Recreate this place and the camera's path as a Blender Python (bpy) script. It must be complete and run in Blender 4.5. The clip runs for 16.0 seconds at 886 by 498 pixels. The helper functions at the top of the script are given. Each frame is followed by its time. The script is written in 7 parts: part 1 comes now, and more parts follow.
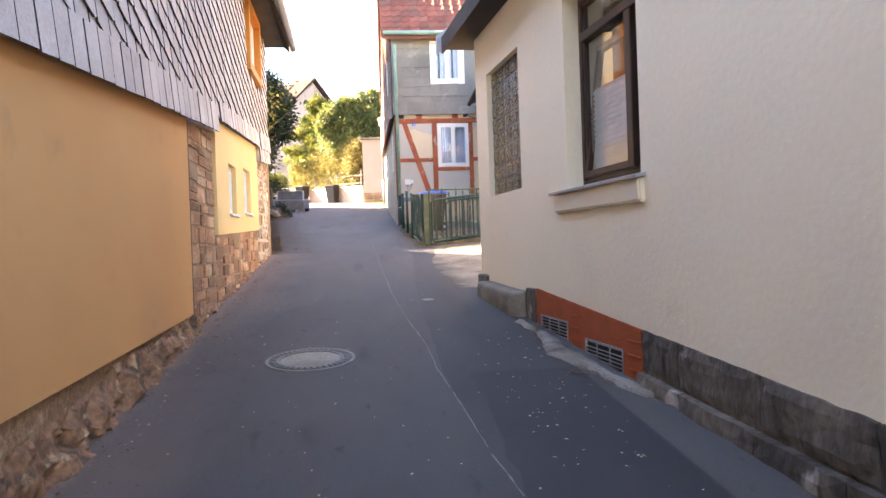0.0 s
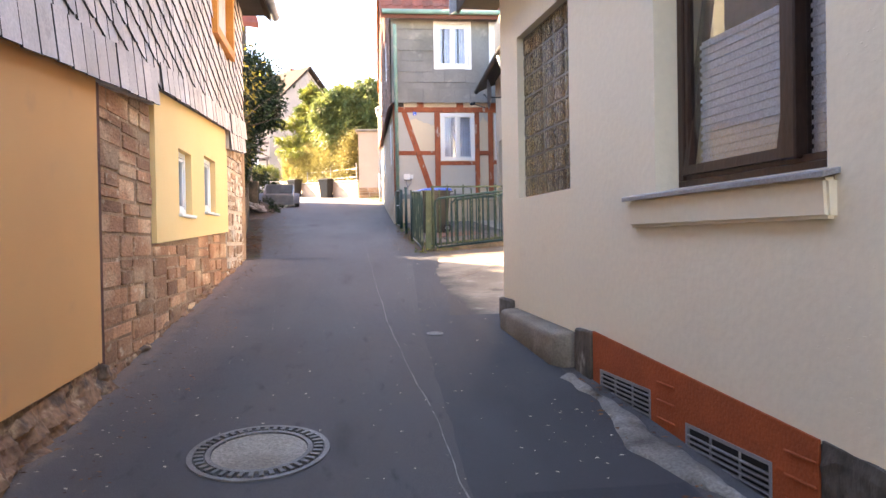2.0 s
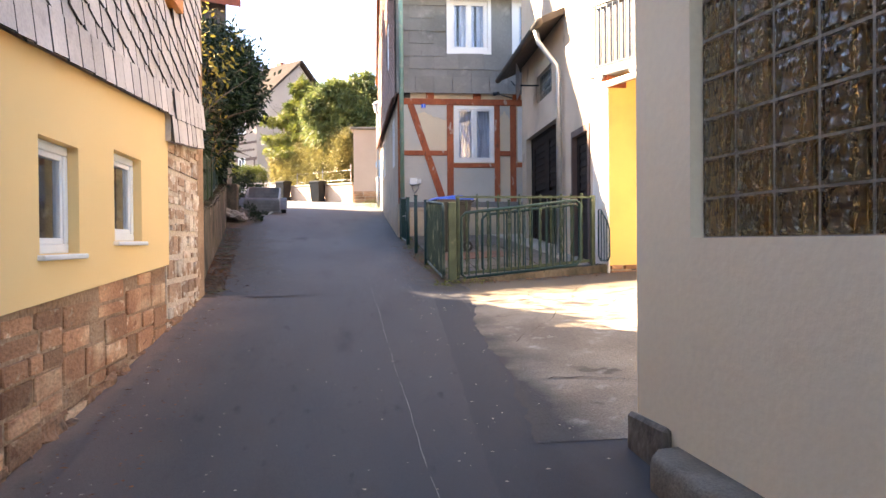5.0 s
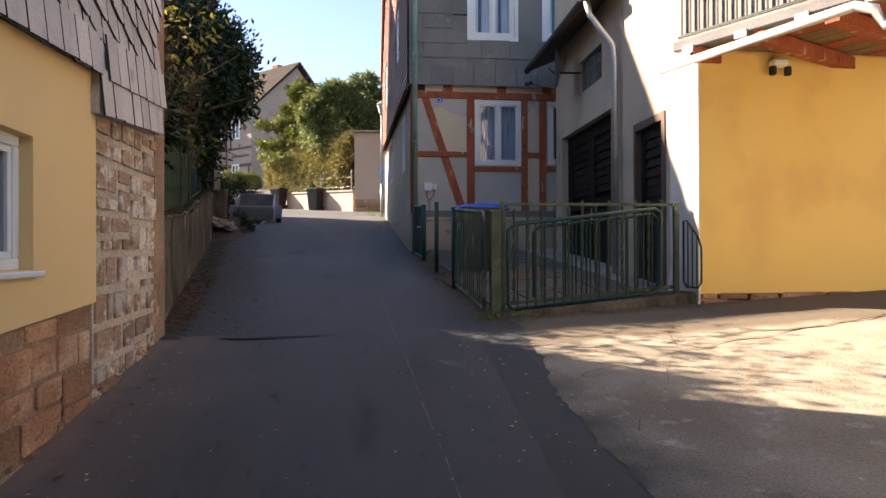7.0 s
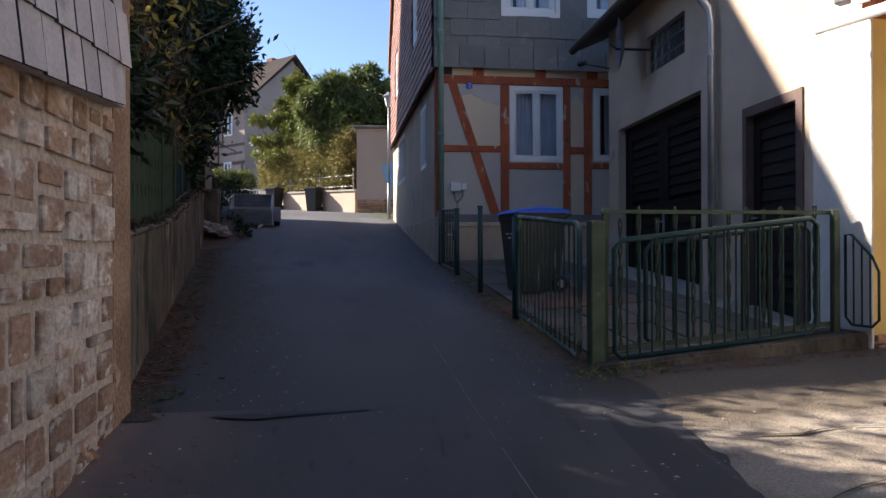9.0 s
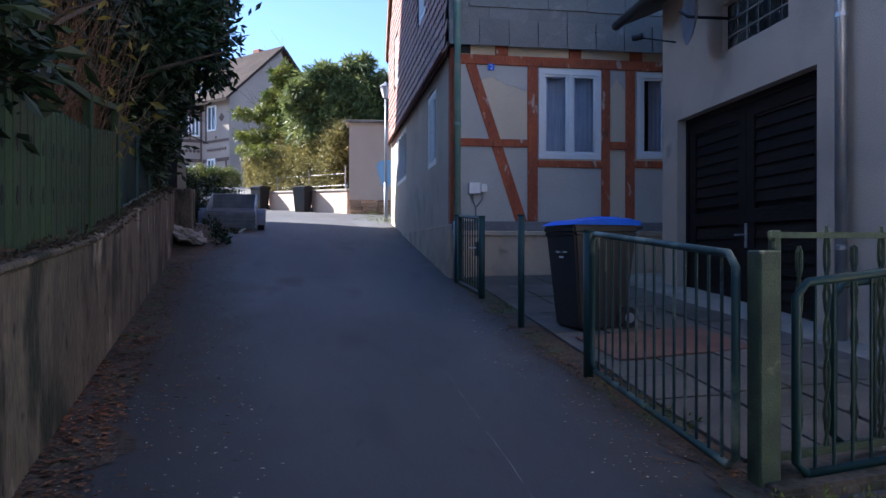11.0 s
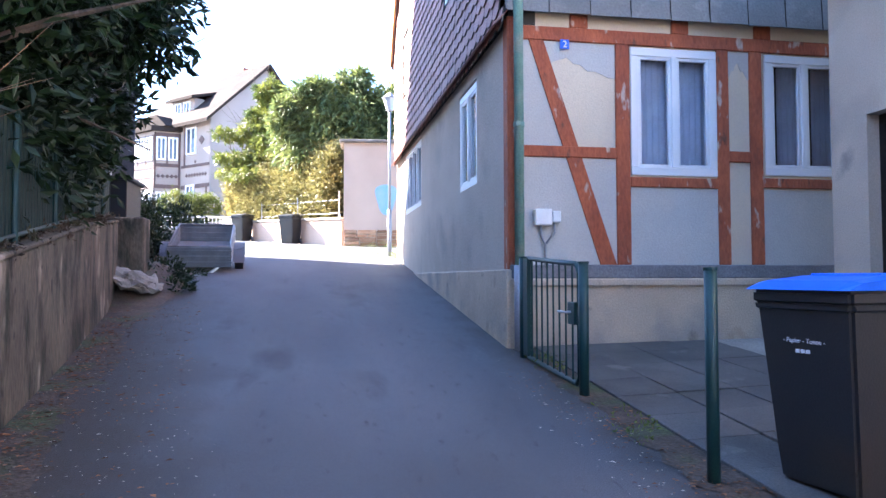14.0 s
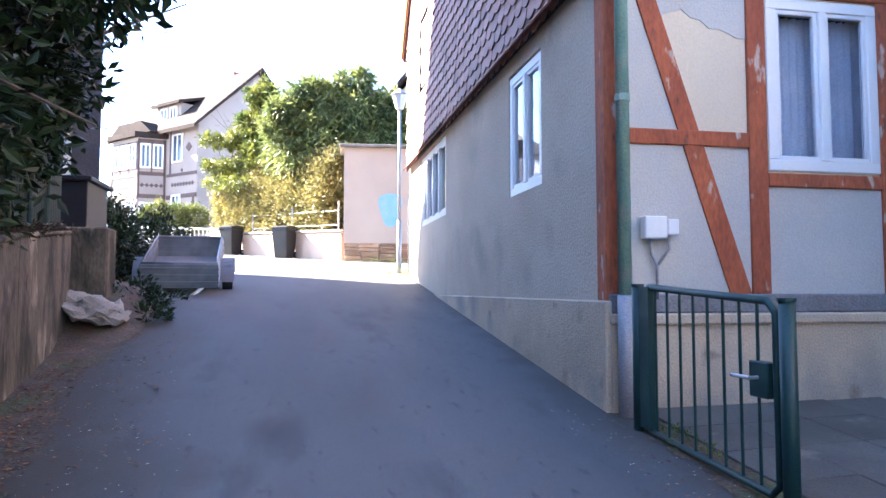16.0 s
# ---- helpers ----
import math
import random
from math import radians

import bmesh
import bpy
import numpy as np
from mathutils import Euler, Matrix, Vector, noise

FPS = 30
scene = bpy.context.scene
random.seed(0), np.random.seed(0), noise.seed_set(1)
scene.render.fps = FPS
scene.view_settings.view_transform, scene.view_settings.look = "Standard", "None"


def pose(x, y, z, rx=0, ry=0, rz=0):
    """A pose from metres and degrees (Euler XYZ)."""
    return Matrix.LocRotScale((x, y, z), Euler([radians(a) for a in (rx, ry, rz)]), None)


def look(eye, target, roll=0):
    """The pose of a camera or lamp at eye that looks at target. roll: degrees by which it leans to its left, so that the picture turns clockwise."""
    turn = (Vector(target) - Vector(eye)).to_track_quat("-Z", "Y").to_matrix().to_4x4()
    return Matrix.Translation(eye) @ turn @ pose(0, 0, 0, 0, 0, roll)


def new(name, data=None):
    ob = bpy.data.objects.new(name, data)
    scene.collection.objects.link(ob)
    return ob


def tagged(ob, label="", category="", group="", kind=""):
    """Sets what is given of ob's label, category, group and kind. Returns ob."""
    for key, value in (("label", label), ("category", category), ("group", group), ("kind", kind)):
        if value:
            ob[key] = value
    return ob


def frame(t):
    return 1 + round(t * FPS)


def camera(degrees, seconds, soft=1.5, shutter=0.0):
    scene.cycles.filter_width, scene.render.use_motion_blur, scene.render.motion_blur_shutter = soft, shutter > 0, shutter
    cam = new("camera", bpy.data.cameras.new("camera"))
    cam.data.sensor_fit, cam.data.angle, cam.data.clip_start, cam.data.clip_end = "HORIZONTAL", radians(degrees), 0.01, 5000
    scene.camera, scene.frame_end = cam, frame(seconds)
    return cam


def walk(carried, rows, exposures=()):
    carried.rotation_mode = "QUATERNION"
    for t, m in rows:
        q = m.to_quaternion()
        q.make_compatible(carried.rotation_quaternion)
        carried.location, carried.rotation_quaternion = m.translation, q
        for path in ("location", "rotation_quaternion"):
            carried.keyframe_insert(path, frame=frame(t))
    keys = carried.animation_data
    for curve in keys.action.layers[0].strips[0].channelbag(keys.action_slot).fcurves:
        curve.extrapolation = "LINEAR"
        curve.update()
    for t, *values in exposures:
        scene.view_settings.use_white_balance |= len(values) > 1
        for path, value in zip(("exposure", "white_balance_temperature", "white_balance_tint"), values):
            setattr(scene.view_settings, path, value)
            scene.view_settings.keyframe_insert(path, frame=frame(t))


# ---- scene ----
cam = camera(65.7, 16.0)
PATH = [
    (0, (-0.041, -0.226, 1.471), (0.197, 1.759, 1.458), -2.0),
    (0.5, (-0.025, 0.259, 1.506), (0.214, 2.245, 1.49), -1.8),
    (1, (-0.003, 0.755, 1.566), (0.241, 2.74, 1.546), -1.6),
    (1.5, (0.03, 1.277, 1.638), (0.28, 3.261, 1.613), -1.1),
    (2, (0.047, 1.848, 1.665), (0.297, 3.832, 1.639), -1.0),
    (2.5, (0.069, 2.349, 1.742), (0.321, 4.333, 1.714), -0.8),
    (3, (0.079, 2.877, 1.822), (0.333, 4.861, 1.794), -0.5),
    (3.5, (0.057, 3.427, 1.859), (0.313, 5.411, 1.836), -0.5),
    (4, (0.049, 3.981, 1.9), (0.305, 5.964, 1.881), -0.3),
    (4.2, (0.021, 4.208, 1.927), (0.288, 6.19, 1.905), -0.3),
    (6.3, (-0.129, 6.634, 2.144), (0.148, 8.615, 2.146), -0.6),
    (6.5, (-0.153, 6.871, 2.139), (0.13, 8.851, 2.148), -0.4),
    (7, (-0.218, 7.467, 2.158), (0.067, 9.446, 2.165), -0.2),
    (7.5, (-0.334, 8.034, 2.203), (-0.045, 10.013, 2.207), -0.0),
    (8, (-0.413, 8.552, 2.259), (-0.123, 10.531, 2.266), -0.2),
    (8.5, (-0.507, 9.085, 2.325), (-0.21, 11.063, 2.328), -0.0),
    (9, (-0.607, 9.62, 2.372), (-0.299, 11.596, 2.376), -0.2),
    (9.2, (-0.636, 9.816, 2.406), (-0.326, 11.792, 2.412), -0.2),
    (11.5, (-0.718, 12.291, 2.657), (-0.366, 14.26, 2.656), -0.0),
    (12, (-0.755, 12.853, 2.714), (-0.396, 14.821, 2.717), -0.1),
    (12.5, (-0.782, 13.424, 2.738), (-0.422, 15.392, 2.74), -0.1),
    (13, (-0.804, 13.956, 2.773), (-0.439, 15.922, 2.779), -0.0),
    (13.5, (-0.837, 14.506, 2.849), (-0.467, 16.472, 2.875), -0.1),
    (14, (-0.838, 15.065, 2.9), (-0.459, 17.027, 2.982), -0.1),
    (14.5, (-0.839, 15.6, 2.954), (-0.433, 17.551, 3.128), -0.0),
    (15, (-0.906, 16.087, 2.986), (-0.488, 18.034, 3.166), -0.3),
    (15.5, (-0.961, 16.654, 3.026), (-0.547, 18.604, 3.187), -0.1),
    (16, (-1.049, 17.199, 3.057), (-0.641, 19.153, 3.177), -0.0),
]
EXPOSURES = [(0, 4.35, 8500, 22), (2, 4.3, 8450, 22), (3.5, 4.2, 8400, 22), (4.2, 4.05, 8200, 21), (6.3, 2.8, 7500, 18), (7, 2.25, 7200, 18), (8, 1.8, 6800, 18), (9.2, 1.65, 6000, 17),
             (11.3, 2.4, 5300, 17), (12, 3.6, 5200, 18), (12.5, 4.05, 5550, 18), (14, 4.0, 5650, 18), (15, 3.95, 5700, 18), (16, 4.1, 5900, 18)]
walk(cam, [(t, look(eye, target, roll)) for t, eye, target, roll in PATH], EXPOSURES)

# ---- world, sun, exposure ----
world = bpy.data.worlds.new("sky")
scene.world = world
world.use_nodes = True
SUN_TO = Vector((-1.0, 0.62, 0.78)).normalized()
wn = world.node_tree.nodes
sky = wn.new("ShaderNodeTexSky")
sky.sky_type = "NISHITA"
sky.sun_disc = False
sky.sun_elevation = math.asin(SUN_TO.z)
sky.sun_rotation = math.atan2(SUN_TO.x, SUN_TO.y)
sky.altitude, sky.air_density, sky.dust_density, sky.ozone_density = 1200, 1.0, 0.3, 1.6
wn["Background"].inputs["Strength"].default_value = 0.07
world.node_tree.links.new(sky.outputs["Color"], wn["Background"].inputs["Color"])
sun = new("sun", bpy.data.lights.new("sun", "SUN"))
sun.data.energy, sun.data.angle, sun.data.color = 5.0, radians(0.55), (1.0, 0.88, 0.70)
sun.matrix_world = look(Vector((0, 20, 0)) + SUN_TO * 60, (0, 20, 0))


# ---- materials ----
def mat(name, c1, c2=None, scale=3.0, rough=0.85, bump=0.25, bscale=90.0, metal=0.0, rnd=0.0, isl=0.0, grain=0.25,
        c3=None, s3=1.2, lo=0.52, hi=0.68, stretch=(1, 1, 1), spec=0.4, more=(), even=False, world=False, bands=(), bdist=0.02):
    """A weathered surface: two colours blended by large noise, a third as patches, fine grain and relief.
    world: the pattern runs on from piece to piece. bands: (colour, (a, b, c), width, wobble, scale), dirt where a * x + b * y + c > 0."""
    m = bpy.data.materials.new(name)
    m.use_nodes = True
    nt = m.node_tree
    N, L = nt.nodes, nt.links
    b = N["Principled BSDF"]
    b.inputs["Roughness"].default_value, b.inputs["Metallic"].default_value = rough, metal
    b.inputs["Specular IOR Level"].default_value = spec
    tc = N.new("ShaderNodeTexCoord")
    mp = N.new("ShaderNodeMapping")
    mp.inputs["Scale"].default_value = stretch
    where = N.new("ShaderNodeNewGeometry").outputs["Position"] if world else tc.outputs["Object"]
    L.new(where, mp.inputs["Vector"])

    def tex(s, detail, plain=False):
        n = N.new("ShaderNodeTexNoise")
        n.inputs["Scale"].default_value, n.inputs["Detail"].default_value = s, detail
        L.new(where if plain else mp.outputs["Vector"], n.inputs["Vector"])
        return n.outputs["Fac"]

    def ramp(fac, a, z):
        r = N.new("ShaderNodeMapRange")
        r.inputs["From Min"].default_value, r.inputs["From Max"].default_value = a, z
        L.new(fac, r.inputs["Value"])
        return r.outputs["Result"]

    def mix(fac, a, c, kind="MIX"):
        x = N.new("ShaderNodeMix")
        x.data_type, x.blend_type = "RGBA", kind
        for key, val in ((0, fac), (6, a), (7, c)):
            if isinstance(val, bpy.types.NodeSocket):
                L.new(val, x.inputs[key])
            else:
                x.inputs[key].default_value = val if key == 0 else (*val, 1)
        return x.outputs[2]

    c2 = c2 or tuple(v * 0.8 for v in c1)
    col = mix(ramp(tex(scale, 4), 0.35, 0.65), c1, c2)
    if c3:
        col = mix(ramp(tex(s3, 5), lo, hi), col, c3)
    for c4, s4, lo4, hi4 in more:
        col = mix(ramp(tex(s4, 6), lo4, hi4), col, c4)
    for c5, (ka, kb, kc), width, wobble, s5 in bands:
        dot = N.new("ShaderNodeVectorMath")
        dot.operation = "DOT_PRODUCT"
        dot.inputs[1].default_value = (ka, kb, 0)
        L.new(where, dot.inputs[0])
        wob = N.new("ShaderNodeMath")
        wob.operation = "MULTIPLY_ADD"
        wob.inputs[1].default_value = wobble
        L.new(tex(s5, 8, True), wob.inputs[0])
        L.new(dot.outputs["Value"], wob.inputs[2])
        col = mix(ramp(wob.outputs[0], 0.5 * wobble - kc, 0.5 * wobble - kc + width), col, c5)
    fine = tex(bscale, 3, even)
    if grain:
        g = N.new("ShaderNodeMapRange")
        g.inputs["From Min"].default_value, g.inputs["From Max"].default_value = 0.25, 0.75
        g.inputs["To Min"].default_value, g.inputs["To Max"].default_value = 1 - grain, 1 + grain
        L.new(fine, g.inputs["Value"])
        v = N.new("ShaderNodeVectorMath")
        v.operation = "SCALE"
        L.new(col, v.inputs[0])
        L.new(g.outputs["Result"], v.inputs["Scale"])
        col = v.outputs["Vector"]
    for amount, node, out in ((rnd, "ShaderNodeObjectInfo", "Random"), (isl, "ShaderNodeNewGeometry", "Random Per Island")):
        if amount:
            o = N.new(node)
            g = N.new("ShaderNodeMapRange")
            g.inputs["To Min"].default_value, g.inputs["To Max"].default_value = 1 - amount, 1 + amount
            L.new(o.outputs[out], g.inputs["Value"])
            v = N.new("ShaderNodeVectorMath")
            v.operation = "SCALE"
            L.new(col, v.inputs[0])
            L.new(g.outputs["Result"], v.inputs["Scale"])
            col = v.outputs["Vector"]
    L.new(col, b.inputs["Base Color"])
    if bump:
        bp = N.new("ShaderNodeBump")
        bp.inputs["Strength"].default_value, bp.inputs["Distance"].default_value = bump, bdist
        L.new(fine, bp.inputs["Height"])
        L.new(bp.outputs["Normal"], b.inputs["Normal"])
    return m


def glass(name, tint=(0.9, 0.95, 1.0), rough=0.02, wave=0.0):
    m = bpy.data.materials.new(name)
    m.use_nodes = True
    b = m.node_tree.nodes["Principled BSDF"]
    b.inputs["Base Color"].default_value = (*tint, 1)
    b.inputs["Roughness"].default_value = rough
    b.inputs["Transmission Weight"].default_value = 1.0
    b.inputs["IOR"].default_value = 1.5
    if wave:
        nt = m.node_tree
        tc, n, bp = nt.nodes.new("ShaderNodeTexCoord"), nt.nodes.new("ShaderNodeTexNoise"), nt.nodes.new("ShaderNodeBump")
        n.inputs["Scale"].default_value, n.inputs["Detail"].default_value = 22, 1
        bp.inputs["Strength"].default_value, bp.inputs["Distance"].default_value = wave, 0.03
        nt.links.new(tc.outputs["Object"], n.inputs["Vector"])
        nt.links.new(n.outputs["Fac"], bp.inputs["Height"])
        nt.links.new(bp.outputs["Normal"], b.inputs["Normal"])
    return m


def leaf_mat(name, a, c, glow=0.25, rough=0.5):
    m = mat(name, a, c, scale=1.3, rough=rough, bump=0, grain=0.15, bscale=14, isl=0.35, spec=0.35)
    nt = m.node_tree
    b = nt.nodes["Principled BSDF"]
    tr = nt.nodes.new("ShaderNodeBsdfTranslucent")
    mx = nt.nodes.new("ShaderNodeMixShader")
    mx.inputs[0].default_value = glow
    src = b.inputs["Base Color"].links[0].from_socket
    nt.links.new(src, tr.inputs["Color"])
    nt.links.new(b.outputs[0], mx.inputs[1])
    nt.links.new(tr.outputs[0], mx.inputs[2])
    nt.links.new(mx.outputs[0], nt.nodes["Material Output"].inputs["Surface"])
    return m


ASPHALT = mat("asphalt", (0.088, 0.086, 0.090), (0.068, 0.067, 0.071), scale=0.7, rough=0.75, bump=0.3, bscale=210, even=True, grain=0.5, c3=(0.11, 0.106, 0.106), s3=0.6, lo=0.5, hi=0.75, stretch=(1, 0.3, 1),
              more=(((0.05, 0.05, 0.053), 1.6, 0.60, 0.76), ((0.05, 0.05, 0.052), 14, 0.62, 0.74), ((0.18, 0.165, 0.15), 60, 0.74, 0.78)))
ROAD_LOW = mat("dark lane asphalt", (0.068, 0.067, 0.073), (0.050, 0.050, 0.056), scale=0.8, rough=0.72, bump=0.3, bscale=210, even=True, grain=0.5, c3=(0.084, 0.079, 0.080), s3=0.7, lo=0.5, hi=0.75, stretch=(1, 0.3, 1),
               more=(((0.027, 0.027, 0.030), 2.2, 0.60, 0.76), ((0.034, 0.034, 0.036), 12, 0.62, 0.73), ((0.15, 0.135, 0.12), 60, 0.74, 0.78)),
               bands=(((0.135, 0.108, 0.098), (-1, 0, -0.95), 0.55, 1.1, 0.8), ((0.21, 0.15, 0.115), (-1, -0.014, -1.46), 0.12, 0.25, 5)))
ROAD_HIGH = mat("pale lane asphalt", (0.094, 0.095, 0.101), (0.070, 0.071, 0.076), scale=0.7, rough=0.7, bump=0.3, bscale=210, even=True, grain=0.5, c3=(0.120, 0.119, 0.123), s3=0.6, lo=0.5, hi=0.75, stretch=(1, 0.3, 1),
                more=(((0.046, 0.045, 0.048), 2.0, 0.57, 0.74), ((0.045, 0.044, 0.046), 14, 0.62, 0.74), ((0.20, 0.19, 0.17), 60, 0.75, 0.78)),
                bands=(((0.060, 0.054, 0.048), (-1, -0.125, 1.15), 0.6, 1.5, 1.3), ((0.050, 0.040, 0.030), (-1, -0.125, 0.62), 0.3, 0.9, 4), ((0.060, 0.059, 0.064), (0, -1, 17.2), 2.8, 1.6, 0.7), ((0.055, 0.050, 0.044), (1, -0.012, -0.62), 0.35, 0.7, 2.2)))
ASPHALT_NEW = mat("asphalt patch", (0.034, 0.037, 0.046), (0.024, 0.027, 0.035), scale=1.2, rough=0.7, bump=0.3, bscale=200, even=True, grain=0.45, stretch=(1, 0.4, 1), more=(((0.040, 0.041, 0.047), 0.9, 0.56, 0.74), ((0.09, 0.088, 0.09), 45, 0.70, 0.75)))
ASPHALT_MID = mat("dark worn asphalt", (0.052, 0.054, 0.061), (0.038, 0.040, 0.046), scale=1.2, rough=0.72, bump=0.3, bscale=205, even=True, grain=0.45, stretch=(1, 0.4, 1), more=(((0.064, 0.064, 0.068), 0.9, 0.54, 0.72), ((0.12, 0.115, 0.11), 50, 0.72, 0.76)))
SEAM = mat("bitumen seam dust", (0.27, 0.26, 0.25), (0.15, 0.145, 0.14), scale=9, rough=0.8, bscale=60)
CONCRETE = mat("old concrete", (0.36, 0.33, 0.28), (0.27, 0.245, 0.21), scale=1.6, bump=0.4, bscale=60, grain=0.3, c3=(0.19, 0.17, 0.14), s3=0.9)
SLAB = mat("paving slab", (0.125, 0.115, 0.102), (0.09, 0.083, 0.074), scale=1.4, bump=0.4, bscale=80, rnd=0.10, c3=(0.07, 0.07, 0.056), s3=1.1, world=True, more=(((0.16, 0.145, 0.125), 4, 0.62, 0.72),))
SOIL = mat("soil with dry leaves", (0.11, 0.075, 0.05), (0.06, 0.045, 0.032), scale=5, bump=0.8, bscale=40, grain=0.5, c3=(0.07, 0.085, 0.035), s3=2.2)
APRICOT = mat("apricot render", (0.80, 0.42, 0.165), (0.76, 0.39, 0.15), scale=0.8, rough=0.9, bump=0.2, bscale=160, grain=0.07, c3=(0.70, 0.36, 0.15), s3=0.6, lo=0.5, hi=0.8, more=(((0.62, 0.33, 0.15), 2.6, 0.62, 0.8),))
YELLOW = mat("pale yellow render", (0.88, 0.61, 0.29), (0.85, 0.58, 0.27), scale=0.8, rough=0.9, bump=0.18, bscale=220, grain=0.06)
YELLOW_B = mat("sunny yellow render", (0.90, 0.60, 0.19), (0.87, 0.57, 0.175), scale=0.9, rough=0.9, bump=0.2, bscale=160, grain=0.07, c3=(0.78, 0.485, 0.16), s3=0.9)
CREAM = mat("cream roughcast", (0.85, 0.765, 0.595), (0.82, 0.735, 0.57), scale=0.7, rough=0.92, bump=0.5, bscale=22, bdist=0.006, grain=0.03, c3=(0.75, 0.67, 0.525), s3=0.5, lo=0.55, hi=0.8, more=(((0.70, 0.61, 0.465), 1.7, 0.64, 0.8),))
STONE = mat("sandstone", (0.46, 0.245, 0.135), (0.31, 0.145, 0.075), scale=1.5, bump=0.7, bscale=26, grain=0.25, rnd=0.40, c3=(0.54, 0.36, 0.22), s3=1.6, lo=0.50, hi=0.66, world=True, stretch=(1, 1, 1.8), more=(((0.24, 0.11, 0.058), 5, 0.6, 0.72), ((0.58, 0.43, 0.29), 7, 0.62, 0.72)))
WASHED = mat("limewashed sandstone", (0.42, 0.28, 0.19), (0.32, 0.19, 0.12), scale=1.7, bump=0.8, bscale=24, grain=0.28, rnd=0.25, c3=(0.62, 0.53, 0.43), s3=2.6, lo=0.47, hi=0.58, world=True, stretch=(1, 1, 1.5), more=(((0.27, 0.15, 0.09), 5.5, 0.6, 0.7), ((0.68, 0.60, 0.50), 9, 0.58, 0.66)))
PALEMORTAR = mat("pale lime mortar", (0.60, 0.49, 0.385), (0.52, 0.41, 0.31), scale=2.5, bump=0.9, bscale=30, grain=0.3, c3=(0.42, 0.31, 0.22), s3=1.8, world=True)
MORTAR = mat("sandy mortar", (0.40, 0.255, 0.155), (0.28, 0.165, 0.095), scale=2.2, bump=0.9, bscale=32, grain=0.3, c3=(0.28, 0.165, 0.095), s3=1.4, world=True, more=(((0.58, 0.43, 0.29), 7, 0.62, 0.72),))
DARKSTONE = mat("dark plinth stone", (0.135, 0.118, 0.10), (0.07, 0.06, 0.052), scale=2.6, bump=0.9, bscale=22, grain=0.35, rnd=0.25, c3=(0.20, 0.175, 0.145), s3=1.8, lo=0.54, hi=0.7, world=True, stretch=(1, 1, 0.55), more=(((0.42, 0.40, 0.38), 3.4, 0.62, 0.70), ((0.035, 0.03, 0.026), 6, 0.6, 0.7)))
SLATE = mat("grey slate", (0.62, 0.565, 0.535), (0.50, 0.455, 0.43), scale=2.2, rough=0.6, bump=0.3, bscale=50, grain=0.14, rnd=0.13, world=True, more=(((0.36, 0.32, 0.30), 5, 0.6, 0.75),))
FORECOURT = mat("weathered forecourt concrete", (0.36, 0.31, 0.245), (0.27, 0.228, 0.178), scale=1.6, bump=0.6, bscale=70, grain=0.3, c3=(0.22, 0.18, 0.14), s3=0.9, more=(((0.15, 0.125, 0.10), 3.2, 0.62, 0.7), ((0.40, 0.365, 0.31), 5, 0.6, 0.7)), bands=(((0.075, 0.07, 0.066), (-1, -0.05, 2.05), 0.35, 0.8, 1.6), ((0.14, 0.115, 0.085), (0, 1, -13.2), 0.2, 0.5, 2.0),))
RUBBLE = mat("crumbling foot of wall", (0.34, 0.18, 0.10), (0.21, 0.105, 0.058), scale=4, bump=1.0, bscale=24, grain=0.4, c3=(0.13, 0.08, 0.052), s3=5, lo=0.54, hi=0.62, world=True, more=(((0.45, 0.29, 0.175), 6, 0.6, 0.68),))
# near-black: shadow lines at slate edges put into the colour; also gable backing
SLATE_SHADE = mat("slate edge shade and backing", (0.05, 0.045, 0.042), bump=0, grain=0)
SLATE_GREY = mat("weathered grey slate", (0.21, 0.205, 0.19), (0.165, 0.162, 0.152), scale=1.5, rough=0.65, bump=0.3, bscale=40, grain=0.15, rnd=0.10, isl=0.08, c3=(0.14, 0.14, 0.125), s3=0.8, world=True, more=(((0.26, 0.25, 0.23), 4, 0.6, 0.75),))
SLATE_RED = mat("reddish brown slate", (0.40, 0.20, 0.155), (0.31, 0.15, 0.118), scale=2, rough=0.65, bump=0.25, bscale=50, grain=0.15, rnd=0.13, isl=0.13, world=True)
ORANGE_BRICK = mat("orange painted plinth", (0.40, 0.085, 0.026), (0.33, 0.07, 0.022), scale=5, bump=0.35, bscale=50, grain=0.12)
TIMBER = mat("oxide red timber", (0.40, 0.105, 0.042), (0.30, 0.075, 0.033), scale=4, rough=0.75, bump=0.5, bscale=40, grain=0.22, c3=(0.50, 0.38, 0.31), s3=7, lo=0.61, hi=0.66, stretch=(1, 1, 0.4), more=(((0.16, 0.06, 0.035), 11, 0.62, 0.7),))
TIMBER_DARK = mat("dark brown timber", (0.14, 0.05, 0.032), (0.1, 0.038, 0.026), scale=4, rough=0.75, bump=0.4, bscale=40)
INFILL = mat("cream panel plaster", (0.68, 0.575, 0.425), (0.63, 0.53, 0.40), scale=0.9, rough=0.92, bump=0.3, bscale=70, grain=0.06, c3=(0.60, 0.525, 0.42), s3=0.9)
GREYFILL = mat("grey repaired plaster", (0.52, 0.50, 0.46), (0.46, 0.445, 0.415), scale=1.4, rough=0.92, bump=0.3, bscale=60, grain=0.08, c3=(0.53, 0.49, 0.43), s3=1.4)
GREYPLASTER = mat("grey roughcast", (0.56, 0.47, 0.37), (0.48, 0.40, 0.31), scale=1.1, rough=0.95, bump=0.7, bscale=40, bdist=0.012, grain=0.16, c3=(0.36, 0.315, 0.26), s3=1.0, lo=0.55, hi=0.75, more=(((0.55, 0.48, 0.40), 2.3, 0.6, 0.74),))
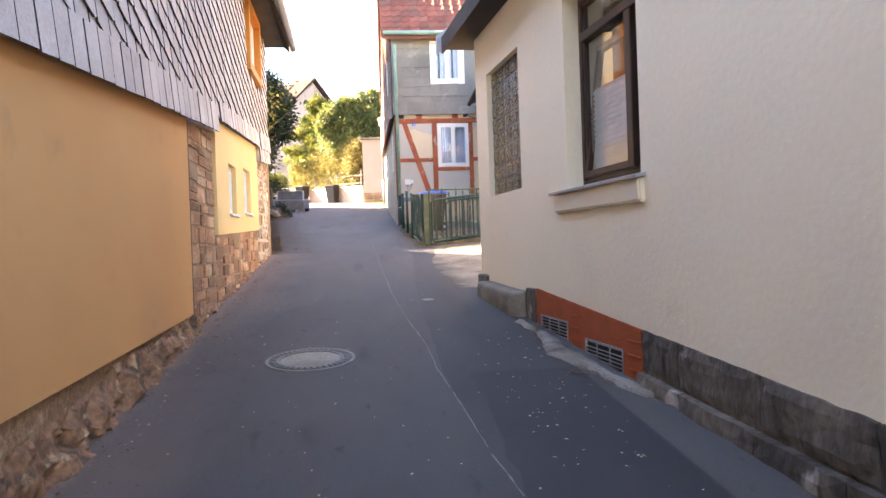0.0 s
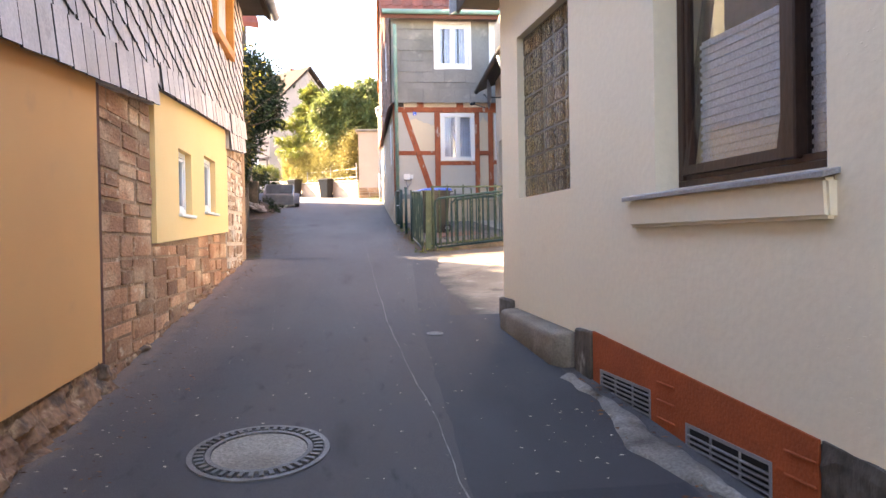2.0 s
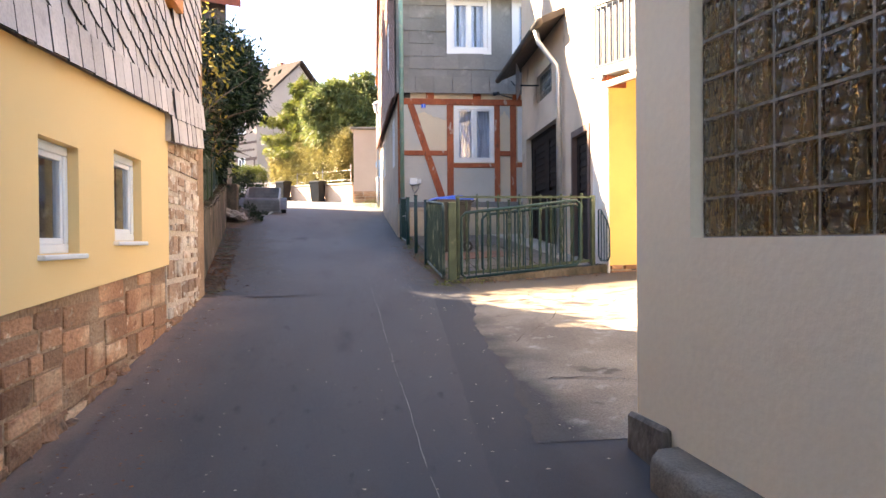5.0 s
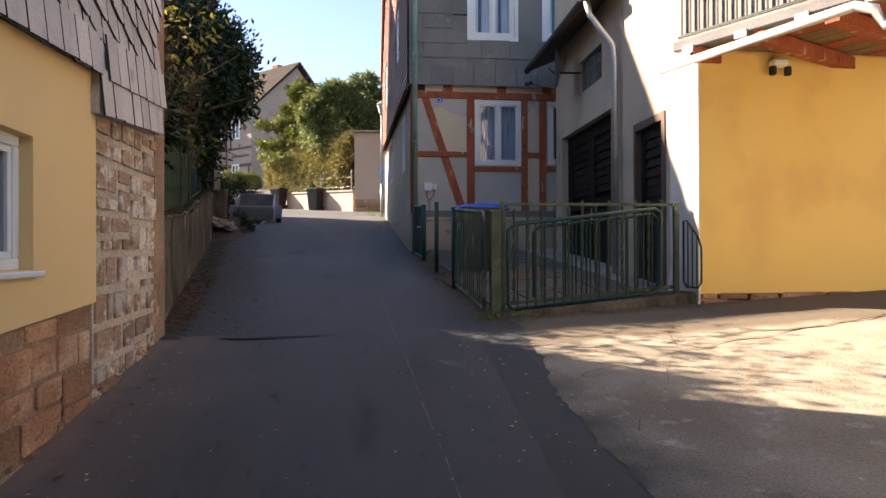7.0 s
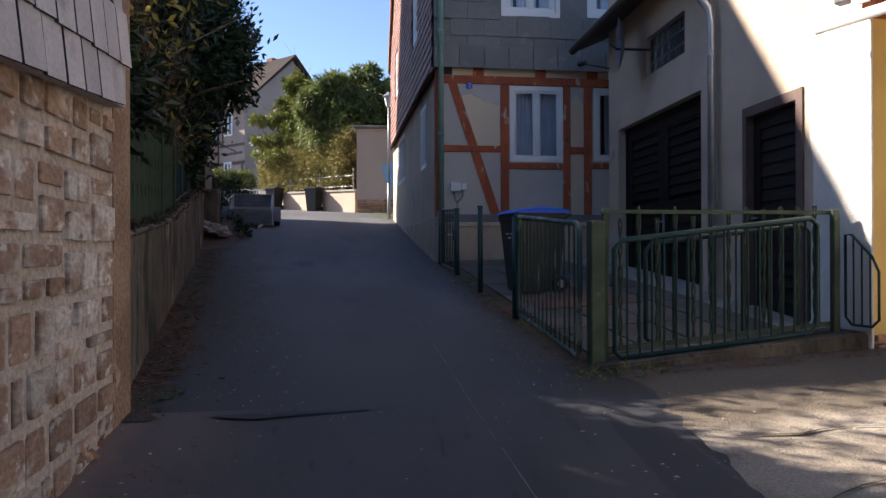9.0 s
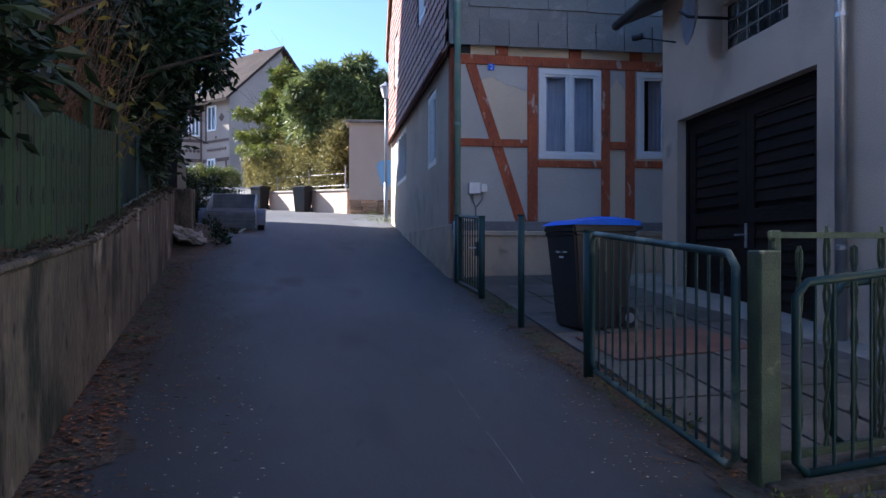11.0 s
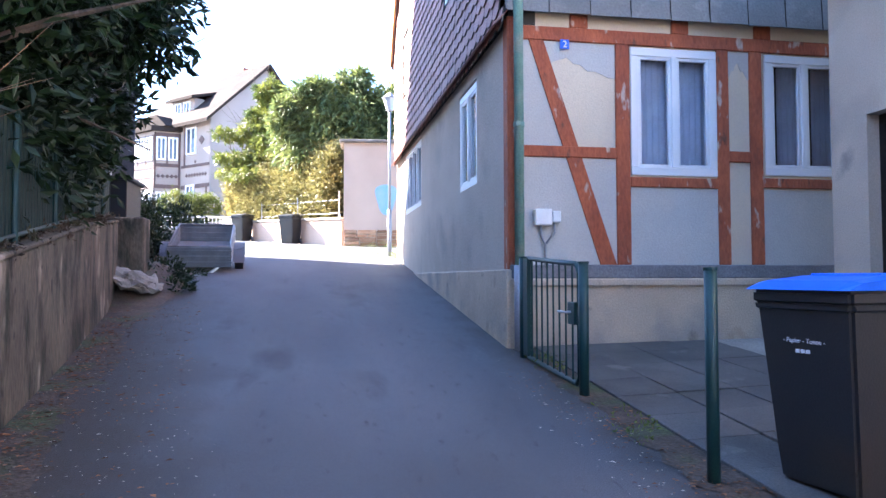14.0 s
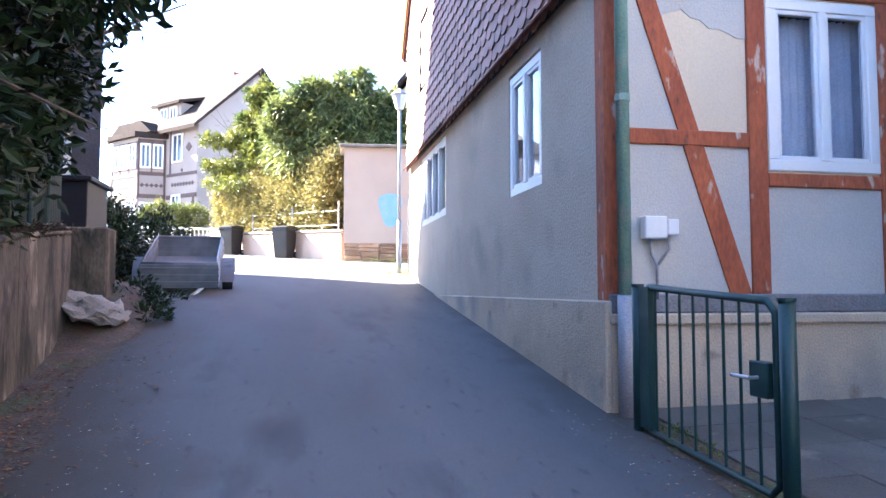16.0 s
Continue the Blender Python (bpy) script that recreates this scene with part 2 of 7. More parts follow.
PLINTH = mat("stained plinth plaster", (0.57, 0.455, 0.33), (0.46, 0.365, 0.265), scale=1.5, bump=0.5, bscale=60, grain=0.15, c3=(0.33, 0.29, 0.245), s3=1.2, more=(((0.20, 0.17, 0.14), 2.6, 0.63, 0.72), ((0.30, 0.21, 0.14), 1.7, 0.6, 0.72)))
BLUEGREY = mat("grey painted sill timber", (0.22, 0.215, 0.22), (0.17, 0.165, 0.17), scale=3, bump=0.3, bscale=50)
WHITE = mat("white window paint", (0.80, 0.80, 0.79), (0.76, 0.76, 0.75), scale=2, rough=0.35, bump=0.03, bscale=60, grain=0.03)
BROWNWIN = mat("brown window wood", (0.055, 0.026, 0.017), (0.04, 0.02, 0.013), scale=3, rough=0.4, bump=0.15, bscale=40, stretch=(1, 1, 0.3))
DULLZINC = mat("dull galvanised sheet", (0.26, 0.275, 0.29), (0.19, 0.2, 0.215), scale=4, rough=0.5, bump=0.08, metal=0.5, grain=0.15)
GREYMETAL = mat("grey sheet metal", (0.33, 0.34, 0.37), (0.28, 0.29, 0.31), scale=3, rough=0.45, bump=0.05, metal=0.3)
ZINC = mat("galvanised zinc", (0.55, 0.57, 0.58), (0.45, 0.47, 0.48), scale=4, rough=0.38, bump=0.05, metal=0.85, grain=0.1)
GREENPAINT = mat("dark green paint", (0.010, 0.048, 0.046), (0.008, 0.038, 0.038), scale=6, rough=0.45, bump=0.1, grain=0.15, c3=(0.035, 0.06, 0.04), s3=5, lo=0.6, hi=0.7)
GREENWORN = mat("worn green paint", (0.075, 0.105, 0.06), (0.045, 0.065, 0.04), scale=7, rough=0.6, bump=0.25, c3=(0.22, 0.22, 0.14), s3=6, lo=0.62, hi=0.7)
GREENLANE = mat("chalky worn green paint", (0.02, 0.065, 0.06), (0.014, 0.045, 0.045), scale=5, rough=0.5, bump=0.15, grain=0.15, c3=(0.20, 0.25, 0.20), s3=3.2, lo=0.55, hi=0.68)
GREENPIPE = mat("pale green pipe paint", (0.22, 0.37, 0.30), (0.17, 0.30, 0.25), scale=3, rough=0.5, bump=0.1, c3=(0.3, 0.36, 0.3), s3=5)
GREENFENCE = mat("mossy green boards", (0.028, 0.058, 0.02), (0.016, 0.034, 0.013), scale=5, rough=0.75, bump=0.4, rnd=0.2, stretch=(1, 1, 0.25), c3=(0.03, 0.035, 0.02), s3=4)
BLACK = mat("black plastic", (0.012, 0.013, 0.018), (0.016, 0.017, 0.021), scale=4, rough=0.5, bump=0.1, grain=0.1)
BINGREY = mat("charcoal bin plastic", (0.028, 0.028, 0.030), (0.034, 0.033, 0.033), scale=3, rough=0.38, bump=0.08, grain=0.08, c3=(0.04, 0.034, 0.028), s3=2)
BLUELID = mat("blue lid plastic", (0.015, 0.13, 0.75), (0.012, 0.11, 0.65), scale=3, rough=0.4, bump=0.05, grain=0.05)
DARKWOOD = mat("blackened brown boards", (0.017, 0.011, 0.008), (0.010, 0.007, 0.006), scale=4, rough=0.7, bump=0.4, bscale=35, rnd=0.25, stretch=(0.25, 1, 1), spec=0.25)
GARAGEWALL = mat("beige garage render", (0.61, 0.49, 0.37), (0.53, 0.425, 0.32), scale=1.0, rough=0.92, bump=0.4, bscale=70, grain=0.1, c3=(0.41, 0.335, 0.265), s3=0.8, more=(((0.33, 0.27, 0.215), 2.2, 0.62, 0.74),))
LIME = mat("white limewash", (0.80, 0.77, 0.71), (0.74, 0.70, 0.63), scale=2, rough=0.92, bump=0.4, bscale=60, grain=0.06, c3=(0.62, 0.55, 0.45), s3=2.4, lo=0.6, hi=0.72)
RETAIN = mat("mossy retaining concrete", (0.19, 0.148, 0.103), (0.11, 0.085, 0.06), scale=1.4, bump=0.8, bscale=28, grain=0.3, c3=(0.085, 0.075, 0.05), s3=1.5, lo=0.5, hi=0.66, world=True, stretch=(1, 1, 0.45), more=(((0.030, 0.031, 0.018), 3.2, 0.50, 0.64), ((0.36, 0.29, 0.215), 2.1, 0.62, 0.68), ((0.03, 0.026, 0.02), 9, 0.64, 0.7)))
RUST = mat("rusty plate", (0.19, 0.10, 0.07), (0.13, 0.072, 0.055), scale=4, rough=0.85, bump=0.3)
IRON = mat("cast iron", (0.20, 0.195, 0.19), (0.13, 0.125, 0.12), scale=5, rough=0.5, metal=0.4, bump=0.3)
TILE_RED = mat("red clay tile", (0.28, 0.085, 0.055), (0.19, 0.06, 0.042), scale=2, rough=0.8, bump=0.3, isl=0.2, c3=(0.15, 0.08, 0.06), s3=1.2)
ORANGEWOOD = mat("orange varnished wood", (0.65, 0.25, 0.04), (0.55, 0.2, 0.035), scale=3, rough=0.5, bump=0.15, stretch=(1, 1, 0.3))
UNDERBOARD = mat("weathered soffit boards", (0.30, 0.19, 0.10), (0.20, 0.125, 0.07), scale=3, bump=0.3, stretch=(0.3, 1, 1))
APRON = mat("dirty concrete strip", (0.27, 0.255, 0.235), (0.18, 0.168, 0.152), scale=2.2, bump=0.5, bscale=60, grain=0.3, c3=(0.09, 0.083, 0.075), s3=2.4, lo=0.52, hi=0.66)
SOFFIT = mat("dark soffit boards", (0.07, 0.06, 0.055), (0.05, 0.045, 0.04), scale=3, bump=0.2)
WHITEWALL = mat("white house render", (0.37, 0.335, 0.31), (0.32, 0.29, 0.27), scale=0.8, bump=0.2, grain=0.05)
GREYWALL = mat("grey beige house render", (0.20, 0.18, 0.16), (0.17, 0.155, 0.135), scale=0.8, bump=0.2, grain=0.06)
ROOFGREY = mat("weathered roof tiles", (0.05, 0.039, 0.034), (0.036, 0.029, 0.026), scale=1, bump=0.4, bscale=12, grain=0.25, isl=0.1, spec=0.05)
PINKWALL = mat("pinkish shed render", (0.60, 0.445, 0.335), (0.54, 0.395, 0.295), scale=0.9, bump=0.25, grain=0.08)
BLUEPAINT = mat("faded sky blue paint", (0.25, 0.47, 0.66), (0.36, 0.52, 0.66), scale=3, bump=0.1)
CURTAIN = mat("blue grey curtain", (0.62, 0.65, 0.74), (0.5, 0.54, 0.65), scale=3, rough=0.95, bump=0.1)
BLIND = mat("white pleated blind", (0.78, 0.78, 0.8), (0.72, 0.72, 0.74), scale=3, rough=0.9, bump=0)
# near-black that paints the unlit depth behind openings
DARK = mat("interior shade", (0.02, 0.02, 0.022), bump=0, grain=0)
PANE = glass("window glass")
BLOCKGLASS = glass("glass block", (0.75, 0.62, 0.36), 0.03, 0.9)
# backing sheet behind the blocks, mottled from amber to near-black
AMBER = mat("mottled amber backing", (0.20, 0.12, 0.035), (0.02, 0.015, 0.01), scale=2.2, rough=0.5, bump=0, grain=0.3, bscale=25)
KERB = mat("worn kerb stone", (0.23, 0.20, 0.165), (0.16, 0.14, 0.115), scale=3, bump=0.35, bscale=60, grain=0.2, c3=(0.30, 0.27, 0.235), s3=2.2)
BARK = mat("bark", (0.12, 0.085, 0.06), (0.08, 0.058, 0.042), scale=6, bump=0.8, bscale=30, stretch=(1, 1, 0.3))
LAUREL = leaf_mat("laurel leaves", (0.012, 0.026, 0.008), (0.022, 0.044, 0.012), 0.08, 0.45)
YELLOWLEAF = leaf_mat("yellowing leaves", (0.34, 0.26, 0.05), (0.14, 0.14, 0.03), 0.35)
HEDGE = leaf_mat("autumn hedge leaves", (0.30, 0.26, 0.09), (0.19, 0.175, 0.06), 0.25)
BAYWALL = mat("lilac grey house render", (0.38, 0.315, 0.265), (0.33, 0.275, 0.235), scale=0.9, bump=0.2, grain=0.06)
FARTIMBER = mat("grey brown far timber", (0.15, 0.10, 0.085), (0.11, 0.078, 0.068), scale=2, bump=0.2)
SCREEN = mat("dark green screen cloth", (0.016, 0.034, 0.022), (0.010, 0.022, 0.015), scale=2, rough=0.8, bump=0.2, bscale=120)
CONIFER = leaf_mat("conifer sprays", (0.20, 0.215, 0.038), (0.06, 0.09, 0.022), 0.3)
BROADLEAF = leaf_mat("pale green leaves", (0.22, 0.25, 0.075), (0.065, 0.10, 0.035), 0.3)
LITTER = mat("dry fallen leaves", (0.26, 0.10, 0.035), (0.13, 0.07, 0.035), scale=1.1, bump=0, isl=0.6, world=True)
PALELITTER = mat("pale fallen petals", (0.55, 0.5, 0.42), (0.4, 0.34, 0.26), scale=3, bump=0, isl=0.3)
WEED = leaf_mat("sunlit weeds", (0.20, 0.22, 0.04), (0.10, 0.14, 0.03), 0.3)
TWIG = mat("reddish twigs", (0.20, 0.11, 0.06), (0.14, 0.085, 0.05), scale=6, bump=0)


# ---- builders ----
def obj(name, bm, material, smooth=False):
    me = bpy.data.meshes.new(name)
    bm.to_mesh(me)
    bm.free()
    me.materials.append(material)
    if smooth:
        for p in me.polygons:
            p.use_smooth = True
    return new(name, me)


def part(name, bm, material, parent, label="", smooth=False):
    ob = obj(name, bm, material, smooth)
    ob.parent = parent
    return tagged(ob, label)


def piece(name, me, parent, m):
    ob = new(name, me)
    ob.parent = parent
    ob.matrix_basis = m
    return ob


def thing(name, m, label, category, group="", kind=""):
    ob = new(name)
    ob.empty_display_size = 0.1
    ob.matrix_world = m
    return tagged(ob, label, category, group, kind)


def box(bm, x0, x1, y0, y1, z0, z1, m=None):
    vs = [bm.verts.new((x, y, z)) for x in (x0, x1) for y in (y0, y1) for z in (z0, z1)]
    for f in ((0, 1, 3, 2), (4, 6, 7, 5), (0, 4, 5, 1), (2, 3, 7, 6), (0, 2, 6, 4), (1, 5, 7, 3)):
        bm.faces.new([vs[i] for i in f])
    if m:
        bmesh.ops.transform(bm, matrix=m, verts=vs)
    return vs


def soften(bm, w=0.006, seg=1):
    bmesh.ops.bevel(bm, geom=bm.edges[:], offset=w, segments=seg, affect="EDGES")
    return bm


def boxes(*rows, bevel=0.0):
    bm = bmesh.new()
    for r in rows:
        box(bm, *r)
    bmesh.ops.recalc_face_normals(bm, faces=bm.faces[:])
    return soften(bm, bevel) if bevel else bm


def prism(pts, a, z, axis="y"):
    """A flat outline given as (across, up) pairs, made solid from a to z along an axis."""
    bm = bmesh.new()
    put = {"y": lambda p, d: (p[0], d, p[1]), "x": lambda p, d: (d, p[0], p[1]), "z": lambda p, d: (p[0], p[1], d)}[axis]
    lo, hi = [bm.verts.new(put(p, a)) for p in pts], [bm.verts.new(put(p, z)) for p in pts]
    n = len(pts)
    bm.faces.new(lo)
    bm.faces.new(hi[::-1])
    for i in range(n):
        bm.faces.new((lo[i], hi[i], hi[(i + 1) % n], lo[(i + 1) % n]))
    bmesh.ops.recalc_face_normals(bm, faces=bm.faces[:])
    return bm


def tube(bm, pts, r, seg=8, r2=None):
    """A round bar through the points; r2 is its radius at the far end."""
    pts = [Vector(p) for p in pts]
    rings, n = [], len(pts)
    for i, p in enumerate(pts):
        d = (pts[min(i + 1, n - 1)] - pts[max(i - 1, 0)]).normalized()
        side = d.orthogonal().normalized() if not rings else (ref - d * ref.dot(d)).normalized()
        ref = side
        up = d.cross(side)
        rad = r if r2 is None else r + (r2 - r) * i / max(1, n - 1)
        rings.append([bm.verts.new(p + rad * (math.cos(a) * side + math.sin(a) * up)) for a in (k * math.tau / seg for k in range(seg))])
    for a, c in zip(rings, rings[1:]):
        for k in range(seg):
            bm.faces.new((a[k], a[(k + 1) % seg], c[(k + 1) % seg], c[k]))
    bm.faces.new(rings[0][::-1])
    bm.faces.new(rings[-1])
    return bm


def tubes(*runs, seg=8):
    bm = bmesh.new()
    for r, pts in runs:
        tube(bm, pts, r, seg)
    return bm


def face_frame(p, q):
    """The frame of a wall: x along it from p to q, y into it, z up (true height)."""
    d = (Vector((*q, 0)) - Vector((*p, 0))).normalized()
    y = Vector((0, 0, 1)).cross(d)
    return Matrix(((d.x, y.x, 0, p[0]), (d.y, y.y, 0, p[1]), (0, 0, 1, 0), (0, 0, 0, 1)))


def pierced(u0, u1, v0, v1, th, holes=(), y0=0.0):
    """A wall slab with openings right through it."""
    us = sorted({u0, u1, *[h[0] for h in holes], *[h[1] for h in holes]})
    vs = sorted({v0, v1, *[h[2] for h in holes], *[h[3] for h in holes]})
    bm = bmesh.new()
    solid = lambda i, j: 0 <= i < len(us) - 1 and 0 <= j < len(vs) - 1 and not any(
        h[0] < (us[i] + us[i + 1]) / 2 < h[1] and h[2] < (vs[j] + vs[j + 1]) / 2 < h[3] for h in holes)
    cache = {}

    def vert(i, k, j):
        if (i, k, j) not in cache:
            cache[i, k, j] = bm.verts.new((us[i], y0 + th * k, vs[j]))
        return cache[i, k, j]

    for i in range(len(us) - 1):
        for j in range(len(vs) - 1):
            if not solid(i, j):
                continue
            c = lambda a, k, b: vert(i + a, k, j + b)
            bm.faces.new((c(0, 0, 0), c(1, 0, 0), c(1, 0, 1), c(0, 0, 1)))
            bm.faces.new((c(0, 1, 0), c(0, 1, 1), c(1, 1, 1), c(1, 1, 0)))
            for di, dj, q in ((-1, 0, ((0, 0, 0), (0, 0, 1), (0, 1, 1), (0, 1, 0))), (1, 0, ((1, 0, 0), (1, 1, 0), (1, 1, 1), (1, 0, 1))),
                              (0, -1, ((0, 0, 0), (0, 1, 0), (1, 1, 0), (1, 0, 0))), (0, 1, ((0, 0, 1), (1, 0, 1), (1, 1, 1), (0, 1, 1)))):
                if not solid(i + di, j + dj):
                    bm.faces.new([c(*k) for k in q])
    return bm


def shingle_mesh(name, w, h, kind, material, t=0.016):
    """One slate, hung from its top edge, foot tilted out. Origin at its lower left corner."""
    if kind == "board":
        pts = [(0.002, 0.003), (w * 0.5, 0), (w - 0.002, 0.004), (w - 0.002, h), (0.002, h)]
    elif kind == "rect":
        pts = [(0.008, 0), (w - 0.008, 0.004), (w - 0.008, h), (0.008, h)]
    elif kind == "scale":
        s = h * 0.34
        pts = [(0.007, 0.010), (w * 0.55, 0), (w - 0.03, 0.004), (w - 0.007, 0.026), (w - 0.007 - s, h), (0.007 - s, h)]
    else:
        pts = [(0.004, 0.05), (w * 0.3, 0.008), (w * 0.62, 0), (w - 0.004, 0.06), (w - 0.004, h), (0.004, h)]
    bm = prism(pts, -t, 0)
    for v in bm.verts:
        v.co.y -= 0.022 * (1 - v.co.z / h)
    me = bpy.data.meshes.new(name)
    bm.to_mesh(me)
    bm.free()
    me.materials.append(material)
    me.materials.append(SLATE_SHADE)
    # rim faces take the near-black that paints the shadow line round each slate
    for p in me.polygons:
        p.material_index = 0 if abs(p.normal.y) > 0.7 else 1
    return me


def cladding(parent, m, u0, u1, v0, v1, w, pitch, kind, material, y=-0.02, slope=0.0, skip=None, near=None, shift=0.5, limit=290, name="slate", top=99.0):
    """Rows of slates over a wall; those inside near(u, v) are objects of their own, the rest one mesh."""
    me = shingle_mesh(name, w, pitch * 1.28, kind, material)
    n = 0
    far_v, far_f = [], []
    co = [v.co.copy() for v in me.vertices]
    fs = [tuple(p.vertices) for p in me.polygons]
    rows = int((v1 - v0) / pitch + 0.01)
    for j in range(rows):
        off = (j * shift * w) % w
        for i in range(-1, int((u1 - u0) / w) + 2):
            u = u0 + i * w + off - w
            v = v0 + j * pitch + slope * (u - u0)
            if u < u0 - 0.02 or u + w > u1 + 0.03 or v + pitch > top or (skip and skip(u + w / 2, v + pitch / 2)):
                continue
            tilt = random.uniform(-0.012, 0.012)
            loc = Matrix.Translation((u, y - random.uniform(0, 0.006), v + random.uniform(-0.005, 0.005))) @ Matrix.Rotation(tilt + math.atan(slope), 4, "Y").inverted()
            if n < limit and near and near(u, v):
                piece(name, me, parent, m @ loc)
                n += 1
            else:
                k = len(far_v)
                far_v += [loc @ c for c in co]
                far_f += [tuple(k + a for a in f) for f in fs]
    if far_v:
        rest = bpy.data.meshes.new("slates")
        rest.from_pydata(far_v, [], far_f)
        rest.materials.append(material)
        rest.materials.append(SLATE_SHADE)
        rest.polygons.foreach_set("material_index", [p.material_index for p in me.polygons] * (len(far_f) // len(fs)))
        ob = piece("slates", rest, parent, m)
        tagged(ob, kind="stuff")


def stone_mesh(k, material):
    """A unit rubble stone: flat dressed face, crooked outline, chipped edge."""
    rnd = random.Random(k)
    pts = []
    for sx, sz in ((-1, -1), (1, -1), (1, 1), (-1, 1)):
        a, c = rnd.uniform(0.02, 0.11), rnd.uniform(0.02, 0.16)
        p, q = (sx * (0.5 - a), sz * (0.5 - rnd.uniform(0, 0.04))), (sx * (0.5 - rnd.uniform(0, 0.04)), sz * (0.5 - c))
        pts += [q, p] if sx * sz < 0 else [p, q]
    pts = [pts[i] for i in (1, 0, 3, 2, 5, 4, 7, 6)]
    pts.sort(key=lambda p: math.atan2(p[1], p[0]))
    bm = bmesh.new()
    rings = [[bm.verts.new((x * f, y + rnd.uniform(-e, e), z * f)) for x, z in pts] for y, f, e in ((0.5, 1.0, 0), (-0.40, 1.0, 0.04), (-0.48, 0.95, 0.03))]
    for r, q in zip(rings, rings[1:]):
        for i in range(8):
            bm.faces.new((r[i], r[(i + 1) % 8], q[(i + 1) % 8], q[i]))
    mid = bm.verts.new((rnd.uniform(-0.1, 0.1), -0.5, rnd.uniform(-0.1, 0.1)))
    for i in range(8):
        bm.faces.new((rings[2][i], rings[2][(i + 1) % 8], mid))
    bmesh.ops.recalc_face_normals(bm, faces=bm.faces[:])
    me = bpy.data.meshes.new("stone")
    bm.to_mesh(me)
    bm.free()
    me.materials.append(material)
    return me


def blocks(u0, u1, v0, v1, rnd, length, course):
    """Cuts a wall face at random into the boxes of a rubble wall."""
    w, h = u1 - u0, v1 - v0
    cut = ""
    if h > course[1] and h / course[1] >= w / length[1]:
        cut = "v"
    elif w > length[1]:
        cut = "u"
    elif h > 2 * course[0] and rnd.random() < 0.4:
        cut = "v"
    elif w > 2 * length[0] and rnd.random() < 0.4:
        cut = "u"
    f = rnd.uniform(0.34, 0.66)
    if cut == "v":
        return blocks(u0, u1, v0, v0 + h * f, rnd, length, course) + blocks(u0, u1, v0 + h * f, v1, rnd, length, course)
    if cut == "u":
        return blocks(u0, u0 + w * f, v0, v1, rnd, length, course) + blocks(u0 + w * f, u1, v0, v1, rnd, length, course)
    return [(u0, u1, v0, v1)]


def masonry(parent, m, u0, u1, v0, v1, material, course=(0.13, 0.32), length=(0.18, 0.62), depth=0.1, y=0.0, gap=0.02, seed=1, inside=None, proud=0.014):
    rnd = random.Random(seed)
    kinds = [stone_mesh(seed * 50 + k, material) for k in range(9)]
    n = max(1, round((u1 - u0) / 1.1))
    for i in range(n):
        for a, c, d, e in blocks(u0 + (u1 - u0) * i / n, u0 + (u1 - u0) * (i + 1) / n, v0, v1, rnd, length, course):
            if not inside or inside((a + c) / 2, (d + e) / 2):
                rot = Matrix.Rotation(rnd.choice((0, math.pi)), 4, "Y")
                piece("stone", rnd.choice(kinds), parent, m @ Matrix.LocRotScale(((a + c) / 2, y + depth / 2 - rnd.uniform(0, proud), (d + e) / 2), None, (c - a - gap, depth, e - d - gap)) @ rot)


def leaves(name, blobs, size, material, seed, parent=None, droop=0.0, aspect=2.6, shell=0.55):
    """A mass of separate folded leaves, gathered in clumps inside each (x, y, z, rx, ry, rz, clumps, leaves) blob."""
    rng = np.random.default_rng(seed)
    cs, nv = [], []
    for x, y, z, rx, ry, rz, k, n in blobs:
        d = rng.normal(size=(k, 3))
        d /= np.linalg.norm(d, axis=1)[:, None]
        r = shell + (1 - shell) * rng.random((k, 1)) ** 0.6
        r *= 1 + 0.16 * np.sin(d[:, :1] * 7 + seed) * np.cos(d[:, 2:] * 6)
        c = np.array((x, y, z)) + d * r * np.array((rx, ry, rz))
        spread = 0.2 * (rx * ry * rz) ** (1 / 3)
        p = np.repeat(c, n, axis=0) + rng.normal(size=(k * n, 3)) * spread * 0.75
        cs.append(p)
        nv.append(np.repeat(d, n, axis=0))
    p, out = np.concatenate(cs), np.concatenate(nv)
    N = len(p)
    ax = out * 0.9 + rng.normal(size=(N, 3)) * 0.8 + np.array((0, 0, 0.1 - droop))
    ax /= np.linalg.norm(ax, axis=1)[:, None]
    si = np.cross(ax, rng.normal(size=(N, 3)))
    si /= np.linalg.norm(si, axis=1)[:, None] + 1e-9
    up = np.cross(si, ax)
    s = size * rng.uniform(0.6, 1.25, (N, 1))
    w = s / aspect
    V = np.empty((N, 4, 3))
    V[:, 0], V[:, 2] = p, p + ax * s
    V[:, 1] = p + ax * s * 0.45 + si * w * 0.5 + up * w * 0.16
    V[:, 3] = p + ax * s * 0.45 - si * w * 0.5 + up * w * 0.16
    me = bpy.data.meshes.new(name)
    base = np.arange(N)[:, None] * 4
    F = np.concatenate([base + np.array((0, 1, 2)), base + np.array((0, 2, 3))], axis=1).reshape(-1, 3)
    me.from_pydata(V.reshape(-1, 3).tolist(), [], F.tolist())
    me.materials.append(material)
    ob = new(name, me)
    ob.parent = parent
    return ob


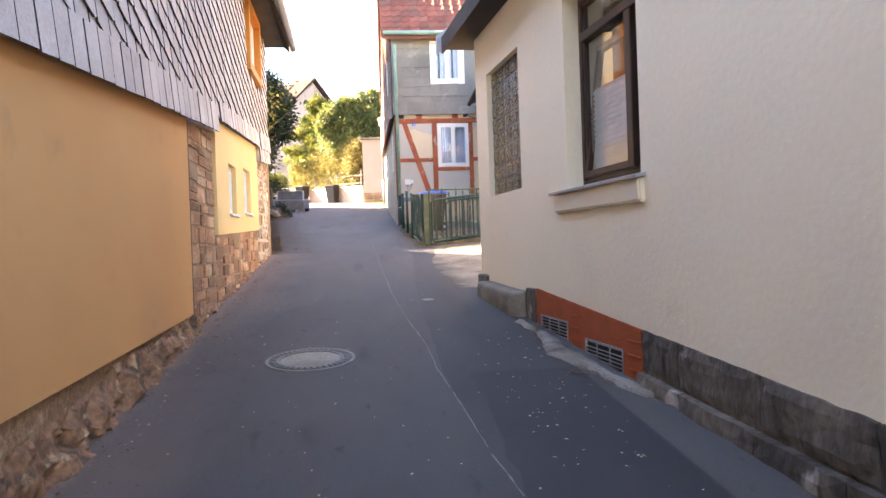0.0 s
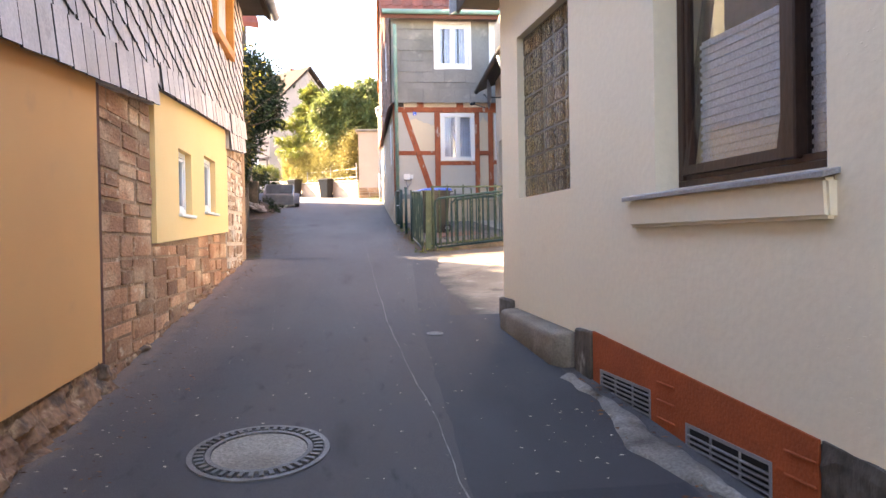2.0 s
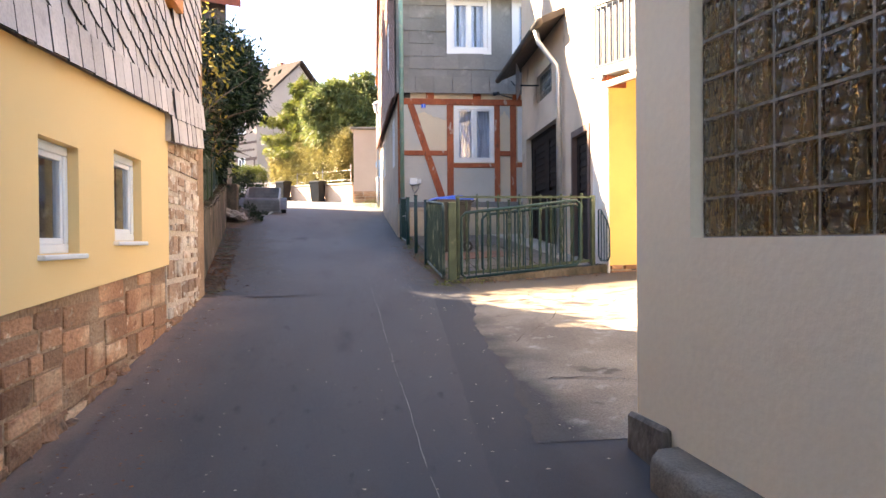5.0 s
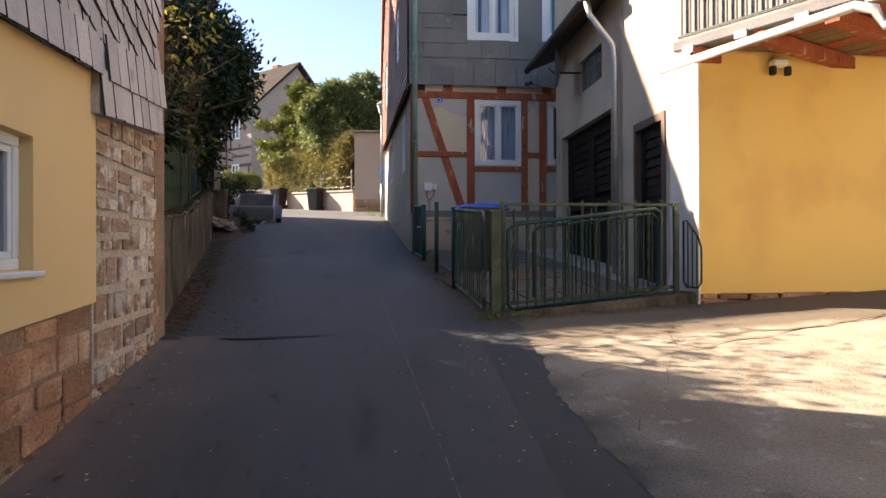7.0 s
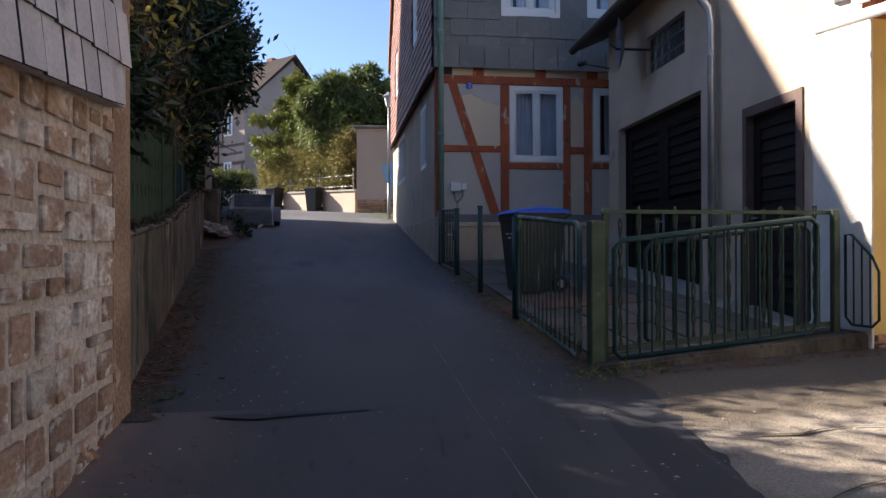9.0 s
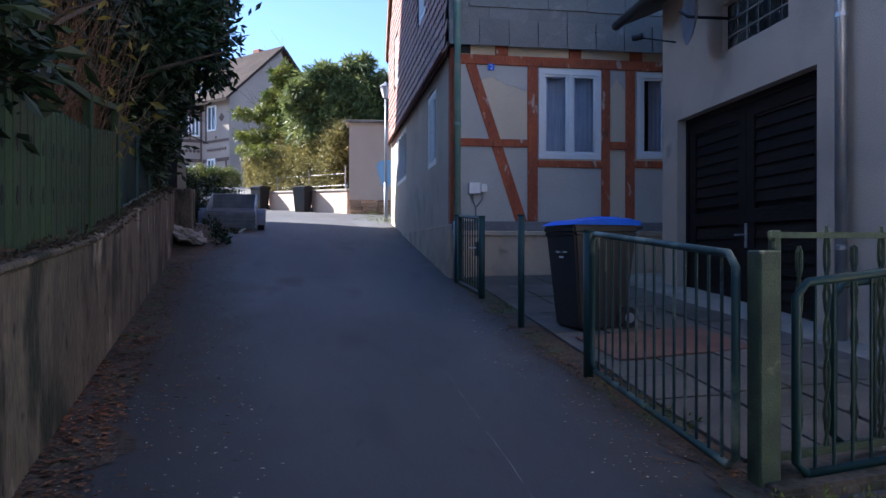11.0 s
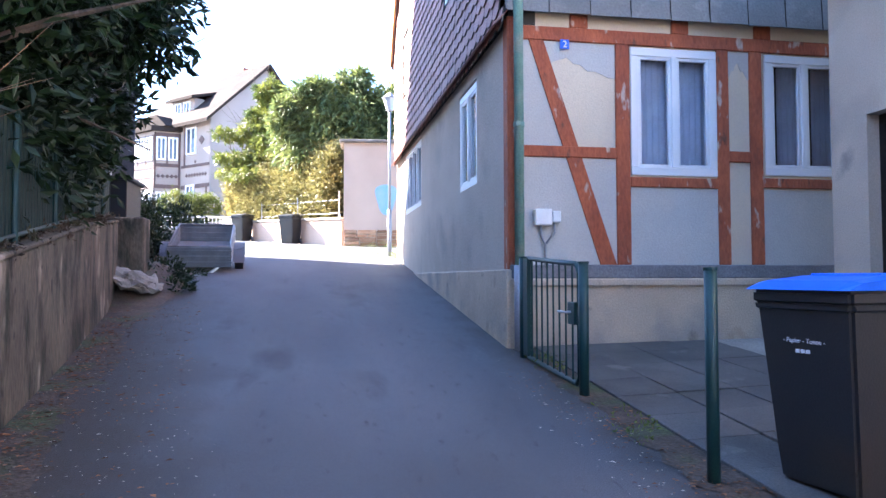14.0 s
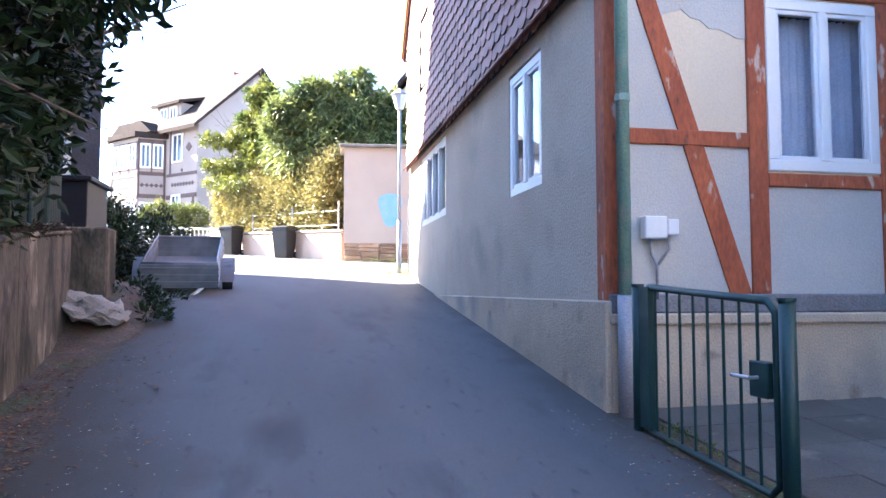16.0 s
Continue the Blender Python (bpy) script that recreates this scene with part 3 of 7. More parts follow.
def branches(name, root, tips, r, material, parent, seed=1, sub=3):
    """A tapered trunk that splits into crooked limbs towards the tips."""
    rnd = random.Random(seed)
    bm = bmesh.new()
    root = Vector(root)
    for tip in tips:
        tip = Vector(tip)
        mid = [root.lerp(tip, f) + Vector([rnd.uniform(-1, 1) * 0.1 * (tip - root).length * math.sin(f * 3.1) for _ in range(3)]) for f in (0.25, 0.5, 0.75)]
        pts = [root, *mid, tip]
        tube(bm, pts, r, 6, r * 0.2)
        for _ in range(sub):
            a = pts[rnd.randint(1, 3)]
            e = a + (tip - root) * rnd.uniform(0.2, 0.4) + Vector([rnd.uniform(-1, 1) * 0.3 * (tip - root).length for _ in range(3)])
            tube(bm, [a, a.lerp(e, 0.5) + Vector((0, 0, 0.05)), e], r * 0.35, 5, r * 0.06)
    return part(name, bm, material, parent)


def window(name, m, w, h, material, panes=2, label="", curtain=True, frame_w=0.075, mull=0.07, inset=0.03, transom=0, recess=0.25):
    """A framed window. m: its lower left corner on the wall's face."""
    t = thing(name, m, label, "window", kind="structure")
    f, y0, y1 = frame_w, inset, inset + 0.07
    part("window_frame", boxes((0, w, y0, y1, 0, f), (0, w, y0, y1, h - f, h), (0, f, y0, y1, f, h - f), (w - f, w, y0, y1, f, h - f), bevel=0.006), material, t)
    step = (w - 2 * f + mull) / panes
    for k in range(panes):
        a = f + k * step
        e = a + step - mull
        if k < panes - 1:
            part("mullion", boxes((e, e + mull, y0 - 0.012, y1 - 0.002, f, h - f), bevel=0.006), material, t)
        g = 0.035
        part("sash", boxes((a, e, y0 + 0.012, y1 - 0.01, f, f + g), (a, e, y0 + 0.012, y1 - 0.01, h - f - g, h - f), (a, a + g, y0 + 0.012, y1 - 0.01, f + g, h - f - g), (e - g, e, y0 + 0.012, y1 - 0.01, f + g, h - f - g), bevel=0.004), material, t)
        pane = part("pane", boxes((a + g, e - g, y0 + 0.035, y0 + 0.041, f + g, h - f - g)), PANE, t)
        pane.visible_shadow = False
        if curtain:
            bm = bmesh.new()
            cols = 22
            vs = []
            for i in range(cols + 1):
                x = a - 0.06 + (e - a + 0.12) * i / cols
                y = y1 + 0.10 + 0.018 * math.sin(i * 1.9 + k) + 0.008 * math.sin(i * 4.1)
                vs.append((bm.verts.new((x, y, f)), bm.verts.new((x, y * 1.0, h - f))))
            for p, q in zip(vs, vs[1:]):
                if curtain == "parted" and vs.index(p) in (8, 9, 10):
                    continue
                bm.faces.new((p[0], q[0], q[1], p[1]))
            part("curtain", bm, CURTAIN, t, "blue grey pleated curtain", True)
    # near-black sheet in place of the unlit room
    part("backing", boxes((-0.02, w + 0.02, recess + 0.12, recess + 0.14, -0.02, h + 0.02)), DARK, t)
    return t


def at(m, u, v, y=0.0):
    return m @ Matrix.Translation((u, y, v))


# ---- ground ----
GY = (-60, 0, 8.17, 14.5, 21.65, 31.4, 38.2, 45, 80, 400)
GZ = (-5.6, 0, 0.79, 1.44, 2.13, 3.33, 3.94, 4.5, 6.5, 20)


def rise(y):
    return float(np.interp(y, GY, GZ))


def ground(x, y):
    z = rise(y)
    if x > 1.3:
        z += 0.055 * (min(x, 8) - 1.3) * max(0, min(1, (y - 8.5) / 2.5)) * max(0, min(1, (24 - y) / 6))
    if x < -1.6 and y > 25:
        z += 0.12 * min(3, -1.6 - x) * max(0, min(1, (y - 25) / 2)) * max(0, min(1, (29 - y) / 2))
    return z


def sheet(name, xs, ys, material, lift=0.0, bump=0.0, seed=0, inside=None):
    bm = bmesh.new()
    grid = {}
    for i, x in enumerate(xs):
        for j, y in enumerate(ys):
            n = bump * noise.noise((x * 0.7 + seed, y * 0.7, 0))
            grid[i, j] = bm.verts.new((x, y, ground(x, y) + lift + n))
    for i in range(len(xs) - 1):
        for j in range(len(ys) - 1):
            if not inside or inside((xs[i] + xs[i + 1]) / 2, (ys[j] + ys[j + 1]) / 2):
                bm.faces.new((grid[i, j], grid[i + 1, j], grid[i + 1, j + 1], grid[i, j + 1]))
    bmesh.ops.delete(bm, geom=[v for v in bm.verts if not v.link_faces], context="VERTS")
    return obj(name, bm, material, True)


def steps(a, z, d):
    n = max(1, round((z - a) / d))
    return [a + (z - a) * i / n for i in range(n + 1)]


gx = [-300, -120, -60, -30, -15, -8] + steps(-5, 6, 0.25) + [8, 12, 20, 40, 80, 160, 300]
gy = [-60, -40, -20, -10] + steps(-5, 46, 0.5) + [50, 60, 80, 120, 200, 400]
tagged(sheet("ground", gx, gy, ASPHALT), "worn grey asphalt lane rising between houses", "road", kind="structure")

# ---- the frames of the walls ----
FL = face_frame((-1.597, 0.0), (-1.80, 12.2))
FR = face_frame((1.548, 8.9), (1.96, 4.07))
FH = face_frame((1.1, 21.95), (4.1, 21.88))
FS = face_frame((1.2, 31.4), (1.195, 21.95))
FG = face_frame((3.97, 20.67), (3.64, 14.55))
FY = face_frame((3.64, 14.55), (8.0, 14.55))

# ---- house with slate cladding and sandstone base ----
SMALL = [(9.19, 9.79, 1.99, 2.66), (10.5, 11.22, 2.07, 2.75)]
UPPER = (11.1, 12.3, 4.5, 5.42)
wall_left = tagged(new("wall_left"), "slate clad house wall over yellow render and sandstone", "wall", kind="structure")
part("wall_core", pierced(-12, 13.72, -2, 5.6, 0.4, SMALL + [UPPER], 0.046), MORTAR, wall_left).matrix_basis = FL
part("end_wall", pierced(0, 9, 0, 5.6, 0.3), MORTAR, wall_left).matrix_basis = face_frame((-1.85, 13.74), (-10.5, 13.9)) @ Matrix.Scale(-1, 4, (0, 1, 0))
low = lambda u: 2.5 + 0.085 * (u - 3.1)


def panel(name, u0, u1, z0, z1, z2, z3, holes=(), material=YELLOW):
    """A render panel with sloping foot (z0 to z1) and head (z2 to z3) and openings."""
    bm = pierced(u0, u1, min(z0, z1), max(z2, z3), 0.06, holes)
    for v in bm.verts:
        f = (v.co.x - u0) / (u1 - u0)
        if abs(v.co.z - min(z0, z1)) < 1e-4:
            v.co.z = z0 + (z1 - z0) * f
        elif abs(v.co.z - max(z2, z3)) < 1e-4:
            v.co.z = z2 + (z3 - z2) * f
    ob = part(name, bm, material, wall_left, "smooth apricot yellow render panel")
    ob.matrix_basis = FL
    return ob


panel("render_panel", -12, 6.84, 0.30, 0.86, 1.2, 2.86, (), APRICOT)
# dark strip paints the shade in the gap between panel and stonework
part("edge_strip", boxes((6.84, 6.93, 0.01, 0.06, 0.8, 2.86), bevel=0.004), TIMBER_DARK, wall_left, "dark strip for the shaded gap beside the panel").matrix_basis = FL
panel("render_panel", 8.31, 12.16, 1.68, 1.84, 3.08, 3.31, SMALL)
for k, (a, c, d, e) in enumerate(SMALL):
    w = window(f"window_{k + 1}", at(FL, a, d, 0.035), c - a, e - d, WHITE, 1, "small white tilted window in a yellow panel" if not k else "small white window in a yellow panel", curtain=False, frame_w=0.06)
    part("window_sill", boxes((-0.03, c - a + 0.05, -0.075, 0.02, -0.035, -0.004), bevel=0.006), WHITE, w, "pale stone sill")
    part("reveal", pierced(-0.02, c - a + 0.02, -0.02, e - d + 0.02, 0.12, [(0.001, c - a - 0.001, 0.001, e - d - 0.001)], -0.03), YELLOW, w)
w = window("window_3", at(FL, UPPER[0], UPPER[2], -0.02), 1.2, 0.92, ORANGEWOOD, 2, "orange varnished window high in slate cladding", curtain=False)
part("casing", pierced(-0.12, 1.32, -0.12, 1.04, 0.12, [(0, 1.2, 0, 0.92)], -0.09), ORANGEWOOD, w)
masonry(wall_left, FL, 6.9, 8.29, 0.55, 2.98, STONE, course=(0.10, 0.22), length=(0.24, 0.7), seed=3, y=0.0435, gap=0.018, proud=0.024, depth=0.08)
masonry(wall_left, FL, 8.31, 12.16, 0.7, 1.8, STONE, course=(0.11, 0.23), length=(0.24, 0.7), seed=4, y=0.0435, gap=0.018, proud=0.024, depth=0.08, inside=lambda u, v: v < 1.62 + 0.04 * (u - 8.3))
part("corner_mortar", prism([(12.17, 0.9), (13.745, 0.9), (13.745, 3.24), (12.17, 3.16)], 0.03, 0.045), PALEMORTAR, wall_left, "pale lime mortar").matrix_basis = FL
masonry(wall_left, FL, 12.18, 13.745, 1.0, 3.14, WASHED, seed=5, course=(0.13, 0.27), length=(0.17, 0.52), y=0.022, gap=0.05, depth=0.08, proud=0.02)


def rubble_bank(u0, u1, material, seed, top, out):
    """The crumbling foot of a wall: an uneven slope of small stones and mortar, from top(u) down to the road."""
    bm = bmesh.new()
    rings = []
    n = int((u1 - u0) / 0.045)
    for i in range(n + 1):
        u = u0 + (u1 - u0) * i / n
        z1, z0 = top(u), rise(u) - 0.06
        ring = []
        for k in range(11):
            f = k / 10
            q = Vector((u, f * (z1 - z0), seed))
            cell = noise.cell(Vector((u * 5.5 + 0.7 * math.floor(f * 4), f * 4 + seed, 1.0)))
            bump = 0.05 * noise.noise(q * 6) + 0.035 * noise.noise(q * 15) + 0.045 * (cell - 0.5)
            y = 0.03 - out * (1 - f) ** 0.8 - bump * (1 - f ** 6)
            ring.append(bm.verts.new((u, y, z0 + (z1 - z0) * f + 0.03 * noise.noise(q * 4 + Vector((7, 0, 0))) * (1 if 0 < k else 0))))
        rings.append(ring)
    for r, q in zip(rings, rings[1:]):
        for k in range(10):
            bm.faces.new((r[k], q[k], q[k + 1], r[k + 1]))
    return part("rubble_foot", bm, material, wall_left, "crumbling rubble foot of the wall")


rubble_bank(-3, 6.9, RUBBLE, 6, lambda u: 0.33 + 0.082 * u + 0.025 * math.sin(u * 3), 0.12).matrix_basis = FL
rubble_bank(6.9, 13.74, RUBBLE, 9, lambda u: rise(u) + 0.09 + 0.03 * math.sin(u * 2.3), 0.03).matrix_basis = FL
part("slate_backing", prism([(-12, low(-12) - 0.02), (8.30, low(8.3) - 0.02), (8.30, 3.1), (12.17, 3.32), (12.17, 3.1), (13.72, 3.22), (13.72, 5.6), (-12, 5.6)], 0.0, 0.055), SLATE, wall_left).matrix_basis = FL
hole = lambda u, v: (UPPER[0] - 0.2 < u < UPPER[1] + 0.2 and v > UPPER[2] - 0.15) or (8.25 < u < 12.2 and v < 3.1 + 0.055 * (u - 8.3) + 0.1)
under = lambda u, v: hole(u, v) or v < low(u) + 0.13
cladding(wall_left, FL, 1.6, 13.72, low(1.6) + 0.0, 9.3, 0.25, 0.185, "scale", SLATE, slope=-0.28, skip=under, near=lambda u, v: u > 3.4 and v < 4.4, shift=0.37, top=5.64)
cladding(wall_left, FL, 1.6, 8.35, low(1.6) - 0.03, low(1.6) + 0.22, 0.22, 0.25, "rect", SLATE, y=-0.046, slope=0.085, near=lambda u, v: True)
cladding(wall_left, FL, 8.32, 12.18, 3.06, 3.27, 0.22, 0.2, "rect", SLATE, y=-0.046, slope=0.058, near=lambda u, v: True)
cladding(wall_left, FL, 12.06, 13.76, 3.03, 3.51, 0.22, 0.23, "rect", SLATE, y=-0.048, slope=0.085, near=lambda u, v: True)
part("slate_batten", prism([(12.07, 3.04), (13.71, 3.18), (13.71, 3.62), (12.07, 3.6)], -0.05, 0.03), SLATE, wall_left).matrix_basis = FL
roof_left = tagged(new("roof_left"), "dark eaves with grey half round gutter", "roof", kind="structure")
part("soffit", boxes((-12, 13.95, -0.5, 0.1, 5.56, 5.62)), SOFFIT, roof_left).matrix_basis = FL
part("roof_slope", prism([(-0.5, 5.62), (4.2, 10.4), (8.9, 5.62), (8.9, 5.45), (4.2, 10.2), (-0.5, 5.45)], -12, 13.95, "x"), ROOFGREY, roof_left).matrix_basis = FL
part("gutter", tubes((0.075, [(-12, -0.56, 5.56), (14.0, -0.56, 5.56)])), GREYMETAL, roof_left, "grey gutter", True).matrix_basis = FL

# ---- cream house ----
BW = (3.17, 4.52, 1.93, 3.62)
GB = (0.62, 1.88, 2.05, 3.58)
wall_right = tagged(new("wall_right"), "cream roughcast house wall above a dark stone plinth", "wall", kind="structure")
part("wall_core", pierced(0.09, 20, 0.4, 4.2, 0.4, [BW, GB]), CREAM, wall_right).matrix_basis = FR
part("end_wall", boxes((0, 7.58, 0.005, 0.3, 0.3, 4.2)), CREAM, wall_right).matrix_basis = face_frame((9.2, 8.815), (1.57, 8.815))
topz = lambda u: 1.0 - 0.079 * (u - 2.2)
part("plinth_core", prism([(2.0, -1), (20, -1), (20, topz(11) - 0.02), (11, topz(11) - 0.02), (4.5, topz(4.5) - 0.02), (2.0, 0.97)], -0.008, 0.05), DARKSTONE, wall_right).matrix_basis = FR
rp_ = random.Random(14)
for u0, hi, lo_, deep in ((4.49, 0.0, 0.29, 0.0), (4.40, 0.30, 0.66, 0.05)):
    u = u0
    while u < 9.6:
        L = rp_.uniform(0.42, 0.95)
        bm = bmesh.new()
        cols = [max(u, 4.485) + (u + L - 0.012 - max(u, 4.485)) * k / 6 for k in range(7)]
        grid = []
        for x in cols:
            z1, z0 = topz(x) - hi, topz(x) - lo_ + 0.012
            col_ = []
            for k in range(6):
                f = k / 5
                rim = 0.012 if k in (0, 5) or x in (cols[0], cols[-1]) else 0.0
                q = Vector((x * 4, (z0 + (z1 - z0) * f) * 4, 5.0 + hi))
                col_.append(bm.verts.new((x, -0.028 - deep + rim + 0.022 * noise.noise(q) + 0.012 * noise.noise(q * 3), z0 + (z1 - z0) * f + 0.012 * noise.noise(q * 2 + Vector((3, 0, 0))))))
            grid.append([bm.verts.new((x, 0.02, z0))] + col_ + [bm.verts.new((x, 0.02, z1))])
        for r, q in zip(grid, grid[1:]):
            for k in range(7):
                bm.faces.new((r[k], q[k], q[k + 1], r[k + 1]))
        for r in (grid[0][::-1], grid[-1]):
            bm.faces.new(r)
        part("stone", bm, DARKSTONE, wall_right).matrix_basis = FR
        u += L
GR = [(2.42, 3.12, 0.46, 0.74), (3.5, 4.2, 0.34, 0.64)]
bm = pierced(2.3, 4.48, 0.1, 1.0, 0.013, GR, -0.022)
for v in bm.verts:
    if v.co.z > 0.95:
        v.co.z = topz(v.co.x)
part("painted_plinth", bm, ORANGE_BRICK, wall_right, "orange painted ribbed plinth").matrix_basis = FR
for c in (3.2, 4.28):
    for k in range(5):
        part("rib", boxes((c, c + 0.19, -0.033, -0.018, topz(c) - 0.12 - 0.105 * k, topz(c) - 0.109 - 0.105 * k), bevel=0.003), ORANGE_BRICK, wall_right).matrix_basis = FR
masonry(wall_right, FR, 2.0, 2.29, 0.5, 1.0, DARKSTONE, course=(0.3, 0.5), length=(0.2, 0.4), depth=0.13, y=-0.04, seed=12, gap=0.004)
part("corner_stone", boxes((0.05, 0.46, -0.05, 0.0, 0.6, 1.07), bevel=0.02), DARKSTONE, wall_right).matrix_basis = FR
for a, c, d, e in GR:
    g = thing("cellar_grille", at(FR, a, d, -0.026), "grey steel cellar window grille in orange plinth", "grille", "cellar grilles")
    part("frame", pierced(0, c - a, 0, e - d, 0.02, [(0.02, c - a - 0.02, 0.02, e - d - 0.02)]), GREYMETAL, g)
    for k in range(8):
        part("bar", boxes((0.01, c - a - 0.01, -0.004, 0.012, 0.024 + k * 0.03, 0.031 + k * 0.03)), GREYMETAL, g)
    for k in range(2):
        part("upright", boxes((0.22 + k * 0.24, 0.226 + k * 0.24, 0.002, 0.014, 0.01, e - d - 0.01)), GREYMETAL, g)
    # near-black sheet paints the cellar's darkness behind the bars
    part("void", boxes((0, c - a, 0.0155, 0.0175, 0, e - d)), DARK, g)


def worn_bar(u0, u1, section, seed, wobble=0.012, d=0.06):
    """A long cast piece: section(u) gives its (out, up) outline at u, and its skin is a little uneven."""
    bm = bmesh.new()
    rings = []
    n = max(2, int((u1 - u0) / d))
    for i in range(n + 1):
        u = u0 + (u1 - u0) * i / n
        ring = []
        for k, (y, z) in enumerate(section(u)):
            q = Vector((u * 3, k * 2.1, seed))
            ring.append(bm.verts.new((u, y + wobble * noise.noise(q), z + wobble * noise.noise(q + Vector((9, 0, 0))))))
        rings.append(ring)
    k = len(rings[0])
    for r, q in zip(rings, rings[1:]):
        for i in range(k):
            bm.faces.new((r[i], r[(i + 1) % k], q[(i + 1) % k], q[i]))
    bm.faces.new(rings[0][::-1])
    bm.faces.new(rings[-1])
    bmesh.ops.recalc_face_normals(bm, faces=bm.faces[:])
    return bm


def kerb_section(u):
    top = 0.99 - 0.038 * (u - 0.42)
    e = min(1, (u - 0.46) / 0.1, (2.0 - u) / 0.12) ** 0.5
    o = -0.02 - 0.17 * e
    return [(0.03, 0.45), (o, 0.45), (o, top - 0.045), (o * 0.96, top - 0.014), (o * 0.86, top), (0.03, top + 0.006)]


kerb = obj("kerb_stone", worn_bar(0.5, 1.97, kerb_section, 3, 0.005), KERB, True)
kerb.matrix_world = FR
tagged(kerb, "worn concrete wheel guard kerb against cream house", "kerb")


def apron_section(u):
    top = 0.672 - 0.096 * (u - 2.25)
    out = -0.22 - 0.09 * math.exp(-((u - 3.5) / 0.55) ** 2) - 0.04 * math.sin(u * 4.0) - 0.05 * noise.noise((u * 5, 2.0, 0))
    inner = -0.13 + 0.05 * noise.noise((u * 4, 8.0, 0)) + 0.06 * min(1, max(0, (u - 4.25) / 0.2))
    end = min(1, (4.78 - u) / 0.3)
    out = inner + (out - inner) * max(0.15, end) ** 0.5
    return [(inner, top - 0.2), (out - 0.01, top - 0.2), (out - 0.006, top - 0.03), (out + 0.025, top - 0.006), ((inner + out) / 2, top + 0.006), (inner - 0.02, top), (inner, top - 0.012)]


apron = obj("concrete_apron", worn_bar(2.2, 4.76, apron_section, 5, 0.012, 0.05), APRON, True)
apron.matrix_world = FR
tagged(apron, "cracked concrete strip below cellar grilles", "pavement")

rn = random.Random(77)
V, Fc = [], []
for _ in range(5000):
    u, v = rn.uniform(2.0, 9.0), rn.uniform(0.5, 4.1)
    if v < topz(u) + 0.1 or (BW[0] - 0.3 < u < BW[1] + 0.1 and BW[2] - 0.3 < v < BW[3] + 0.05):
        continue
    if noise.noise((u * 0.9, v * 0.9, 3.0)) + 0.35 * noise.noise((u * 4, v * 4, 8.0)) + 0.22 * (u - 4.2) < 0.12:
        continue
    a, c, h, k = rn.uniform(0.006, 0.02), rn.uniform(0.003, 0.008), rn.uniform(0.001, 0.0022), len(V)
    t = rn.uniform(-0.4, 0.4)
    V += [(u - a, 0.001, v - a * t), (u, 0.001, v - c), (u + a, 0.001, v + a * t), (u, 0.001, v + c), (u, -h, v - c * 0.2)]
    Fc += [(k, k + 1, k + 4), (k + 1, k + 2, k + 4), (k + 2, k + 3, k + 4), (k + 3, k, k + 4)]
me = bpy.data.meshes.new("roughcast")
me.from_pydata(V, [], Fc)
me.materials.append(CREAM)
tagged(piece("roughcast", me, wall_right, FR), "small lumps in cream roughcast", kind="stuff")
w = window("window_4", at(FR, BW[0], BW[2], 0.12), BW[1] - BW[0], BW[3] - BW[2], BROWNWIN, 1, "brown wooden window tilted open with white pleated blind", curtain=False, frame_w=0.06)
W, H = BW[1] - BW[0], BW[3] - BW[2]
part("transom", boxes((0.08, W - 0.08, 0.0, 0.1, 1.28, 1.36), bevel=0.008), BROWNWIN, w)
part("mullion", boxes((0.92, 1.02, 0.0, 0.1, 0.08, 1.28), bevel=0.008), BROWNWIN, w)
tilted = part("tilted_sash", pierced(0.06, 0.92, 0.0, 1.18, 0.05, [(0.115, 0.865, 0.055, 1.125)]), BROWNWIN, w)
tilted.matrix_basis = Matrix.Translation((0, 0.02, 0.09)) @ Matrix.Rotation(radians(-8), 4, "X")
part("blind", boxes(*[(0.16, 0.86, 0.085 + 0.012 * (k % 2), 0.1 + 0.012 * (k % 2), 0.1 + k * 0.022, 0.121 + k * 0.022) for k in range(34)]), BLIND, w, "white pleated blind")
part("blind", boxes(*[(1.02, 1.26, 0.095 + 0.01 * (k % 2), 0.11 + 0.01 * (k % 2), 0.1 + k * 0.022, 0.121 + k * 0.022) for k in range(40)]), BLIND, w, "white pleated blind")
part("window_sill", soften(prism([(-0.085, 0.012), (-0.085, -0.015), (0.13, 0.03), (0.13, 0.05)], -0.27, W + 0.07, "x"), 0.003), GREYMETAL, w, "grey metal sill").matrix_basis = Matrix.Translation((0, -0.12, -0.03))
part("sill_band", soften(prism([(-0.045, -0.185), (0.1, -0.2), (0.1, -0.02), (-0.055, -0.02)], -0.25, W + 0.05, "x"), 0.015, 2), CREAM, w).matrix_basis = Matrix.Translation((0, -0.12, -0.02))
g = thing("window_5", at(FR, GB[0], GB[2], 0.06), "amber tinted glass block window in a deep reveal", "window", kind="structure")
bw, bh = (GB[1] - GB[0]) / 5, (GB[3] - GB[2]) / 8
part("grid", pierced(0, GB[1] - GB[0], 0, GB[3] - GB[2], 0.06, [(i * bw + 0.006, (i + 1) * bw - 0.006, j * bh + 0.006, (j + 1) * bh - 0.006) for i in range(5) for j in range(8)], 0.012), CONCRETE, g)
bm = boxes((0.006, bw - 0.006, 0, 0.08, 0.006, bh - 0.006))
soften(bm, 0.014, 2)
blockme = bpy.data.meshes.new("glass_block")
bm.to_mesh(blockme)
blockme.materials.append(BLOCKGLASS)
for i in range(5):
    for j in range(8):
        piece("glass_block", blockme, g, Matrix.Translation((i * bw, 0, j * bh)))
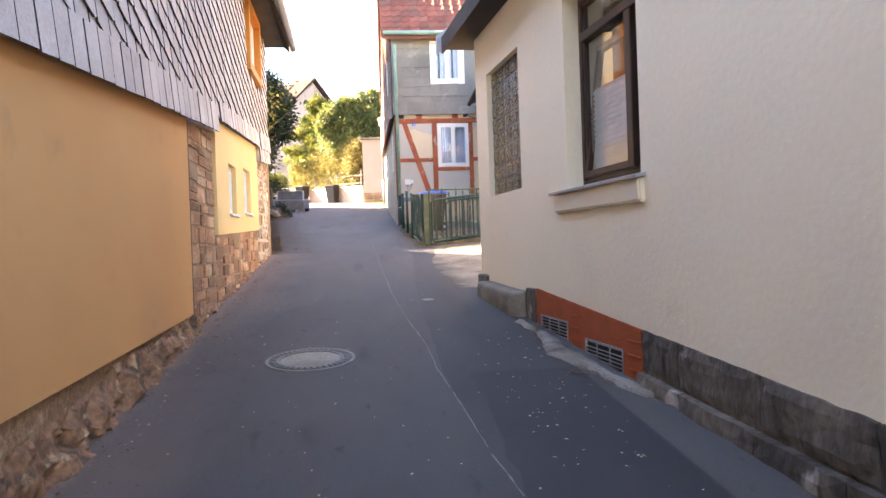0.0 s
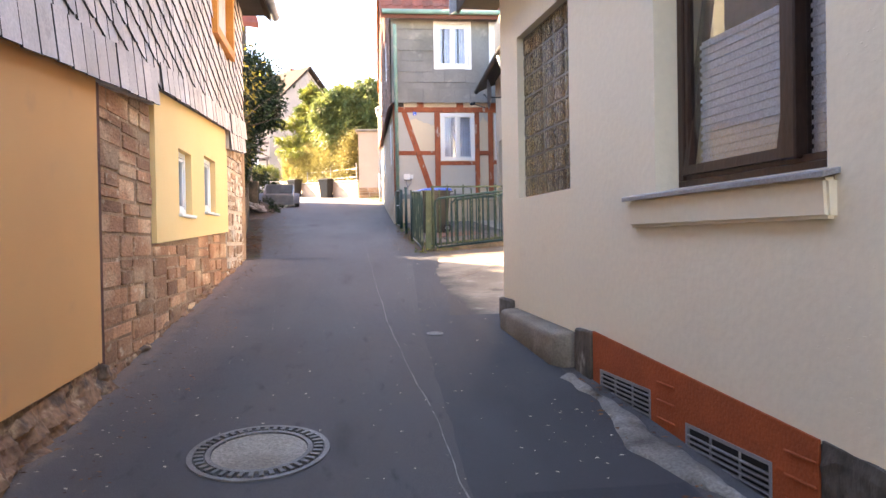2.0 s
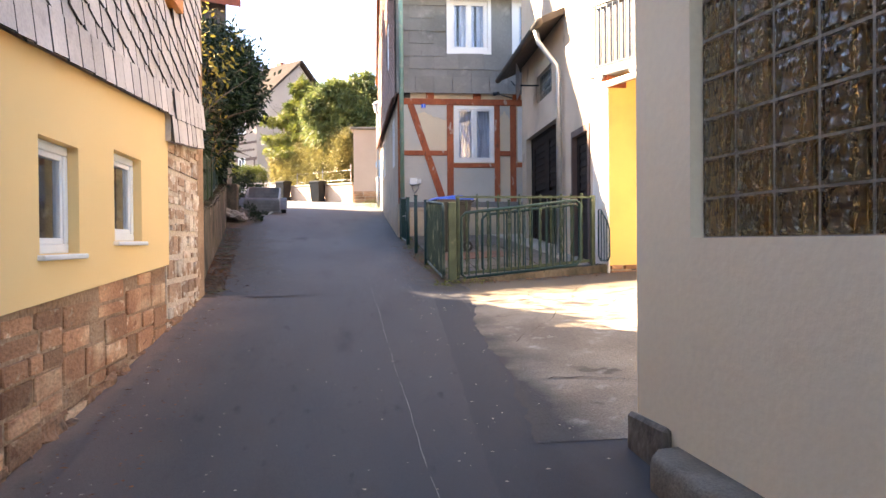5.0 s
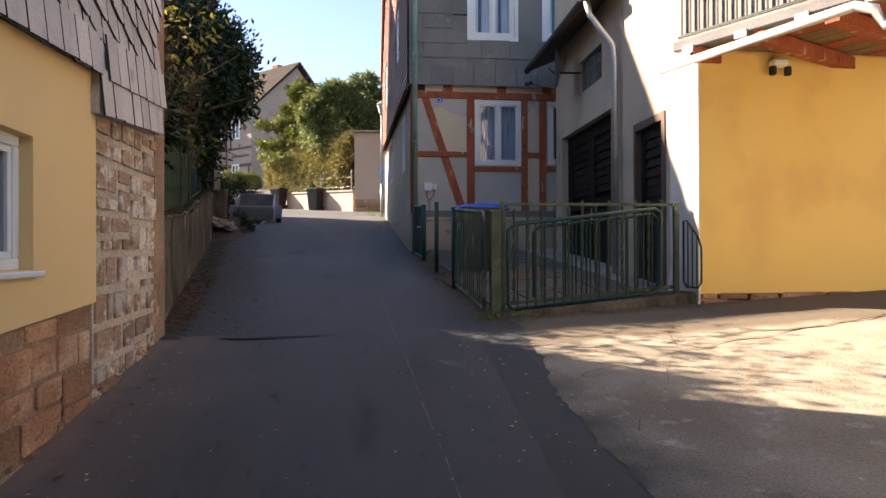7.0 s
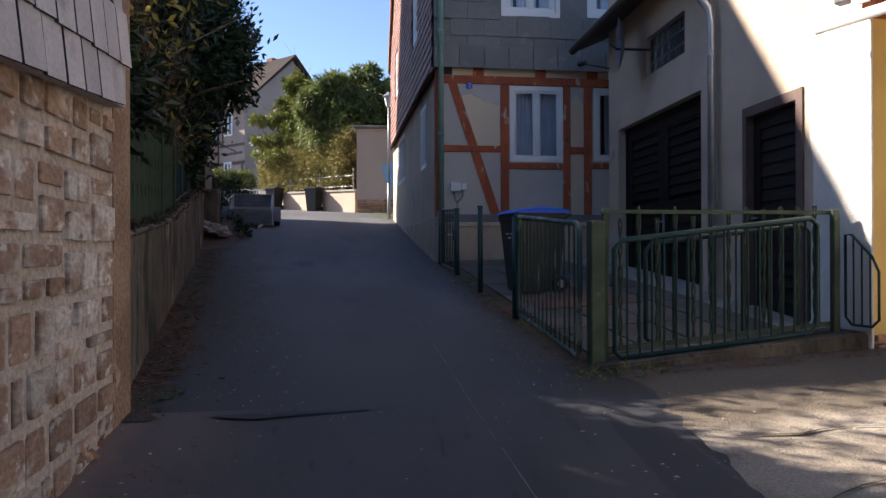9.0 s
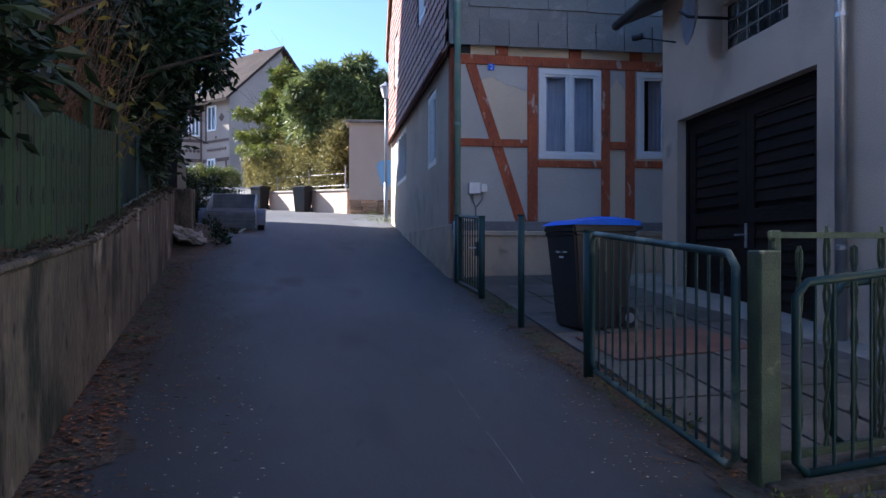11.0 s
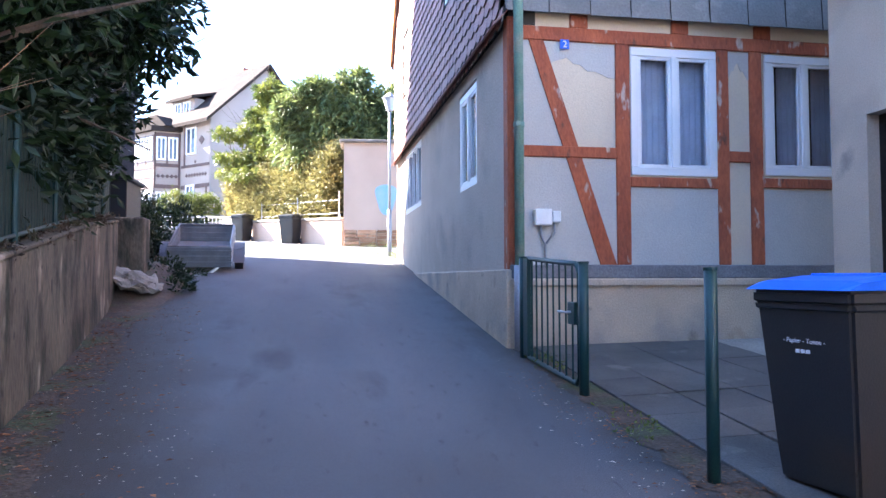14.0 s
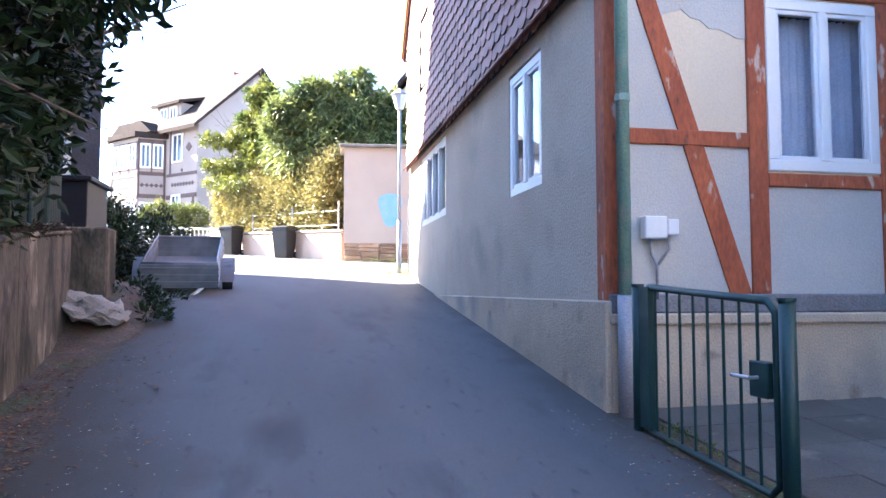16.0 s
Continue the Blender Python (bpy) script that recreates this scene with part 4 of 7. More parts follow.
part("backing", boxes((0, GB[1] - GB[0], 0.16, 0.18, 0, GB[3] - GB[2])), AMBER, g)
roof_right = tagged(new("roof_right"), "dark eaves board with grey blue fascia", "roof", kind="structure")
part("soffit", boxes((-0.35, 20, -0.32, 0.1, 4.17, 4.22)), SOFFIT, roof_right).matrix_basis = FR
part("fascia", boxes((-0.37, 20, -0.35, -0.32, 4.12, 4.34)), SOFFIT, roof_right).matrix_basis = FR
part("roof_slope", prism([(-0.35, 4.22), (4, 7.4), (8.4, 4.22)], -0.35, 20, "x"), ROOFGREY, roof_right).matrix_basis = FR
part("verge_board", prism([(-0.42, 4.1), (4, 7.3), (4, 7.55), (-0.42, 4.36)], -0.4, -0.35, "x"), GREYMETAL, roof_right, "blue grey verge board").matrix_basis = FR

# ---- timber framed house ----
HW = [(1.465, 2.48, 4.0, 5.40), (3.07, 4.05, 4.03, 5.40)]
HU = [(1.38, 2.33, 6.75, 7.99), (3.02, 3.96, 6.78, 8.0)]
house = tagged(new("wall_timber_front"), "timber framed house front with cream panels and slate above", "wall", kind="structure")
part("plaster", pierced(0.1, 7.5, 1.6, 8.25, 0.35, HW + HU, 0.02), INFILL, house).matrix_basis = FH
part("plinth", boxes((0.1, 7.5, -0.05, 0.05, 1.5, 2.88)), PLINTH, house, "stained plaster plinth").matrix_basis = FH
part("ledge", boxes((0.09, 7.5, -0.085, 0.03, 2.80, 2.885), bevel=0.015), PLINTH, house).matrix_basis = FH
part("sill_beam", boxes((0.1, 7.5, -0.035, 0.05, 2.885, 3.03), bevel=0.012), BLUEGREY, house, "grey painted sill beam").matrix_basis = FH
for a, c, d, e in ((0.105, 0.2, 3.03, 5.62), (1.29, 1.45, 3.03, 5.42), (2.48, 2.62, 3.03, 5.42), (2.88, 3.03, 3.03, 5.42), (4.05, 4.2, 3.03, 5.42), (5.4, 5.55, 3.03, 5.42),
                   (0.2, 7.5, 5.42, 5.57), (0.2, 1.29, 4.17, 4.29), (2.62, 2.88, 4.17, 4.29), (4.2, 5.4, 4.17, 4.29), (1.45, 2.48, 3.87, 3.98), (3.03, 4.05, 3.89, 4.0),
                   (0.78, 0.98, 5.57, 5.72), (1.95, 2.15, 5.57, 5.72), (2.95, 3.15, 5.57, 5.72), (4.2, 4.4, 5.57, 5.72)):
    part("timber", boxes((a, c, -0.012, 0.03, d, e), bevel=0.008), TIMBER, house).matrix_basis = FH
# grey repairs: the lower panels whole, the heads of the upper ones with a crooked edge
for a, c in ((0.2, 1.29), (1.45, 2.48), (3.03, 4.05)):
    part("plaster_repair", boxes((a, c, 0.012, 0.02, 3.03, 4.17 if a < 1 else 3.87)), GREYFILL, house, "grey repaired plaster").matrix_basis = FH
rg = random.Random(6)
for a, c, foot in ((0.2, 1.29, 0.38), (2.62, 2.88, 0.3), (4.2, 5.4, 0.35)):
    pts = [(a + (c - a) * k / 14, 5.42 - foot * (0.45 + 0.55 * abs(math.cos(2.6 * k / 14 + 0.35))) + rg.uniform(-0.03, 0.03)) for k in range(15)]
    part("plaster_repair", prism([(c, 5.42), (a, 5.42)] + pts, 0.013, 0.02), GREYFILL, house, "grey repaired plaster").matrix_basis = FH
part("plaster_repair", prism([(0.2, 5.1), (0.42, 5.1), (0.62, 4.55), (0.74, 4.29), (0.2, 4.29)], 0.014, 0.02), GREYFILL, house, "grey repaired plaster").matrix_basis = FH
part("brace", prism([(0.32, 5.42), (0.48, 5.42), (1.28, 3.03), (1.10, 3.03)], -0.006, 0.03), TIMBER, house).matrix_basis = FH
part("slate_backing", pierced(0.06, 7.5, 6.0, 8.2, 0.03, [(a, c, d, e) for a, c, d, e in HU], -0.02), SLATE_GREY, house).matrix_basis = FH
part("flashing", prism([(-0.1, 5.70), (-0.07, 5.70), (0.02, 6.06), (-0.005, 6.06)], 0.05, 7.5, "x"), SLATE_GREY, house).matrix_basis = FH
cladding(house, FH, 0.05, 7.5, 5.68, 6.15, 0.46, 0.32, "rect", SLATE_GREY, y=-0.07, near=lambda u, v: True)
inwin = lambda u, v: any(a - 0.26 < u < c + 0.26 and d - 0.12 < v < e + 0.12 for a, c, d, e in HU)
cladding(house, FH, 0.05, 7.5, 5.97, 8.5, 0.62, 0.31, "board", SLATE_GREY, y=-0.03, skip=inwin, near=lambda u, v: u < 5.2 and v < 7.6)
for k, (a, c, d, e) in enumerate(HW):
    window(f"window_{6 + k}", at(FH, a, d, -0.03), c - a, e - d, WHITE, 2, "white double casement window with blue grey curtains", curtain=True if k == 0 else "parted", frame_w=0.09)
for k, (a, c, d, e) in enumerate(HU):
    w = window(f"window_{8 + k}", at(FH, a, d, -0.04), c - a, e - d, WHITE, 2, "white upper window with pale curtains in slate", curtain="parted")
    part("casing", pierced(-0.08, c - a + 0.08, -0.08, e - d + 0.08, 0.08, [(0, c - a, 0, e - d)], -0.01), WHITE, w)
SWN = [(7.02, 8.05, 4.07, 5.40), (1.46, 3.66, 4.25, 5.53), (1.75, 2.5, 6.84, 8.05), (6.3, 7.1, 7.0, 8.2)]
side = tagged(new("wall_timber_side"), "grey roughcast gable wall with reddish slates above", "wall", kind="structure")
part("render", pierced(0, 9.41, 1.8, 5.85, 0.35, SWN[:2]), GREYPLASTER, side).matrix_basis = FS
part("plinth", boxes((0, 9.49, -0.04, 0.02, 1.6, 2.98), bevel=0.012), PLINTH, side).matrix_basis = FS
part("corner_post", boxes((9.29, 9.455, -0.012, 0.1, 2.98, 5.66), bevel=0.008), TIMBER, side, "brown corner post").matrix_basis = FS
gable = [(0, 5.62), (9.45, 5.58), (9.45, 8.2), (4.72, 13.2), (0, 8.2)]
# near-black wall, so the gaps between the slates read as shaded
part("gable_wall", prism(gable, 0.0, 0.3), SLATE_SHADE, side).matrix_basis = FS
part("drip_edge", prism([(-0.16, 5.56), (-0.14, 5.56), (0.0, 5.72), (-0.01, 5.72)], 0, 9.5, "x"), SLATE_RED, side).matrix_basis = FS
outside = lambda u, v: v > 8.2 + min(u, 9.45 - u) * 1.058 - 0.15 or any(a - 0.08 < u < c + 0.08 and d - 0.1 < v < e + 0.1 for a, c, d, e in SWN)
cladding(side, FS, 0.0, 9.5, 5.52, 13.2, 0.25, 0.17, "round", SLATE_RED, y=-0.05, skip=outside, near=lambda u, v: v < 6.9)
window("window_10", at(FS, SWN[0][0], SWN[0][2], -0.02), 1.03, 1.31, WHITE, 2, "white casement window in grey roughcast", curtain="parted", frame_w=0.09)
window("window_11", at(FS, SWN[1][0], SWN[1][2], -0.02), 2.2, 1.28, WHITE, 4, "wide white window in grey roughcast", curtain="parted", frame_w=0.09)
for k in (2, 3):
    a, c, d, e = SWN[k]
    window(f"window_{10 + k}", at(FS, a, d, -0.09), c - a, e - d, WHITE, 2, "white window in reddish slate gable", recess=-0.03, curtain=False)
roof_h = tagged(new("roof_timber_house"), "red clay tiled roof with orange verge", "roof", kind="structure")
FHR = FH @ Matrix.Translation((0, 0, 0.26))
pitch = 5.0 / 4.72
part("deck", prism([(-0.4, 8.2 - 0.4 * pitch), (4.72, 13.2), (9.85, 8.2 - 0.4 * pitch), (9.85, 8.35 - 0.4 * pitch), (4.72, 13.36), (-0.4, 8.35 - 0.4 * pitch)], -0.22, 7.8, "x"), TIMBER_DARK, roof_h).matrix_basis = FHR
tile = prism([(0, 0), (0.1, -0.02), (0.2, 0.0), (0.3, 0.035), (0.3, 0.05), (0.2, 0.015), (0.1, -0.005), (0, 0.015)], 0, 0.42)
tv, tf = [v.co.copy() for v in tile.verts], [[v.index for v in f.verts] for f in tile.faces]
tile.verts.index_update()
tf = [[v.index for v in f.verts] for f in tile.faces]
tile.free()
V, Fc = [], []
ang = math.atan(pitch)
for j in range(19):
    for i in range(27):
        m = Matrix.Translation((-0.2 + i * 0.295, -0.45, 8.4 - 0.45 * pitch)) @ Matrix.Rotation(ang, 4, "X") @ Matrix.Translation((0, j * 0.36, 0.01)) @ Matrix.Rotation(-0.05, 4, "X")
        k = len(V)
        V += [m @ c for c in tv]
        Fc += [[k + a for a in f] for f in tf]
me = bpy.data.meshes.new("roof_tiles")
me.from_pydata(V, [], Fc)
me.materials.append(TILE_RED)
tagged(piece("roof_tiles", me, roof_h, FHR), "red clay pantiles", kind="stuff")
for s in (0, 1):
    y = -0.42 if s == 0 else 9.87
    part("verge_board", prism([(y, 8.28 - 0.42 * pitch), (4.72, 13.3), (4.72, 13.5), (y, 8.48 - 0.42 * pitch)], -0.26, -0.2, "x"), ORANGEWOOD if s else TILE_RED, roof_h, "orange red verge board").matrix_basis = FHR
part("gutter", tubes((0.07, [(-0.2, -0.46, 7.95), (7.8, -0.46, 7.95)])), GREENPIPE, roof_h, "pale green gutter", True).matrix_basis = FHR
pipe = thing("downpipe", at(FH, 0.17, 0, -0.13), "pale green rain downpipe at house corner", "downpipe")
part("pipe", tubes((0.052, [(0, 0, 3.0), (0, 0, 7.3), (-0.02, -0.3, 7.85)])), GREENPIPE, pipe, "", True)
part("foot_pipe", tubes((0.06, [(0, 0, 1.95), (0, 0, 3.02)])), GREYMETAL, pipe, "grey blue steel foot pipe", True)
for z in (4.45, 6.3):
    part("bracket", tubes((0.06, [(0, 0, z), (0, 0, z + 0.05)])), GREENPIPE, pipe)

# ---- garage wing and yellow corner ----
GD, GDOOR, VENT = (0.45, 3.28, 1.7, 4.32), (4.27, 5.24, 1.65, 3.83), (1.6, 2.85, 4.9, 5.45)
gar = tagged(new("wall_garage"), "beige rendered garage wing with dark doors", "wall", kind="structure")
part("wall_core", pierced(0, 6.10, 1.0, 7.6, 0.35, [GD, GDOOR, VENT]), GARAGEWALL, gar).matrix_basis = FG
part("end_wall", boxes((0, 3.62, 0.01, 0.3, 1.0, 6.5)), GARAGEWALL, gar).matrix_basis = face_frame((7.6, 20.68), (3.98, 20.68))
d = thing("door_1", at(FG, GD[0], GD[2], 0.12), "dark brown slatted wooden garage door", "door", kind="structure")
dw, dh = GD[1] - GD[0], GD[3] - GD[2]
part("door_frame", pierced(0, dw, 0, dh, 0.09, [(0.07, dw - 0.07, -0.1, dh - 0.07)]), DARKWOOD, d)
for k in range(2):
    x = 0.07 + k * (dw - 0.14) / 2
    x1 = x + (dw - 0.14) / 2 - 0.006
    leaf = part("leaf", pierced(x, x1, 0.05, dh - 0.07, 0.05, [(x + 0.16, x1 - 0.16, 0.22, 1.2), (x + 0.16, x1 - 0.16, 1.36, dh - 0.22)], 0.02), DARKWOOD, d)
    for j in range(17):
        z = 0.225 + j * 0.134
        if 1.12 < z < 1.33:
            continue
        part("slat", prism([(0.03, z), (0.045, z), (0.075, z + 0.15), (0.06, z + 0.15)], x + 0.15, x1 - 0.15, "x"), DARKWOOD, leaf)
# near-black sheet: darkness behind the slats put into its colour
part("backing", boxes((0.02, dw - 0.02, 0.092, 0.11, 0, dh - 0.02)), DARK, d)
h = part("handle_plate", boxes((1.40, 1.45, 0.005, 0.02, 0.92, 1.2), bevel=0.004), ZINC, d, "steel handle plate")
part("handle", tubes((0.011, [(1.42, 0.0, 1.07), (1.42, -0.05, 1.07), (1.30, -0.05, 1.07)])), ZINC, d, "steel lever handle")
d = thing("door_2", at(FG, GDOOR[0], GDOOR[2], 0.06), "brown wooden side door with louvred slats", "door", kind="structure")
dw, dh = GDOOR[1] - GDOOR[0], GDOOR[3] - GDOOR[2]
part("door_frame", pierced(-0.02, dw + 0.05, 0, dh + 0.05, 0.1, [(0.05, dw - 0.05, -0.1, dh - 0.05)], -0.08), FARTIMBER, d)
# near-black sheet paints the dark behind the louvres
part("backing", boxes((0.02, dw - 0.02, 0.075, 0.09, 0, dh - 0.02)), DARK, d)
leaf = part("leaf", pierced(0.05, dw - 0.05, 0.02, dh - 0.05, 0.05, [(0.18, dw - 0.18, 0.2, dh - 0.2)], 0.01), DARKWOOD, d)
for j in range(14):
    z = 0.2 + j * 0.128
    part("slat", prism([(0.015, z), (0.03, z), (0.055, z + 0.14), (0.04, z + 0.14)], 0.17, dw - 0.17, "x"), DARKWOOD, leaf)
part("handle", tubes((0.011, [(0.11, 0.0, 1.05), (0.11, -0.05, 1.05), (0.22, -0.05, 1.05)])), ZINC, d, "steel lever handle")
g = thing("window_14", at(FG, VENT[0], VENT[2], 0.06), "small glass block window under garage eaves", "window", kind="structure")
part("grid", pierced(0, 1.25, 0, 0.55, 0.05, [(i * 0.208 + 0.008, (i + 1) * 0.208 - 0.008, j * 0.183 + 0.008, (j + 1) * 0.183 - 0.008) for i in range(6) for j in range(3)], 0.01), CONCRETE, g)
bm = soften(boxes((0.008, 0.2, 0, 0.07, 0.008, 0.175)), 0.01)
me = bpy.data.meshes.new("glass_block")
bm.to_mesh(me)
me.materials.append(glass("grey glass block", (0.6, 0.66, 0.68), 0.15))
for i in range(6):
    for j in range(3):
        piece("glass_block", me, g, Matrix.Translation((i * 0.208, 0, j * 0.183)))
part("backing", boxes((0, 1.25, 0.12, 0.14, 0, 0.55)), SLATE_GREY, g)
roof_g = tagged(new("roof_garage"), "lean-to garage roof with dark eaves", "roof", kind="structure")
part("slope", prism([(-0.42, 5.86), (3.6, 7.6), (3.6, 7.72), (-0.42, 5.98)], -0.5, 3.85, "x"), SOFFIT, roof_g).matrix_basis = FG
part("gutter", tubes((0.065, [(-0.55, -0.47, 5.88), (3.9, -0.47, 5.88)])), SOFFIT, roof_g, "", True).matrix_basis = FG
pipe = thing("downpipe", at(FG, 3.72, 0, -0.09), "zinc rain downpipe on garage wall", "downpipe")
part("pipe", tubes((0.05, [(-0.15, -0.37, 5.82), (-0.12, -0.33, 5.6), (0, -0.03, 5.15), (0, 0, 4.95), (0, 0, 1.65)])), ZINC, pipe, "", True)
for z in (2.6, 4.6):
    part("clamp", tubes((0.057, [(0, 0, z), (0, 0, z + 0.04)])), ZINC, pipe)

rl = random.Random(2)
edge_ = [(5.42 + rl.uniform(-0.06, 0.06), 1.2 + 0.2 * k) for k in range(22)]
part("limewash", prism(edge_ + [(6.1, 5.4), (6.1, 1.2)], -0.008, 0.0), LIME, gar, "white limewashed strip").matrix_basis = FG
yel = tagged(new("wall_yellow"), "sunny yellow rendered wall below a balcony", "wall", kind="structure")
part("limewashed_corner", boxes((-0.012, 0.012, -0.034, 0.3, 1.5, 4.6), bevel=0.006), LIME, yel, "white limewashed corner").matrix_basis = FY
part("wall_core", boxes((0.012, 2.78, -0.03, 0.3, 1.68, 4.36)), YELLOW_B, yel).matrix_basis = FY
part("upper_wall", boxes((-0.002, 6, -0.026, 0.3, 4.362, 7.6)), GARAGEWALL, yel).matrix_basis = FY
part("side_wall", boxes((2.78, 6, 0.4, 0.6, 0.8, 4.2)), DARKWOOD, yel).matrix_basis = FY
masonry(yel, FY, 0.03, 2.8, 1.35, 1.7, STONE, course=(0.12, 0.18), length=(0.25, 0.6), depth=0.1, y=-0.04, seed=21)

# ---- balcony over the yellow wall ----
FB = face_frame((3.42, 14.6), (4.55, 12.3))
balc = thing("balcony", FB, "timber balcony with black bar railing and white gutter", "balcony")
part("deck", prism([(0, 0.03), (2.9, 0.03), (2.9, 2.6), (1.2, 2.9)], 4.42, 4.50, "z"), CONCRETE, balc)
part("edge_beam", boxes((-0.05, 2.9, 0.0, 0.1, 4.36, 4.47), bevel=0.01), BLUEGREY, balc, "grey weathered edge beam")
for k in range(4):
    part("joist", boxes((0.15 + k * 0.72, 0.29 + k * 0.72, 0.03, 2.4, 4.22, 4.36), bevel=0.008), TIMBER, balc, "red brown joist")
for k in range(5):
    part("joist_end", boxes((0.1 + k * 0.62, 0.24 + k * 0.62, -0.035, 0.0, 4.3, 4.38), bevel=0.006), ZINC, balc, "metal capped joist end")
for k in range(9):
    part("board", boxes((0.1, 2.9, 0.12 + k * 0.26, 0.36 + k * 0.26, 4.375, 4.40), bevel=0.004), TIMBER if k % 3 == 1 else UNDERBOARD, balc, "underside board")
part("rail", boxes((0, 2.9, 0.02, 0.06, 5.38, 5.44), (0, 2.9, 0.025, 0.055, 4.50, 4.53)), BLACK, balc)
for k in range(26):
    part("bar", boxes((0.04 + k * 0.11, 0.055 + k * 0.11, 0.032, 0.047, 4.5, 5.4)), BLACK, balc)
part("screen", boxes((0, 2.9, 0.07, 0.085, 4.48, 5.36)), WHITEWALL, balc, "white canvas screen behind bars")
part("gutter", tubes((0.048, [(-0.15, -0.08, 4.17), (1.9, -0.08, 4.28), (2.05, -0.05, 4.22), (2.1, 0.0, 4.08), (2.9, 0.05, 4.1)])), WHITE, balc, "white plastic gutter", True)
lamp = thing("wall_lamp", at(FY, 0.9, 4.19, -0.05), "small white floodlight under balcony boards", "lamp")
part("housing", boxes((-0.09, 0.09, -0.12, 0.0, 0.0, 0.07), bevel=0.015), WHITE, lamp)
for x in (-0.1, 0.08):
    part("sensor", boxes((x, x + 0.06, -0.1, -0.03, -0.1, 0.0), bevel=0.01), BLACK, lamp, "black motion sensor")

# ---- courtyard ground ----
def curb_x(y):
    return 1.22 + 0.25 * max(0.0, min(1.0, (y - 12.0) / 2)) - 0.04 * math.sin(y * 1.3) + 0.10 * noise.noise((y * 1.6, 3.0, 0)) + 0.07 * noise.noise((y * 7.0, 7.0, 0))


def patch_sheet(name, left, right, y0, y1, material, lift, label, category, d=0.2):
    """A ground cover between two edges given as functions of y."""
    bm = bmesh.new()
    rows = []
    ys = steps(y0, y1, d)
    for y in ys:
        a, c = left(y), right(y)
        rows.append([bm.verts.new((a + (c - a) * k / 12, y, ground(a + (c - a) * k / 12, y) + lift)) for k in range(13)])
    for p, q in zip(rows, rows[1:]):
        for k in range(12):
            bm.faces.new((p[k], p[k + 1], q[k + 1], q[k]))
    return tagged(obj(name, bm, material, True), label, category, kind="structure")


patch_sheet("courtyard_pavement", lambda y: curb_x(y) - 0.15 * max(0, 10.5 - y), lambda y: 9.0, 8.95, 14.5, FORECOURT, 0.007, "cracked pale concrete forecourt", "pavement", 0.07)
low_y = [y for y in gy if -5 <= y <= 14]
high_y = [y for y in gy if 14 <= y <= 46]
tagged(sheet("lower_road", [x for x in gx if -2 <= x <= 1.5], low_y, ROAD_LOW, 0.0018), "dark patched asphalt with dusty brown edge", "road", kind="structure")
tagged(sheet("upper_road", [x for x in gx if -5 <= x <= 1.5], high_y, ROAD_HIGH, 0.0018), "paler worn asphalt with dirty edges", "road", kind="structure")
yard = patch_sheet("yard_pavement", lambda y: 1.42, lambda y: 7, 14.9, 21.95, SOIL, 0.004, "grey slab yard behind gate", "pavement")
sl = soften(boxes((-0.247, 0.247, -0.247, 0.247, -0.03, 0.024)), 0.004)
slab_me = bpy.data.meshes.new("slab")
sl.to_mesh(slab_me)
sl.free()
slab_me.materials.append(SLAB)
for i in range(5):
    for j in range(14):
        x, y = 1.69 + i * 0.5, 15.2 + j * 0.5
        if x > 3.5:
            continue
        tilt = math.atan((ground(x, y + 0.2) - ground(x, y - 0.2)) / 0.4)
        piece("slab", slab_me, yard, Matrix.LocRotScale((x, y, ground(x, y) + random.uniform(-0.004, 0.005)), Euler((tilt + random.uniform(-0.008, 0.008), -0.03 + random.uniform(-0.008, 0.008), random.uniform(-0.01, 0.01))), None))
patch_sheet("yard_edge", lambda y: 3.42, lambda y: 7, 14.95, 21.9, CONCRETE, 0.02, "pale concrete strip along garage", "pavement")
seam_x = lambda y: float(np.interp(y, (1.5, 3.7, 5.5, 8.7, 14, 22, 32), (0.78, 0.60, 0.52, 0.34, 0.25, 0.15, 0.4)))
patch_sheet("asphalt_strip", lambda y: seam_x(y) + 0.01 + 0.02 * noise.noise((y * 3, 2.0, 0)) + 0.085 * max(0, y - 5.0), lambda y: 1.66 - 0.012 * y, -4, 13.9, ASPHALT_MID, 0.0035, "dark worn asphalt strip beside cream house", "road")
patch_sheet("asphalt_patch", lambda y: 0.80 - 0.02 * y + 0.05 * math.sin(y * 1.7) + 0.05 * noise.noise((y * 4, 2.0, 0)), lambda y: 1.64 - 0.012 * y, -4, 4.95, ASPHALT_NEW, 0.0065, "darker asphalt repair strip", "road")
patch_sheet("verge_soil", lambda y: 1.17 + 0.10 * noise.noise((y * 1.7, 1.0, 0)) + 0.08 * noise.noise((y * 6.5, 4.0, 0)), lambda y: 1.5, 14.5, 21.6, SOIL, 0.009, "leafy soil verge along fence", "soil", 0.05)
patch_sheet("verge_soil_left", lambda y: -3.6, lambda y: -1.62 - 0.125 * (y - 13.9) + 0.45 * math.exp(-((y - 26.3) / 1.6) ** 2) + 0.07 * math.sin(y * 2.1) + 0.2 * noise.noise((y * 2.4, 6.0, 0)) + 0.12 * noise.noise((y * 8, 6.0, 0)), 13.85, 29.0, SOIL, 0.008, "dirt and leaf strip below retaining wall", "soil", 0.05)
